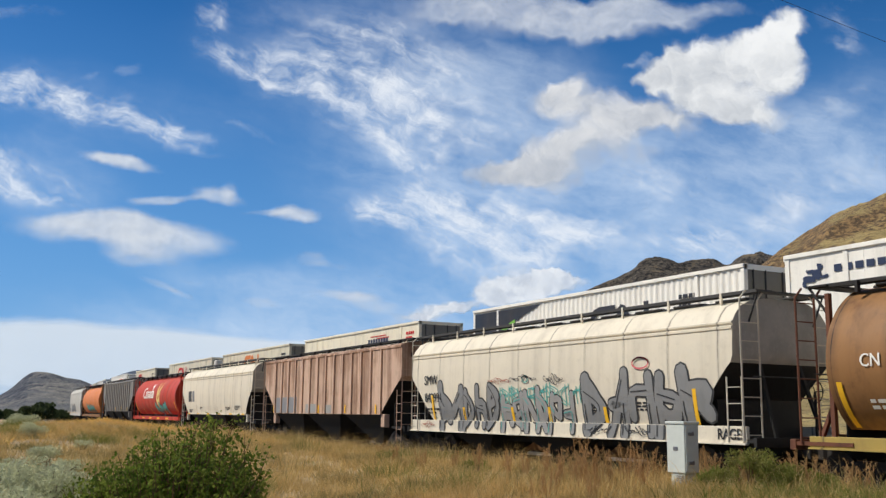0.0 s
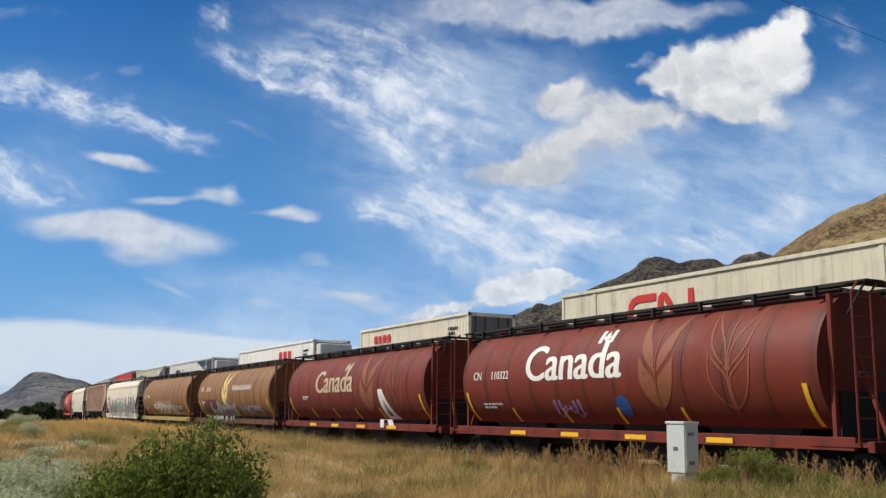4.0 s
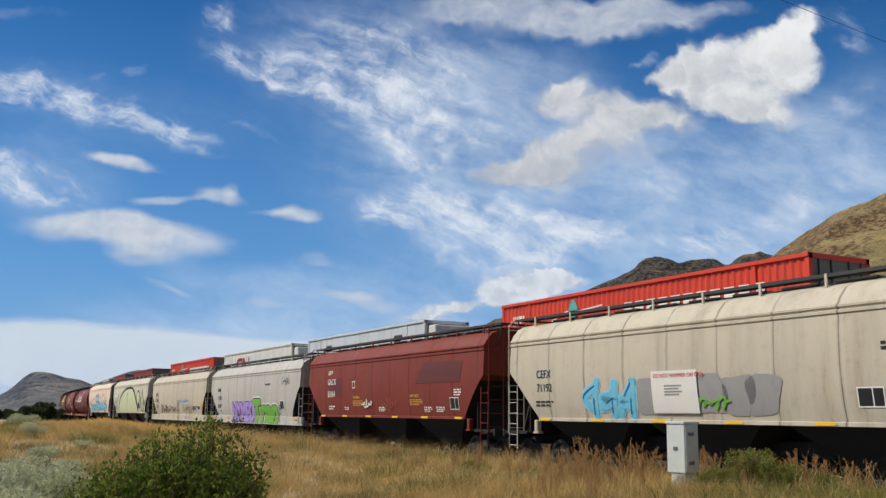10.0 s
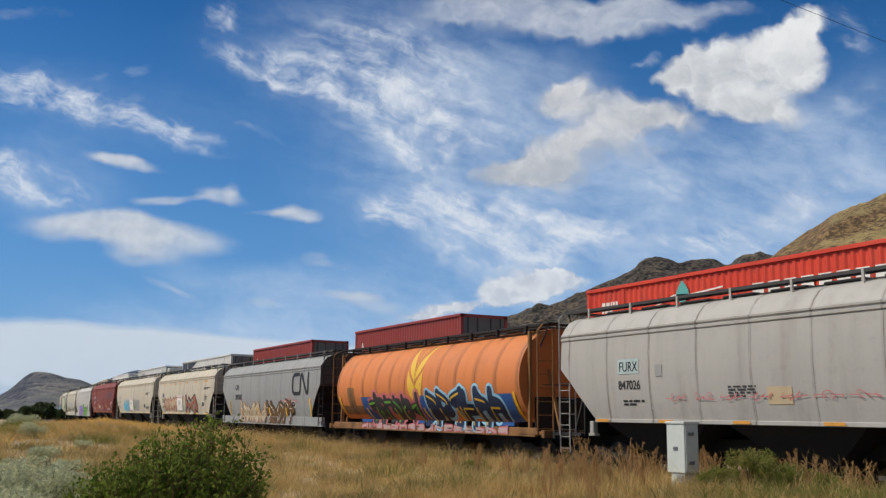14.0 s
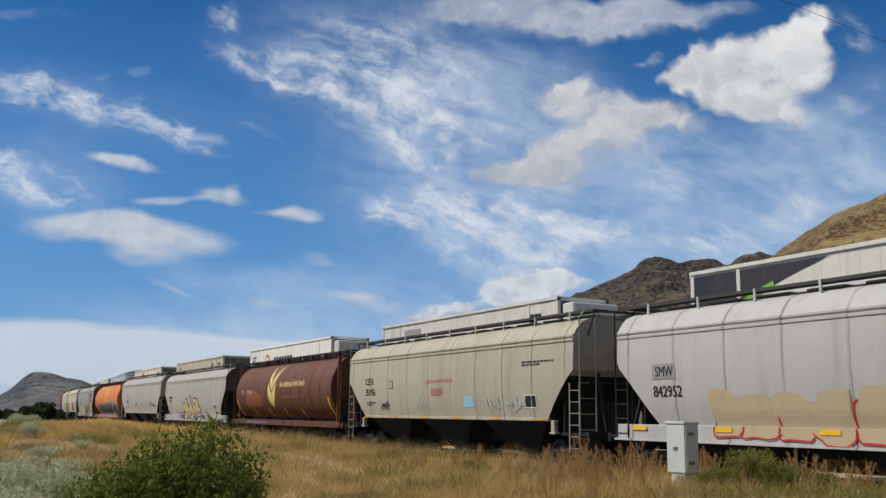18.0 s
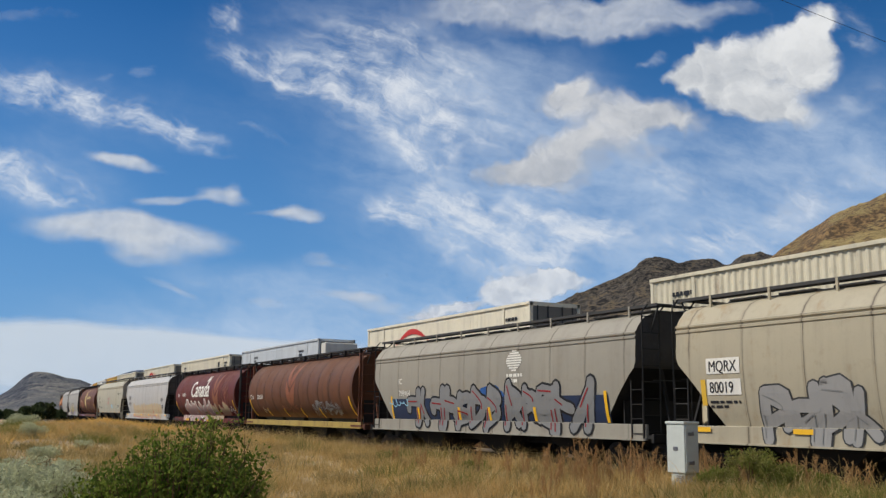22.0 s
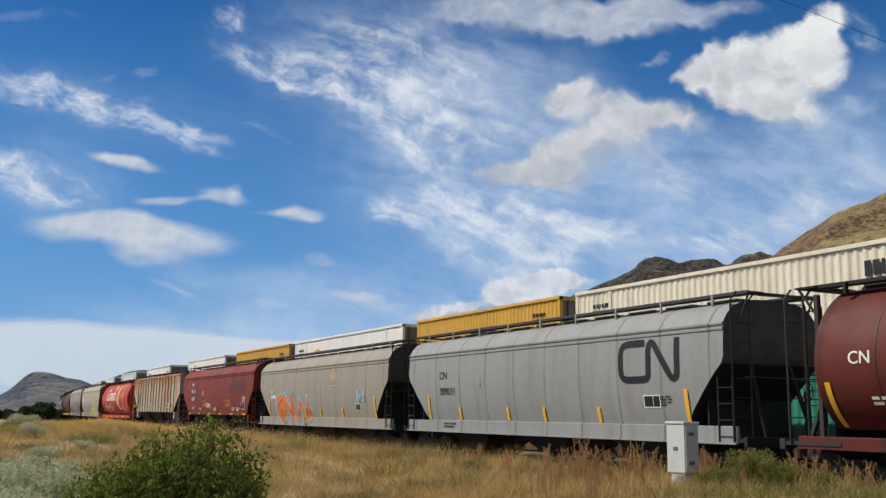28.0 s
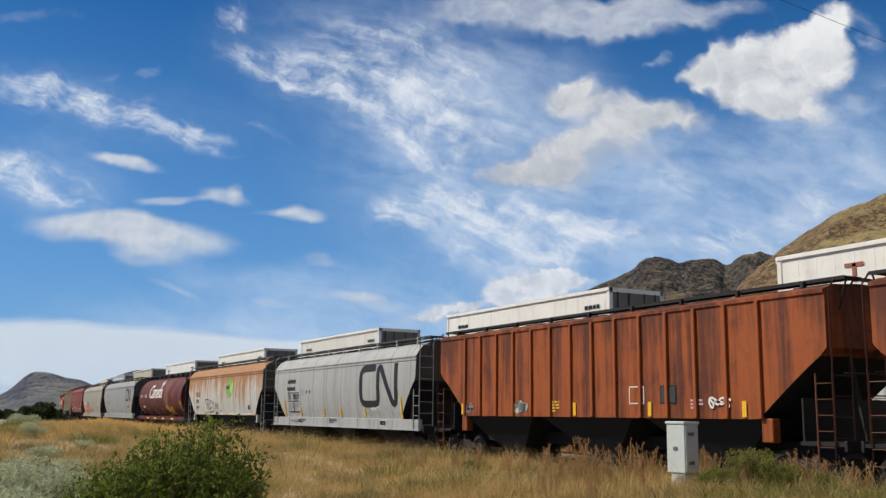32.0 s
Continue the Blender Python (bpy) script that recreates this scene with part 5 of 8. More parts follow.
def draw_w(p, r):
    p.words("CN", -6.4, 2.62, 0.24, SP["sand"])
    p.words("395468", -5.4, 2.62, 0.24, SP["sand"])
    wheat_mark(p, -1.0, 2.3, 1.8, PALE_GOLD)
    p.word_bars((3, 8, 5, 5), 0.3, 2.92, 0.32, PALE_GOLD, 0.84)
    p.bars(0.7, 2.35, 4.0, 1, 0.16, FADED, r)
    p.poly(blob(-4.3, 2.3, 1.3, 0.45, r), FADED)
    scrawl(p, -5.6, -2.0, 1.06, 1.22, 9, SP["lilac"], r, 0.03)
def draw_x(p, r):
    p.words("CEFX", -6.1, 2.78, 0.28, BLACK, 0.85)
    p.words("351956", -6.1, 2.35, 0.28, BLACK, 0.8)
    p.bars(-6.0, 2.05, 0.8, 2, 0.05, BLACK, r)
    p.words("DO NOT HAMMER ON CAR", -0.9, 2.74, 0.13, SP["pink"], 0.85)
    p.bars(-0.55, 2.52, 0.9, 6, 0.028, SP["pink"], r)
    p.rect(-3.9, -3.6, 2.6, 2.9, SP["charcoal"])
    p.rect(-3.87, -3.63, 2.63, 2.87, P["shaded_cream"], 1)
    scrawl(p, -4.6, -4.0, 1.8, 2.1, 4, BLACK, r, 0.05)
    p.poly(blob(2.0, 2.05, 0.35, 0.17, r), SP["sky"])
    for x in (-1.9, 3.0, 4.4):
        scrawl(p, x, x + 0.9, 1.75, 2.25, 4, SP["mist"], r, 0.03)
    code_panel(p, 5.3, 1.85, 0.6, 0.4, r)
    p.bars(5.2, 3.2, 1.6, 2, 0.05, BLACK, r)
def draw_y(p, r):
    p.rect(-6.4, -5.6, 2.55, 2.92, SP["smoke"])
    p.words("SMW", -6.3, 2.62, 0.25, BLACK, 0.8, 1)
    p.words("842952", -6.4, 2.12, 0.28, BLACK, 0.85)
    p.open_group("graffiti")
    for k in range(11):
        shape = blob(-4.1 + k * 0.94, 1.66 + r.uniform(-0.08, 0.08), 0.50, 0.52, r)
        p.poly(shape, SP["sand"], 0.2 * k)
        a = r.randint(7, 11)
        p.stroke(curl((shape + shape)[a:a + 8], 2), r.uniform(0.03, 0.06), SP["red"], 4)
    p.close_group()
    code_panel(p, 5.9, 1.8, 0.4, 0.35, r)
    p.bars(5.6, 2.6, 0.7, 4, 0.05, SP["charcoal"], r)
def draw_z(p, r):
    word_mark(p, -2.9, 2.6, 1.0, WHITE)
    wheat_mark(p, 3.2, 2.2, 1.9, FADED)
    wheat_mark(p, 5.4, 2.2, 1.9, FADED, 0.05)
    p.words("CN", -6.6, 2.65, 0.26, WHITE)
    p.words("110360", -5.4, 2.65, 0.26, WHITE)
    bubble_piece(p, -5.0, 1.6, 1.1, 2.3, 7, SP["rose"], WHITE, SP["rose"], r, 0.25, 0.10)
    bubble_piece(p, 1.8, 5.6, 1.1, 2.2, 4, SP["sand"], SP["brick"], None, r, 0.1, 0.06)
    scrawl(p, 5.9, 6.9, 1.5, 2.0, 4, WHITE, r, 0.05)
def draw_aa(p, r):
    p.words("CN", -7.0, 2.34, 0.24, WHITE)
    p.words("396243", -5.85, 2.34, 0.24, WHITE)
    wheat_mark(p, -0.5, 2.3, 1.9, FADED)
    bubble_piece(p, -2.2, 0.8, 1.6, 2.1, 5, None, FADED, None, r, 0.1, 0.04)
    bubble_piece(p, 2.2, 5.6, 1.5, 2.2, 7, None, SP["smoke"], None, r, 0.15, 0.04)
    scrawl(p, -5.4, -4.4, 1.6, 1.9, 4, SP["sand"], r, 0.03)
def draw_bb(p, r):
    p.words("IC", -5.6, 2.75, 0.22, WHITE)
    p.words("799464", -5.6, 2.3, 0.22, WHITE)
    for k in range(9):
        w = 0.42 * math.sin(math.pi * (k + 1) / 10)
        p.rect(2.2 - w, 2.2 + w, 2.98 + k * 0.075, 3.03 + k * 0.075, WHITE)
    p.bars(1.8, 2.8, 0.9, 2, 0.10, WHITE, r)
    p.rect(-6.2, 6.6, 1.46, 2.2, SP["navy"], 0)
    bubble_piece(p, -4.9, 1.4, 1.2, 2.55, 7, SP["silver"], BLACK, SP["crimson"], r, 0.2, 0.07)
    bubble_piece(p, 1.7, 5.9, 1.15, 2.6, 5, SP["silver"], BLACK, SP["crimson"], r, 0.2, 0.07)
    p.poly(blob(0.9, 2.2, 0.7, 0.35, r), SP["blue"], 0)
    scrawl(p, -6.3, -4.8, 1.9, 2.2, 5, SP["sky"], r, 0.04)
def draw_cc(p, r):
    for z, w in ((2.62, "MQRX"), (2.14, "80019")):
        p.rect(-6.75, -5.75, z, z + 0.36, WHITE)
        p.words(w, -6.68, z + 0.05, 0.26, BLACK, 0.8, 1)
    p.rect(-6.95, -6.8, 1.9, 2.5, SP["gold"])
    p.bars(-6.7, 1.95, 0.9, 2, 0.06, BLACK, r)
    bubble_piece(p, -5.2, 0.6, 1.10, 2.4, 8, SP["smoke"], SP["charcoal"], SP["silver"], r, 0.1, 0.04)
    bubble_piece(p, 0.8, 5.2, 1.10, 2.3, 6, SP["lime"], SP["charcoal"], SP["green"], r, 0.15, 0.04)
    code_panel(p, 5.4, 1.9, 0.5, 0.4, r)
    p.bars(5.2, 2.75, 0.9, 4, 0.05, BLACK, r)
def draw_dd(p, r):
    word_mark(p, -4.2, 2.6, 1.08, WHITE)
    wheat_mark(p, 2.2, 2.35, 1.9, PALE_GOLD)
    wheat_mark(p, 4.6, 2.35, 1.9, PALE_GOLD, 0.05)
    p.words("CN", -6.5, 2.6, 0.26, WHITE)
    p.words("111290", -5.2, 2.6, 0.26, WHITE)
    bubble_piece(p, -6.2, -1.0, 1.5, 2.5, 6, None, WHITE, None, r, 0.15, 0.03)
    bubble_piece(p, 2.2, 6.0, 1.4, 2.3, 5, None, WHITE, None, r, 0.15, 0.03)
    p.poly(blob(1.2, 2.0, 0.4, 0.2, r), PATCH_RED)
def draw_ee(p, r):
    p.words("FCTX", -5.95, 2.62, 0.30, SP["charcoal"], 0.95)
    p.bars(-5.95, 2.22, 0.8, 1, 0.26, SP["charcoal"], r)
    p.bars(-5.95, 2.02, 1.0, 2, 0.05, BLACK, r)
    p.rect(-7.35, -6.95, 1.95, 2.2, AMBER)
    bubble_piece(p, -2.6, -0.4, 1.65, 2.2, 4, SP["smoke"], WHITE, None, r, 0.2, 0.06)
    p.rect(4.2, 4.75, 1.9, 2.25, WHITE)
    p.rect(4.25, 4.7, 1.95, 2.2, P["rust_white"], 1)
    p.bars(5.0, 2.15, 0.6, 4, 0.05, BLACK, r)
    p.rect(5.5, 6.3, 2.15, 2.4, AMBER)
def draw_gg(p, r):
    p.words("IC", -5.9, 2.6, 0.20, WHITE)
    p.bars(-5.9, 2.35, 0.9, 1, 0.16, WHITE, r)
    bubble_piece(p, -5.0, -0.2, 1.2, 2.5, 5, SP["orange"], SP["cyan"], SP["brick"], r, 0.1, 0.10)
    for k in range(9):
        w = 0.36 * math.sin(math.pi * (k + 1) / 10)
        p.rect(2.2 - w, 2.2 + w, 3.0 + k * 0.07, 3.05 + k * 0.07, SP["sand"])
    p.bars(1.9, 2.8, 0.7, 2, 0.08, SP["sand"], r)
    scrawl(p, 4.8, 5.6, 2.1, 2.6, 4, SP["sky"], r, 0.05)
    code_panel(p, 4.6, 1.75, 0.5, 0.3, r)
def draw_hh(p, r):
    p.words("CN", -5.4, 2.85, 0.26, BLACK)
    p.words("389031", -5.4, 2.3, 0.26, BLACK)
    worm_mark(p, 4.2, 2.56, 0.92, BLACK)
    code_panel(p, 5.0, 1.85, 0.6, 0.32, r)
    p.rect(-3.0, -2.7, 2.55, 2.85, SP["smoke"])
    p.bars(5.3, 2.1, 0.7, 4, 0.04, SP["charcoal"], r)
    p.bars(-5.2, 1.3, 0.8, 2, 0.06, SP["charcoal"], r)
def draw_ii(p, r):
    word_mark(p, -3.4, 2.65, 1.0, WHITE)
    wheat_mark(p, 2.6, 2.2, 1.9, FADED)
    wheat_mark(p, 4.8, 2.2, 1.9, FADED, 0.05)
    p.words("CN", -6.6, 2.7, 0.26, WHITE)
    p.words("110322", -5.4, 2.7, 0.26, WHITE)
    p.bars(-6.2, 2.0, 1.0, 2, 0.06, WHITE, r)
    bubble_piece(p, 1.8, 4.2, 1.3, 2.2, 4, None, SP["gold"], None, r, 0.1, 0.06)
def draw_jj(p, r):
    p.words("CGOX", -5.8, 2.62, 0.28, BLACK, 0.85)
    p.words("1054", -5.75, 2.18, 0.28, BLACK, 0.85)
    p.bars(-5.7, 1.95, 0.7, 2, 0.05, BLACK, r)
    p.poly([(1.75 + 0.55 * math.cos(a), 3.05 + 0.52 * math.sin(a)) for a in np.linspace(0, 6.28, 24)[:-1]], SP["green"])
    p.leaf(2.0, 2.75, 0.75, 0.5, 0.5, SP["lime"], 1)
    p.rect(1.1, 1.7, 2.98, 3.18, SP["charcoal"], 2)
    skull = [(-3.5, 2.4), (-2.9, 2.45), (-2.6, 2.1), (-2.3, 2.35), (-1.8, 2.15), (-1.6, 2.3), (-1.7, 1.7), (-2.2, 1.62), (-2.9, 1.62), (-3.1, 1.9), (-3.5, 2.4)]
    p.stroke(skull, 0.05, BLACK, 2)
    p.stroke([(-3.0, 2.2), (-2.6, 1.8), (-2.0, 1.95)], 0.04, BLACK, 2)
    scrawl(p, -1.3, -0.6, 1.8, 2.25, 4, BLACK, r, 0.03)
    code_panel(p, 5.2, 1.75, 0.4, 0.32, r)
def draw_kk(p, r):
    p.word_bars((8,), -5.75, 3.05, 0.27, BLACK, 0.85)
    p.word_bars((8,), -5.8, 2.70, 0.27, BLACK, 0.85)
    p.words("CN", -5.75, 2.28, 0.27, BLACK, 0.8)
    p.words("388329", -5.1, 2.28, 0.27, BLACK, 0.8)
    p.rect(-5.8, -4.2, 2.58, 2.62, BLACK)
    p.rect(-5.8, -4.2, 2.18, 2.22, BLACK)
    p.rect(-5.7, -4.2, 1.66, 1.71, BLACK)
    p.rect(-5.0, -4.95, 1.7, 2.18, BLACK)
    p.bars(-5.7, 2.05, 1.4, 3, 0.06, SP["smoke"], r)
    worm_mark(p, 2.9, 2.02, 1.45, BLACK)
    p.rect(-3.9, -3.7, 2.45, 2.75, SP["smoke"])
    for x in (-3.3, -2.9):
        p.rect(x, x + 0.12, 2.55, 2.68, SP["charcoal"])
    p.bars(-4.4, 1.3, 1.0, 2, 0.05, SP["charcoal"], r)
    p.bars(-0.6, 1.36, 0.9, 3, 0.04, SP["charcoal"], r)
    code_panel(p, 4.6, 1.15, 0.55, 0.25, r)
    scrawl(p, -5.4, -4.1, 1.15, 1.35, 5, BLACK, r, 0.025)
    bubble_piece(p, 3.7, 4.6, 1.75, 1.95, 3, None, WHITE, None, r, 0.1, 0.03)
def draw_ll(p, r):
    for x, m in ((1.9, WHITE), (3.0, BLACK)):
        p.rect(x, x + 0.55, 1.95, 2.4, m, 0)
        p.rect(x + 0.03, x + 0.52, 1.98, 2.37, P["rust"] if m is WHITE else SP["charcoal"], 1)
    scrawl(p, 4.6, 5.2, 1.85, 2.1, 4, WHITE, r, 0.05)
    bubble_piece(p, -3.3, -2.6, 1.66, 2.1, 2, None, WHITE, None, r, 0.1, 0.05)
    p.bars(4.0, 2.0, 0.4, 3, 0.05, SP["rose"], r)
    p.bars(-1.4, 2.0, 0.4, 4, 0.05, SP["gold"], r)
    bubble_piece(p, -6.0, -5.6, 1.66, 2.1, 2, None, SP["smoke"], None, r, 0.1, 0.04)


DRAW = {0: draw_a, 1: draw_b, 3: draw_d, 4: draw_e, 5: draw_f, 6: draw_g, 7: draw_h, 8: draw_i, 9: draw_j, 10: draw_k, 11: draw_l, 12: draw_m, 13: draw_n, 14: draw_o,
        15: draw_p("63364"), 16: draw_q, 17: draw_r, 18: draw_s, 19: draw_t, 20: draw_u, 21: draw_v, 22: draw_w, 23: draw_x, 24: draw_y, 25: draw_z, 26: draw_aa, 27: draw_bb,
        28: draw_cc, 29: draw_dd, 30: draw_ee, 31: draw_p("63347"), 32: draw_gg, 33: draw_hh, 34: draw_ii, 35: draw_jj, 36: draw_kk, 37: draw_ll}
for i, draw in DRAW.items():
    lay_on(i, draw)
for i, (kind, *_rest) in enumerate(CARS):
    if kind == "barrel":
        reflectors(i, YELLOW, (-7.15, 7.05), 1.46, 2.35, 0.13)
        reflectors(i, YELLOW, (-4.6, -1.9, 0.6, 3.1), 1.44, 1.86, 0.12)
        if i in (3, 9, 10, 25, 29, 34):
            reflectors(i, YELLOW, (-4.2, -1.5, 1.4, 4.4), 1.06, 1.18, 0.85)
    elif kind == "silled":
        if i in (6, 13, 18, 21, 27, 32, 33, 36):
            reflectors(i, YELLOW, (-6.2, 6.5), 1.46, 2.3, 0.12)
            reflectors(i, YELLOW, (-4.1, -1.2, 0.7, 3.2), 1.46, 1.88, 0.13)
        else:
            reflectors(i, YELLOW, np.linspace(-7.0, 7.0, 6), 1.30, 1.41, 0.5)
    elif kind == "slung":
        reflectors(i, AMBER if i in (20, 23, 35) else YELLOW, np.linspace(-6.0, 6.0, 6), 1.49, 1.56, 0.5)
    else:
        reflectors(i, YELLOW, np.linspace(-6.2, 5.6, 5), 1.64, 2.0, 0.12)
# yellow-painted sills
for i in (7, 26):
    for o in TRAIN[i].children:
        if o.name.split(".")[0] == "side_sill":
            o.material_slots[0].material = P["ochre"]
            o["label"] = "yellow-painted side sill"

# ---- the container train behind ----
BOX = {k: car_paint(k + " container paint", lin(*c), r + 0.02, d + 0.14, 0.2, rough=0.5, pitch=0.0) for k, (c, r, d) in {
    "ivory": ((234, 222, 194), 0.05, 0.2), "cream": ((216, 206, 178), 0.16, 0.3), "pale grey": ((214, 210, 198), 0.02, 0.2), "white": ((240, 234, 220), 0.0, 0.12),
    "grey": ((198, 202, 202), 0.02, 0.2), "signal red": ((214, 66, 40), 0.02, 0.15), "brick red": ((150, 56, 46), 0.03, 0.15), "yellow": ((216, 166, 60), 0.03, 0.18),
    "black": ((44, 46, 52), 0.0, 0.1), "green": ((46, 130, 104), 0.0, 0.15), "olive grey": ((150, 144, 122), 0.04, 0.25)}.items()}
# door ends face away from the sun; their shade is in this grey
SHADED_BOX_END = car_paint("shaded container steel", lin(120, 116, 106), 0.1, 0.3)


def wall_mesh(length, h, ribbed, sign):
    """One long side: deep corrugations, or flat sheets with narrow posts."""
    bm = bmesh.new()
    xs, ys = [], []
    x = -length / 2 + 0.14
    end = length / 2 - 0.14
    if ribbed:
        while x < end:
            for dx, d in ((0, 0.0), (0.07, 0.0), (0.138, 0.036), (0.21, 0.036)):
                if x + dx < end:
                    xs.append(x + dx)
                    ys.append(d)
            x += 0.278
    else:
        while x < end:
            for dx, d in ((0, 0.006), (0.58, 0.006), (0.585, 0.0), (0.615, 0.0)):
                if x + dx < end:
                    xs.append(x + dx)
                    ys.append(d)
            x += 0.62
    xs.append(end)
    ys.append(0.0)
    a = [bm.verts.new((u, sign * (1.20 - v), 0.16)) for u, v in zip(xs, ys)]
    b = [bm.verts.new((u, sign * (1.20 - v), h - 0.11)) for u, v in zip(xs, ys)]
    for i in range(len(xs) - 1):
        bm.faces.new((a[i], a[i + 1], b[i + 1], b[i])[::-sign])
    return bm


def container(length, h, ribbed, doors=True):
    """A shipping container standing on z = 0, its doors towards +x."""
    c = new("shipping_container")
    hl = length / 2
    for sy in (-1, 1):
        part("side_wall", wall_mesh(length, h, ribbed, sy), WHITE, c)
    bm = bmesh.new()
    quad_box(bm, -hl + 0.05, hl - 0.05, -1.17, 1.17, h - 0.09, h - 0.03)
    part("roof", bm, WHITE, c)
    bm = bmesh.new()
    quad_box(bm, -hl + 0.05, hl - 0.05, -1.17, 1.17, 0.06, 0.16)
    part("floor_frame", bm, WHITE, c)
    for sy in (-1, 1):
        bm = bmesh.new()
        quad_box(bm, -hl, hl, sy * 1.22 - 0.035, sy * 1.22 + 0.0, h - 0.12, h, 0.008)
        part("top_rail", bm, WHITE, c)
        bm = bmesh.new()
        quad_box(bm, -hl, hl, sy * 1.22 - 0.035, sy * 1.22 + 0.0, 0.02, 0.18, 0.008)
        part("bottom_rail", bm, WHITE, c)
    spots = [-hl + 0.08, hl - 0.08] + ([-6.02, 6.02] if length > 13 else [])
    for x in spots:
        for sy in (-1, 1):
            bm = bmesh.new()
            quad_box(bm, x - 0.08, x + 0.08, sy * 1.15 - 0.075, sy * 1.15 + 0.08, 0.0, h + 0.004, 0.01)
            part("corner_post", bm, WHITE, c)
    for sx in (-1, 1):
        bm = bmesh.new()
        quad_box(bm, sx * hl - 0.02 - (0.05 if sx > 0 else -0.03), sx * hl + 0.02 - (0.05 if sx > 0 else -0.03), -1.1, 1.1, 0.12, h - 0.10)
        part("end_wall" if sx < 0 else "door_panel", bm, SHADED_BOX_END if sx > 0 else WHITE, c)
        bm = bmesh.new()
        quad_box(bm, sx * hl - 0.06, sx * hl + 0.0, -1.2, 1.2, h - 0.16, h - 0.002)
        part("header", bm, WHITE, c)
    for y in (-0.85, -0.35, 0.35, 0.85):
        bm = bmesh.new()
        tube(bm, [(hl - 0.005, y, 0.15), (hl - 0.005, y, h - 0.14)], 0.025, 6)
        quad_box(bm, hl - 0.02, hl + 0.02, y - 0.04, y + 0.22, 1.1, 1.16)
        part("lock_rod", bm, GALV, c)
    return c


def well_car_mesh(length):
    bm = bmesh.new()
    h = length / 2 - 2.6
    for sy in (-1, 1):
        quad_box(bm, -h - 0.6, h + 0.6, sy * 1.36 - 0.05, sy * 1.36 + 0.05, 0.32, 1.25, 0.02)
    quad_box(bm, -h, h, -1.3, 1.3, 0.26, 0.34)
    for sx in (-1, 1):
        quad_box(bm, min(sx * h, sx * (length / 2 - 0.3)), max(sx * h, sx * (length / 2 - 0.3)), -1.2, 1.2, 0.95, 1.2, 0.03)
        quad_box(bm, min(sx * (length / 2 - 0.4), sx * length / 2), max(sx * (length / 2 - 0.4), sx * length / 2), -0.15, 0.15, 0.72, 1.0, 0.03)
    return bm


WELL = car_paint("well car yellow-brown paint", lin(120, 84, 50), 0.2, 0.5)
# left end along the track at the start, length, paint, corrugated, below
STACK = [
    (19.5, 16.15, "white", 0, "white"), (37.2, 16.15, "white", 1, "white"), (58.7, 16.15, "ivory", 0, "cream"), (77.8, 16.15, "cream", 0, "white"), (97.3, 16.15, "cream", 0, "cream"),
    (116.7, 12.19, "ivory", 1, "brick red"), (140.2, 16.15, "white", 0, "grey"), (164.0, 16.15, "pale grey", 0, "white"), (183.2, 16.15, "cream", 1, "white"), (202.7, 16.15, "signal red", 1, "grey"),
    (226.0, 16.15, "grey", 0, "white"), (245.3, 16.15, "pale grey", 0, "cream"), (264.6, 16.15, "signal red", 1, "white"), (286.3, 12.19, "brick red", 1, "brick red"), (305.4, 12.19, "brick red", 1, "grey"),
    (327.4, 16.15, "pale grey", 0, "white"), (350.9, 16.15, "pale grey", 0, "white"), (374.4, 16.15, "white", 0, "white"), (398.0, 16.15, "cream", 1, "cream"), (421.5, 16.15, "ivory", 0, "white"),
    (445.2, 16.15, "grey", 0, "white"), (464.7, 16.15, "ivory", 1, "brick red"), (484.0, 16.15, "cream", 0, "white"), (506.0, 16.15, "ivory", 1, "green"), (519.2, 12.19, "yellow", 1, "green"),
    (537.0, 16.15, "white", 0, "white"), (550.4, 12.19, "yellow", 1, "white"), (565.9, 12.19, "white", 0, "grey"), (585.8, 12.19, "white", 0, "white"), (605.6, 12.19, "white", 1, "white"),
    (625.3, 12.19, "white", 0, "brick red"), (645.1, 12.19, "white", 0, "white"), (664.9, 12.19, "cream", 1, "white"), (684.7, 12.19, "grey", 0, "white"), (704.5, 12.19, "white", 1, "white"),
]
LABEL = {0: "smooth-sided", 1: "corrugated"}
BOXPROTO, WELLPROTO, STACKED = {}, {}, []


def boxed(length, ribbed, paint, label, m):
    key = (length, ribbed)
    if key not in BOXPROTO:
        BOXPROTO[key] = c = container(length, 2.89, ribbed)
        c.matrix_basis = m
    else:
        c = copy_thing(BOXPROTO[key], m)
    for o in c.children:
        if o.data.materials[0] == WHITE:
            o.material_slots[0].link = "OBJECT"
            o.material_slots[0].material = BOX[paint]
    return tagged(c, label, "shipping container", "containers of the double-stack train")


for k, (left, length, paint, ribbed, below) in enumerate(STACK):
    mid = left - length / 2
    gap = 17.0 if length < 13 else 18.9
    m = on_track(FAR, mid)
    upper = boxed(length, ribbed, paint, f"{paint} {LABEL[ribbed]} container stacked on another container", m @ pose(0, 0, 3.26))
    lower = boxed(12.19, 1, below, f"{below} corrugated container sitting in a well car", m @ pose(0, 0, 0.35))
    if gap not in WELLPROTO:
        well = new("well_car")
        part("well_frame", well_car_mesh(gap), WELL, well)
        for sx in (-1, 1):
            truck(well, sx * (gap / 2 - 1.3))
        WELLPROTO[gap] = well
        well.matrix_basis = m
    else:
        well = copy_thing(WELLPROTO[gap], m)
    tagged(well, "brown steel well car carrying two stacked containers", "freight car", "well cars of the container train")
    STACKED.append((mid, upper, lower, well))


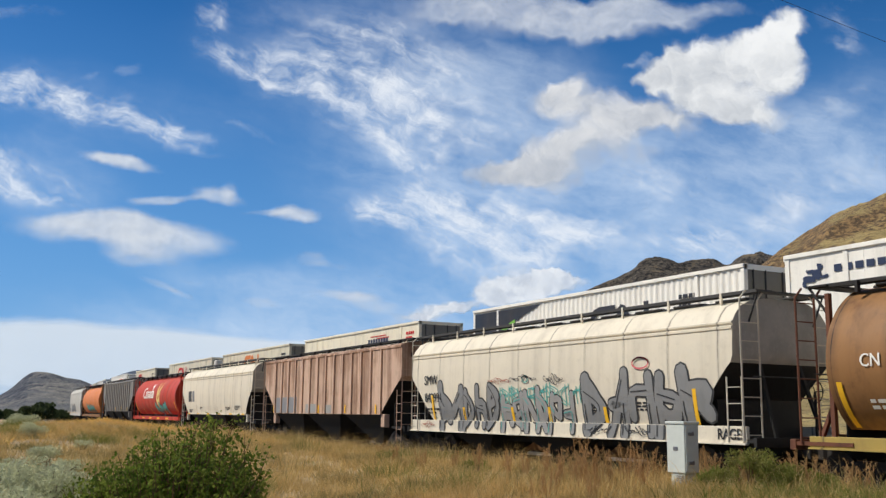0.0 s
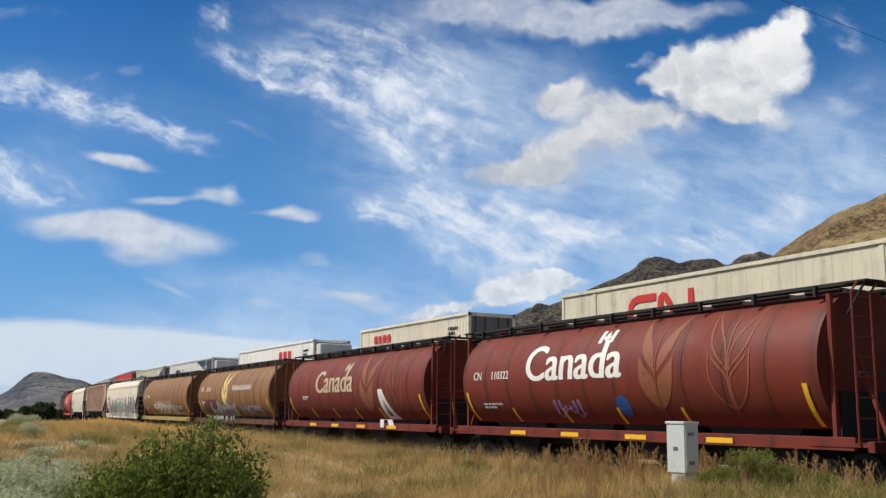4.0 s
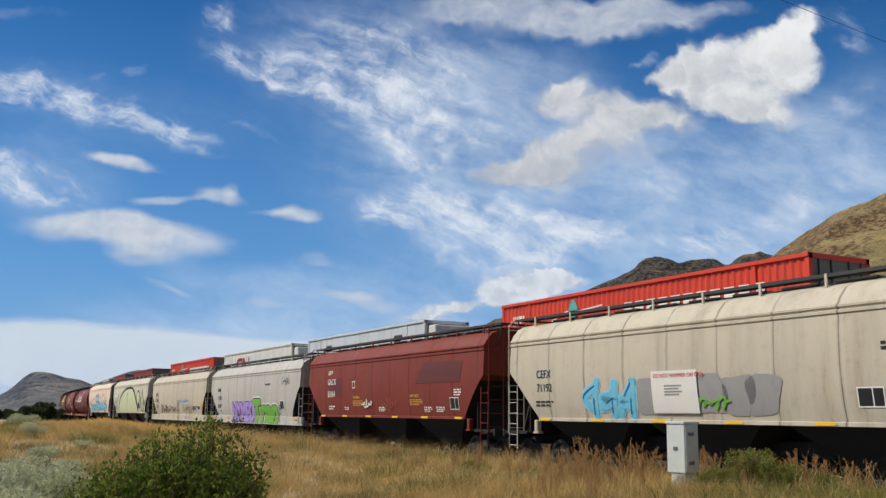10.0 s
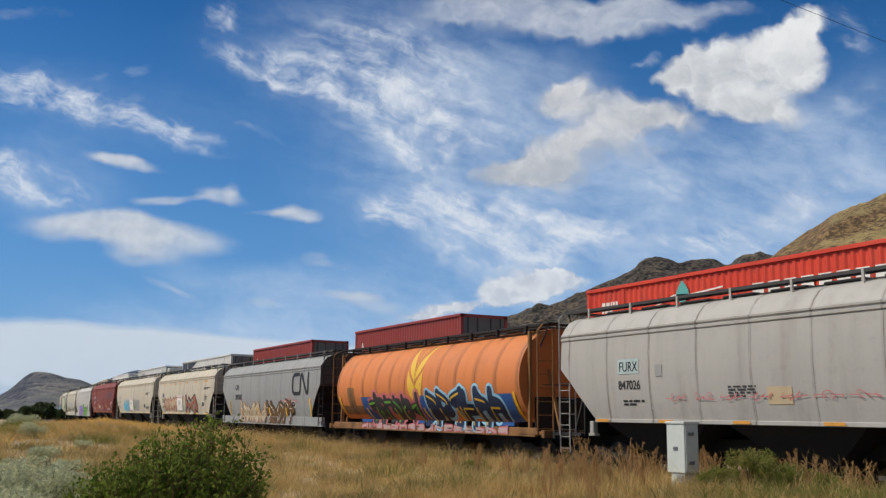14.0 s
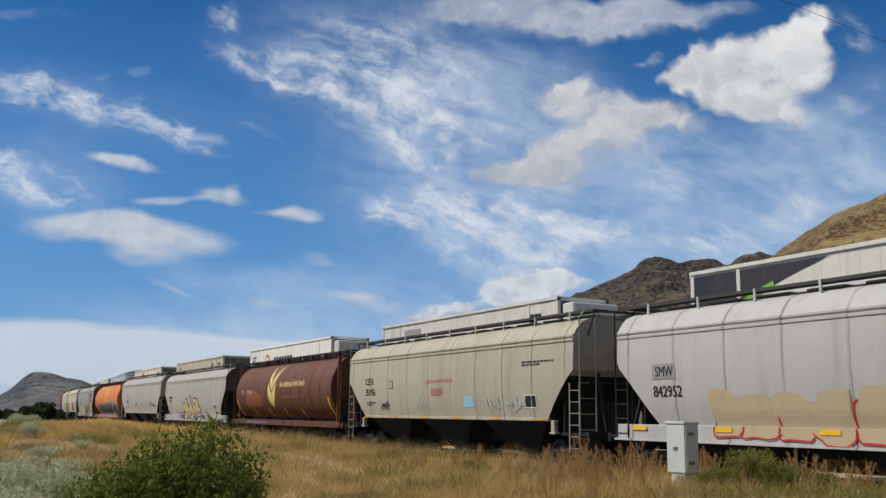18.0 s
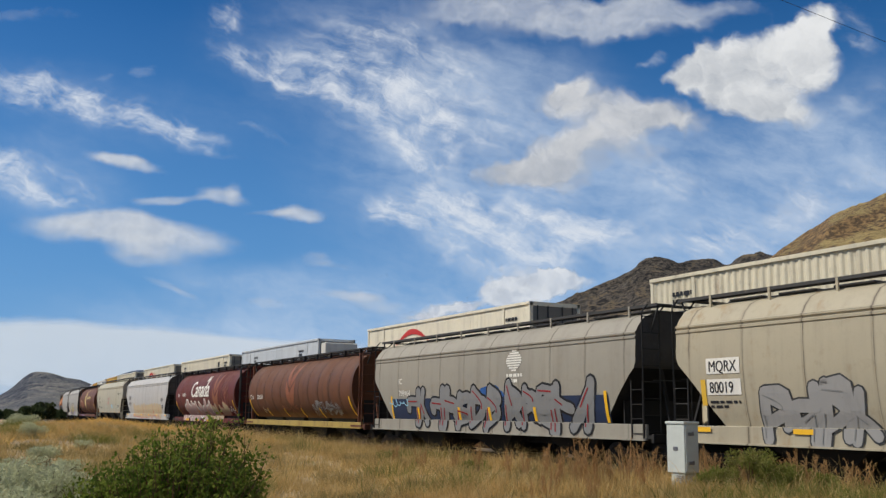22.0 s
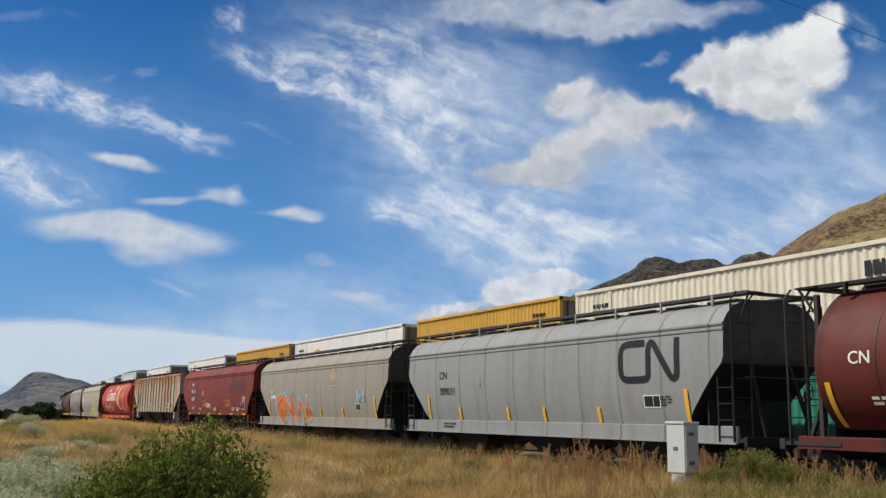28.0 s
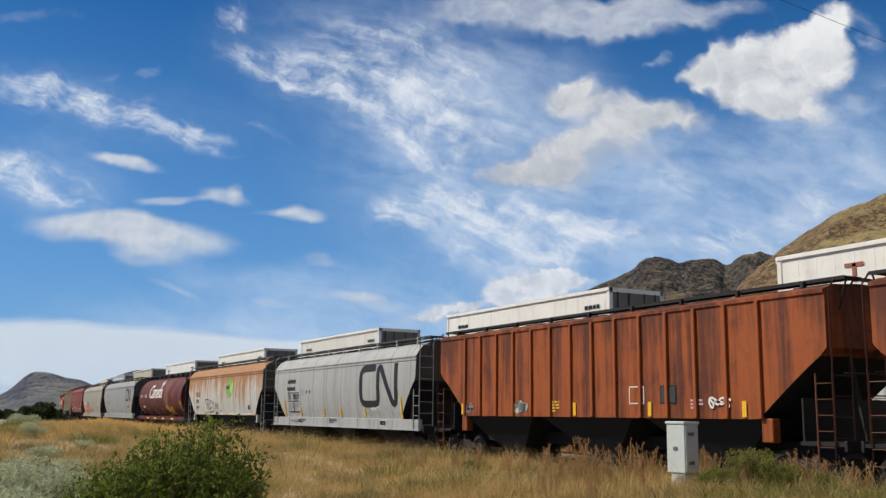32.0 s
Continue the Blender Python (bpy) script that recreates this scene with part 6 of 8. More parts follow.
# cooling units on the ends of some
for k in (4, 6, 7, 10, 11, 16, 17, 20):
    bm = bmesh.new()
    hl = STACK[k][1] / 2
    quad_box(bm, hl + 0.03, hl + 0.80, -1.05, 1.05, 0.40, 2.62, 0.05)
    quad_box(bm, hl + 0.80, hl + 0.82, -0.8, 0.8, 1.5, 2.5)
    part("cooling_unit", bm, BOX["pale grey"], STACKED[k][1], "white boxy cooling unit")


# painted marks on the container sides: shapes and bars
def mark_box(k, draw):
    p = Paint(lambda z: 1.205, 0.014)
    draw(p, random.Random(300 + k))
    p.lay(STACKED[k][1])


def swoosh(p, x, z, w, m):
    p.poly([(x + w * t, z + w * 0.20 * math.sin(math.pi * t)) for t in np.linspace(0, 1, 9)] + [(x + w * t, z + w * 0.13 * math.sin(math.pi * t)) for t in np.linspace(1, 0, 9)[1:-1]], m)


def mk_cn(m, x=-4.0, z=0.95, h=1.35):
    return lambda p, r: worm_mark(p, x, z, h, m)


NAVY, CRIM, GOLD = SP["navy"], SP["red"], SP["gold"]
INK = BOX["black"]


def bold_bars(p, x, z, h, count, m, pitch=None):
    """A company's name: one plain upright bar for each letter."""
    pitch = pitch or h * 0.9
    p.open_group("name_bar")
    for k in range(count):
        p.rect(x + k * pitch, x + k * pitch + pitch * 0.72, z, z + h, m)
    p.close_group()


def small_code(p, r, x, z=2.2, m=BLACK):
    p.bars(x, z, 0.9, 2, 0.14, m, r)


def black_corner(right):
    def draw(p, r):
        e = 7.9
        curve = [(t, 0.3 + 2.4 * ((t + e) / 5.2) ** 0.55) for t in np.linspace(-e, -e + 5.2, 9)] if not right else [(e - 5.2 * q, 0.3 + 2.4 * q ** 0.55) for q in np.linspace(0, 1, 9)]
        far = -e if not right else e
        p.poly(curve + [(far, 2.7)], INK)
        p.stroke([(x, z + 0.02) for x, z in curve[1:6]], 0.16, SP["green"], 1)
        worm_mark(p, 0.6 if not right else -5.4, 0.75, 1.35, INK)
        small_code(p, r, 5.2 if not right else 5.4, 2.1, INK if not right else BOX["white"])
    return draw


def draw_cronos(p, r):
    p.open_group("emblem")
    for x, z, w, h, k in ((-7.25, 2.12, 0.22, 0.09, 0), (-6.98, 2.24, 0.14, 0.15, 1), (-6.87, 2.44, 0.09, 0.08, 2), (-7.15, 2.33, 0.18, 0.055, 3), (-6.76, 2.16, 0.16, 0.04, 4), (-7.40, 2.0, 0.07, 0.10, 5)):
        p.poly(blob(x, z, w, h, r, 14), NAVY, 0.2 * k)
    p.close_group()
    bold_bars(p, -6.4, 2.24, 0.19, 6, NAVY, 0.34)


def draw_quik(p, r):
    bold_bars(p, 1.9, 1.95, 0.36, 8, NAVY, 0.33)
    p.rect(2.2, 4.2, 2.42, 2.47, CRIM)
    p.rect(3.0, 4.6, 2.30, 2.35, CRIM)
    small_code(p, r, 6.6, 2.3, CRIM)


def draw_53(p, r):
    p.words("53 ft", -6.0, 1.9, 0.42, BLACK, 0.75)
    worm_mark(p, -2.0, 0.95, 1.45, SP["orange"])
    small_code(p, r, 6.4)


def draw_oocl(p, r): bold_bars(p, -4.2, 2.05, 0.4, 4, CRIM, 0.55); small_code(p, r, 4.2)
def draw_hub(p, r): bold_bars(p, 1.5, 1.4, 1.0, 3, CRIM, 0.9); small_code(p, r, 6.3)
def draw_leafy(p, r):
    small_code(p, r, -7.2, 2.2, WHITE)
    p.leaf(-3.0, 1.95, 0.75, 0.6, 0.0, SP["teal"], 1)
    p.stroke([(-4.4, 1.95), (-3.4, 2.25), (-2.6, 2.2), (-1.2, 2.3)], 0.05, WHITE)
    bold_bars(p, 0.0, 1.5, 0.75, 11, BOX["white"], 0.6)
def draw_t_mark(p, r): p.rect(-5.1, -5.0, 1.5, 2.2, WHITE); p.rect(-5.2, -4.9, 1.95, 2.02, WHITE)
def draw_arch(p, r):
    p.rect(-5.4, -3.6, 1.3, 2.5, SP["smoke"])
    p.poly([(-4.5 + 0.65 * math.cos(a), 1.3 + 0.85 * math.sin(a)) for a in np.linspace(0, math.pi, 12)], BOX["white"], 1)
    small_code(p, r, 6.0)
def draw_kley(p, r):
    p.poly([(-4.0 + 0.55 * math.cos(a), 1.95 + 0.48 * math.sin(a)) for a in np.linspace(0, 6.28, 20)[:-1]], GOLD)
    p.poly([(-4.0 + 0.46 * math.cos(a), 1.93 + 0.40 * math.sin(a)) for a in np.linspace(0, 6.28, 20)[:-1]], CRIM, 1)
    p.poly([(-4.0 + 0.34 * math.cos(a), 1.93 + 0.29 * math.sin(a)) for a in np.linspace(0, 6.28, 20)[:-1]], WHITE, 2)
    bold_bars(p, -2.6, 1.72, 0.40, 7, BLACK, 0.56)
    small_code(p, r, -7.4)
def draw_511(p, r): p.bars(4.6, 2.0, 0.9, 1, 0.4, BLACK, r); small_code(p, r, 6.5); small_code(p, r, -7.0)
def draw_swoosh(p, r): swoosh(p, -4.6, 1.75, 4.0, CRIM); small_code(p, r, 6.2)
def draw_code(p, r): small_code(p, r, 4.6); small_code(p, r, -5.0)
def draw_me(p, r): bold_bars(p, -0.8, 1.35, 0.75, 3, BLACK, 0.8); small_code(p, r, 4.2)
def draw_sun(p, r): swoosh(p, -5.0, 1.85, 2.0, GOLD); swoosh(p, -4.6, 1.85, 1.2, CRIM); small_code(p, r, -7.3)
def draw_tr(p, r): p.rect(-3.8, -3.2, 2.3, 2.4, SP["brick"]); p.rect(-3.56, -3.44, 1.9, 2.4, SP["brick"]); p.rect(-3.75, -3.6, 1.2, 1.7, SP["brick"]); p.rect(-3.75, -3.3, 1.6, 1.7, SP["brick"]); p.rect(-3.4, -3.28, 1.2, 1.65, SP["brick"])
def draw_rusty(p, r):
    mk_cn(INK, -5.6, 0.8, 1.4)(p, r)
    curve = [(7.9 - 5.0 * q, 0.3 + 2.4 * (1 - q) ** 0.6) for q in np.linspace(0, 1, 9)]
    p.poly(curve + [(7.9, 0.3)], INK)
    p.stroke([(x, z - 0.02) for x, z in curve[3:8]], 0.14, SP["green"], 1)
    p.bars(4.8, 2.2, 2.6, 1, 0.28, BOX["white"], r)


for k, draw in {0: draw_cronos, 1: black_corner(False), 2: draw_quik, 3: draw_53, 4: mk_cn(CRIM), 5: draw_oocl, 6: draw_hub, 7: black_corner(True), 8: draw_rusty, 9: draw_leafy,
                10: draw_code, 11: mk_cn(SP["crimson"], -4.4), 12: draw_leafy, 13: draw_t_mark, 14: draw_t_mark, 15: black_corner(False), 16: draw_arch, 17: draw_kley, 18: draw_511,
                19: draw_swoosh, 20: draw_code, 21: draw_511, 22: mk_cn(CRIM, -4.4), 23: draw_511, 24: draw_me, 25: draw_sun, 26: draw_me, 27: draw_tr, 28: draw_code, 29: draw_code,
                30: draw_code, 31: draw_code}.items():
    mark_box(k, draw)

# ---- the railway bed: rails on ties ----
def strip(bm, y0, half, z0, z1, s0, s1, every):
    ring = []
    s = s0
    while s <= s1:
        m = on_track(y0, s)
        ring.append([bm.verts.new(m @ Vector((0, dy, z))) for dy, z in ((-half, z0), (-half, z1), (half, z1), (half, z0))])
        s += every
    for a, b in zip(ring, ring[1:]):
        for q in range(4):
            bm.faces.new((a[q], b[q], b[(q + 1) % 4], a[(q + 1) % 4]))


for y0, words in ((NEAR, "near"), (FAR, "far")):
    track = tagged(new("railway_track"), "steel rails on dark creosoted ties, " + words + " track", "railway track", "railway tracks")
    for dy in (-0.755, 0.755):
        bm = bmesh.new()
        strip(bm, y0 + dy, 0.036, -0.045, 0.0, -160, 800, 8)
        strip(bm, y0 + dy, 0.010, -0.15, -0.04, -160, 800, 8)
        strip(bm, y0 + dy, 0.075, -0.172, -0.15, -160, 800, 8)
        part("rail", bm, RAIL, track)
    bm = bmesh.new()
    for k in range(-40, 300):
        m = on_track(y0, k * 0.56)
        vs = quad_box(bm, -0.11, 0.11, -1.3, 1.3, -0.34, -0.172)
        for v in {v for f in vs for v in f.verts}:
            v.co = m @ v.co
    tagged(part("ties", bm, TIE, track), kind="stuff")

# ballast shoulder stones
STONE = plain("grey crushed ballast", (0.16, 0.15, 0.14, 1), 0.95, 0, 0.5, 3)
rng = np.random.default_rng(5)


def stuff_mesh(name, verts, faces, mat, label, category):
    me = bpy.data.meshes.new(name)
    me.from_pydata(verts, [], faces)
    me.materials.append(mat)
    return tagged(new(name, me), label, category, kind="stuff")


vv, ff = [], []
for _ in range(6000):
    s, o = rng.uniform(-12, 60), rng.uniform(-2.9, -1.2)
    m = on_track(NEAR, s) @ Vector((0, o, 0))
    r = rng.uniform(0.02, 0.05)
    b = len(vv)
    z = -0.21
    a = rng.uniform(0, 6.28)
    for k in range(4):
        vv.append((m.x + r * math.cos(a + k * 1.57), m.y + r * math.sin(a + k * 1.57), z))
    vv.append((m.x, m.y, z + r * 1.3))
    ff += [(b + k, b + (k + 1) % 4, b + 4) for k in range(4)]
stuff_mesh("ballast", vv, ff, STONE, "grey crushed stone ballast beside the rails", "gravel")


# ---- grass: bent blades in tufts, sparse where the soil shows ----
def blade_material(name, a, b, c, d):
    n = Nodes(name)
    geo = n.add("ShaderNodeNewGeometry")
    ramp = n.add("ShaderNodeValToRGB")
    els = ramp.color_ramp.elements
    els[0].color, els[1].color = a, d
    els[1].position = 1.0
    for p, col in ((0.35, b), (0.7, c)):
        e = els.new(p)
        e.color = col
    tuft = n.ramp(n.noise(n.coords(), 3.4, 3, 0.6), 0.32, 0.68)
    n.link(n.math("ADD", n.math("MULTIPLY", geo.outputs["Random Per Island"], 0.45), n.math("MULTIPLY", tuft, 0.55)), ramp.inputs["Fac"])
    big = n.noise(n.coords(), 0.9, 5, 0.65)
    col = n.mix(n.math("MULTIPLY", n.ramp(big, 0.42, 0.62), 0.5), ramp.outputs["Color"], shade(c, 0.66))
    wide = n.noise(n.coords(), 0.35, 4, 0.6)
    col = n.mix(n.math("MULTIPLY", n.ramp(wide, 0.50, 0.66), 0.45), col, shade(d, 0.85))
    mat = n.done(col, 0.8)
    n.bsdf.inputs["Specular IOR Level"].default_value = 0.2
    # thin blades let light through
    lit = n.add("ShaderNodeBsdfTranslucent")
    n.link(col, lit.inputs["Color"])
    both_ways = n.add("ShaderNodeMixShader", Fac=0.42)
    n.link(n.bsdf.outputs[0], both_ways.inputs[1])
    n.link(lit.outputs[0], both_ways.inputs[2])
    n.link(both_ways.outputs[0], n.out.inputs["Surface"])
    return mat


STRAW = blade_material("dry straw", lin(238, 216, 164), lin(218, 188, 128), lin(196, 164, 104), lin(156, 142, 94))
OCHRE = blade_material("short ochre grass", lin(242, 208, 134), lin(234, 192, 112), lin(222, 176, 96), lin(202, 170, 114))
GREEN_BLADE = blade_material("green weed leaf", lin(134, 138, 70), lin(112, 120, 58), lin(156, 150, 86), lin(90, 100, 50))
SAGE = blade_material("grey sage leaf", lin(196, 200, 160), lin(182, 186, 148), lin(206, 206, 168), lin(164, 168, 128))
LEAF = blade_material("fresh green leaf", lin(98, 118, 44), lin(74, 96, 38), lin(138, 150, 68), lin(52, 70, 30))
TWIG = plain("brown twig bark", lin(104, 84, 60), 0.9)
DOCK = blade_material("rust-brown seed heads", lin(196, 152, 98), lin(172, 128, 80), lin(206, 168, 114), lin(146, 108, 70))
STALK = plain("dry straw stalk", lin(168, 132, 86), 0.9)


def blades(spots, low, high, width, lean, rnd):
    """Bent blades at plan spots (x, y, way out of the tuft, its growth): five corners each."""
    n = len(spots)
    spots = np.asarray(spots)
    h = rnd.uniform(low, high, n) * rnd.uniform(0.6, 1.0, n) * spots[:, 3]
    a = rnd.uniform(0, math.tau, n)
    b = spots[:, 2] + rnd.normal(0, 0.7, n)
    l = rnd.uniform(0.1, lean, n) * h
    w = rnd.uniform(0.6, 1.2, n) * width
    z = np.array([ground_z(x, y) for x, y, *_ in spots]) - 0.02
    wx, wy = np.cos(a) * w, np.sin(a) * w
    lx, ly = np.cos(b) * l, np.sin(b) * l
    x, y = spots[:, 0], spots[:, 1]
    pts = np.stack([np.stack([x - wx, y - wy, z], 1), np.stack([x + wx, y + wy, z], 1), np.stack([x + wx * 0.7 + lx * 0.4, y + wy * 0.7 + ly * 0.4, z + h * 0.6], 1),
                    np.stack([x - wx * 0.7 + lx * 0.4, y - wy * 0.7 + ly * 0.4, z + h * 0.6], 1), np.stack([x + lx, y + ly, z + h], 1)], 1).reshape(-1, 3)
    faces = []
    for k in range(n):
        q = 5 * k
        faces += [(q, q + 1, q + 2, q + 3), (q + 3, q + 2, q + 4)]
    return pts.tolist(), faces


def plan(depth, aside):
    p = AHEAD * depth + RIGHT * aside
    return p.x, p.y


def scatter(count, d0, d1, keep, rnd, per=7, spread=0.10):
    """Tufts over the wedge in front of the camera, where keep(x, y) allows."""
    out = []
    while len(out) < count:
        d = math.sqrt(rnd.uniform(d0 * d0, d1 * d1))
        x, y = plan(d, rnd.uniform(-0.50, 0.50) * d)
        o = off_track(x, y)
        if o > -2.1 or rnd.random() > keep(x, y, o):
            continue
        tall = rnd.uniform(0.45, 1.35)
        for _ in range(per):
            dx, dy = rnd.normal(0, spread), rnd.normal(0, spread)
            out.append((x + dx, y + dy, math.atan2(dy, dx), tall))
    return out


def cover(x, y, o):
    v = 0.5 + 0.5 * noise.noise((x * 0.22, y * 0.22, 7)) + 0.35 * noise.noise((x * 0.9, y * 0.9, 2))
    bare = mound(x, y, -33, 6.0, 9, 2.2, -0.25)
    for d, a, r in ((25.5, -4.1, 1.6), (23.0, -3.0, 1.2), (20.5, 1.7, 1.0), (21.5, -0.4, 0.8), (27.0, -5.6, 1.2)):
        bare = max(bare, mound(x, y, *plan(d, a), r, r))
    return max(0.03, min(1.0, (v - 0.30) * 1.9)) * (1 - 0.8 * bare) * (1.0 if o < -3.2 else 0.6)


vv, ff = blades(scatter(190000, 13, 38, cover, rng, 16, 0.13), 0.08, 0.36, 0.0065, 1.1, rng)
v2, f2 = blades(scatter(16000, 13, 34, cover, rng, 9, 0.08), 0.25, 0.55, 0.004, 0.7, rng)
ff += [tuple(i + len(vv) for i in f) for f in f2]
vv += v2
verge = lambda x, y, o: 1.0 if -5.4 < o < -2.2 else 0.0
v2, f2 = blades(scatter(36000, 14, 60, verge, rng, 12, 0.13), 0.25, 0.72, 0.0045, 1.1, rng)
ff += [tuple(i + len(vv) for i in f) for f in f2]
vv += v2
stuff_mesh("grass", vv, ff, STRAW, "dry straw-coloured grass tufts along the railway", "grass")
vv, ff = blades(scatter(90000, 30, 85, cover, rng, 16, 0.26), 0.06, 0.26, 0.012, 1.5, rng)
stuff_mesh("distant_grass", vv, ff, OCHRE, "dry ochre grass on the low mound", "grass")


def scrub_patch(x, y, o):
    v = noise.noise((x * 0.8, y * 0.8, 21)) + 0.5 * noise.noise((x * 2.3, y * 2.3, 5)) - 0.12
    return max(0.0, min(1.0, v * 3.0))


SCRUB = blade_material("dull olive-brown stalk", lin(182, 164, 112), lin(158, 144, 96), lin(132, 126, 84), lin(112, 108, 74))
vv, ff = blades(scatter(56000, 15, 34, scrub_patch, rng, 22, 0.16), 0.06, 0.32, 0.006, 1.5, rng)
stuff_mesh("low_scrub", vv, ff, SCRUB, "low olive-brown scrub among the dry grass", "scrub")


def green_patch(x, y, o):
    v = noise.noise((x * 0.5, y * 0.5, 11)) + 0.9 * mound(x, y, -10.6, 12.6, 1.8, 1.3) + 0.5 * mound(x, y, -26, 12.5, 2.2, 1.0) - 0.28
    return max(0.0, min(1.0, v * 2.5))


vv, ff = blades(scatter(24000, 11, 40, green_patch, rng, 14, 0.16), 0.15, 0.5, 0.007, 1.4, rng)
stuff_mesh("green_weeds", vv, ff, GREEN_BLADE, "patches of green weeds among the dry grass", "weeds")


# ---- tall dry weeds ----
def dry_weed(seed, h):
    rnd = random.Random(seed)
    thing = new("dry_weed")
    stalk, seeds = bmesh.new(), bmesh.new()
    for _ in range(5):
        bx, by = rnd.uniform(-0.12, 0.12), rnd.uniform(-0.12, 0.12)
        tx, ty = bx + rnd.uniform(-0.25, 0.25) * h, by + rnd.uniform(-0.2, 0.2) * h
        top = h * rnd.uniform(0.7, 1.0)
        tube(stalk, [(bx, by, -0.05), ((bx + tx) / 2 + 0.03, (by + ty) / 2, top * 0.55), (tx, ty, top)], [0.010, 0.007, 0.003], 4)
        for k in range(13):
            t = 0.30 + 0.68 * k / 13
            px, py, pz = bx + (tx - bx) * t, by + (ty - by) * t, top * t
            a, l = rnd.uniform(0, 6.28), rnd.uniform(0.08, 0.24) * h * (1.2 - t)
            ex, ey, ez = px + math.cos(a) * l, py + math.sin(a) * l, pz + l * 0.9
            tube(stalk, [(px, py, pz), (ex, ey, ez)], [0.005, 0.002], 3)
            for _ in range(11):
                u = rnd.uniform(0.2, 1.1)
                c = Vector((px + (ex - px) * u, py + (ey - py) * u, pz + (ez - pz) * u)) + Vector([rnd.uniform(-0.02, 0.02) for _ in range(3)])
                r = rnd.uniform(0.003, 0.007)
                vs = [seeds.verts.new(c + Vector(q) * r) for q in ((1, 0, -0.6), (-0.6, 0.9, -0.6), (-0.6, -0.9, -0.6), (0, 0, 1.3))]
                for f in ((0, 1, 2), (0, 1, 3), (1, 2, 3), (2, 0, 3)):
                    seeds.faces.new([vs[i] for i in f])
    part("stem", stalk, STALK, thing)
    tagged(part("seed_head", seeds, DOCK, thing), kind="stuff")
    return tagged(thing, "dry rust-brown weed with branching seed heads", "weed", "dry weeds in the grass")


for k, (d, u, h) in enumerate(((18.6, 0.147, 1.00), (18.9, 0.158, 0.85), (19.4, 0.128, 0.75), (20.8, 0.085, 0.65), (19.0, 0.195, 0.85), (19.6, 0.212, 0.8), (18.8, 0.268, 0.8), (17.8, 0.275, 0.7),
                              (17.2, 0.305, 0.75), (16.8, 0.36, 0.8), (17.0, 0.39, 0.7), (16.6, 0.425, 0.8), (22.5, 0.04, 0.7), (24.0, -0.02, 0.6), (16.4, 0.15, 0.6), (16.9, 0.10, 0.55), (27.0, -0.06, 0.6), (17.5, 0.445, 0.8),
                              (18.2, 0.115, 0.9), (18.4, 0.138, 1.1), (18.9, 0.170, 0.8), (19.2, 0.185, 0.95), (18.0, 0.205, 0.7), (20.2, 0.105, 0.8), (21.5, 0.065, 0.7), (17.0, 0.345, 0.7), (16.9, 0.375, 0.75), (16.7, 0.41, 0.7), (23.2, 0.015, 0.6), (25.5, -0.045, 0.6))):
    w = dry_weed(40 + k, h)
    x, y = plan(d, u * d)
    w.matrix_basis = pose(x, y, ground_z(x, y))


# ---- shrubs: limbs and many small leaves ----
def leaf_cloud(bm, centre, radius, count, size, rnd, narrow=0.45, flat=1.0):
    for _ in range(count):
        v = Vector((rnd.gauss(0, 1), rnd.gauss(0, 1), rnd.gauss(0, 1))).normalized() * (rnd.random() ** 0.38)
        c = Vector(centre) + Vector((v.x * radius[0], v.y * radius[1], v.z * radius[2]))
        d = (Vector((rnd.gauss(0, 1), rnd.gauss(0, 1), rnd.gauss(0.3, 0.7))) + v * 0.8).normalized()
        s = d.orthogonal().normalized()
        s = (Matrix.Rotation(rnd.uniform(0, 6.28), 3, d) @ s) * size * narrow * rnd.uniform(0.7, 1.2)
        l = d * size * rnd.uniform(0.7, 1.3)
        vs = [bm.verts.new(p) for p in (c, c + l * 0.5 + s, c + l, c + l * 0.5 - s)]
        bm.faces.new(vs)


def shrub(name, label, category, seed, clumps, leaf, leaf_mat, size, count, limbs=True, narrow=0.45):
    rnd = random.Random(seed)
    thing = new(name)
    crown, wood = bmesh.new(), bmesh.new()
    for (cx, cy, cz, rx, ry, rz) in clumps:
        share = max(60, int(count * rx * rz))
        leaf_cloud(crown, (cx, cy, cz), (rx, ry, rz), share, size, rnd, narrow)
        if limbs:
            for _ in range(2):
                ex, ey, ez = cx + rnd.uniform(-0.7, 0.7) * rx, cy + rnd.uniform(-0.7, 0.7) * ry, cz + rnd.uniform(-0.3, 0.8) * rz
                tube(wood, [(cx * 0.15, cy * 0.15, -0.05), (cx * 0.55 + ex * 0.1, cy * 0.55, max(0.1, cz * 0.5)), (ex, ey, ez)], [0.022, 0.013, 0.004], 5)
    if limbs:
        tagged(part("branchwork", wood, TWIG, thing), kind="stuff")
    part("foliage", crown, leaf_mat, thing)
    return tagged(thing, label, category)


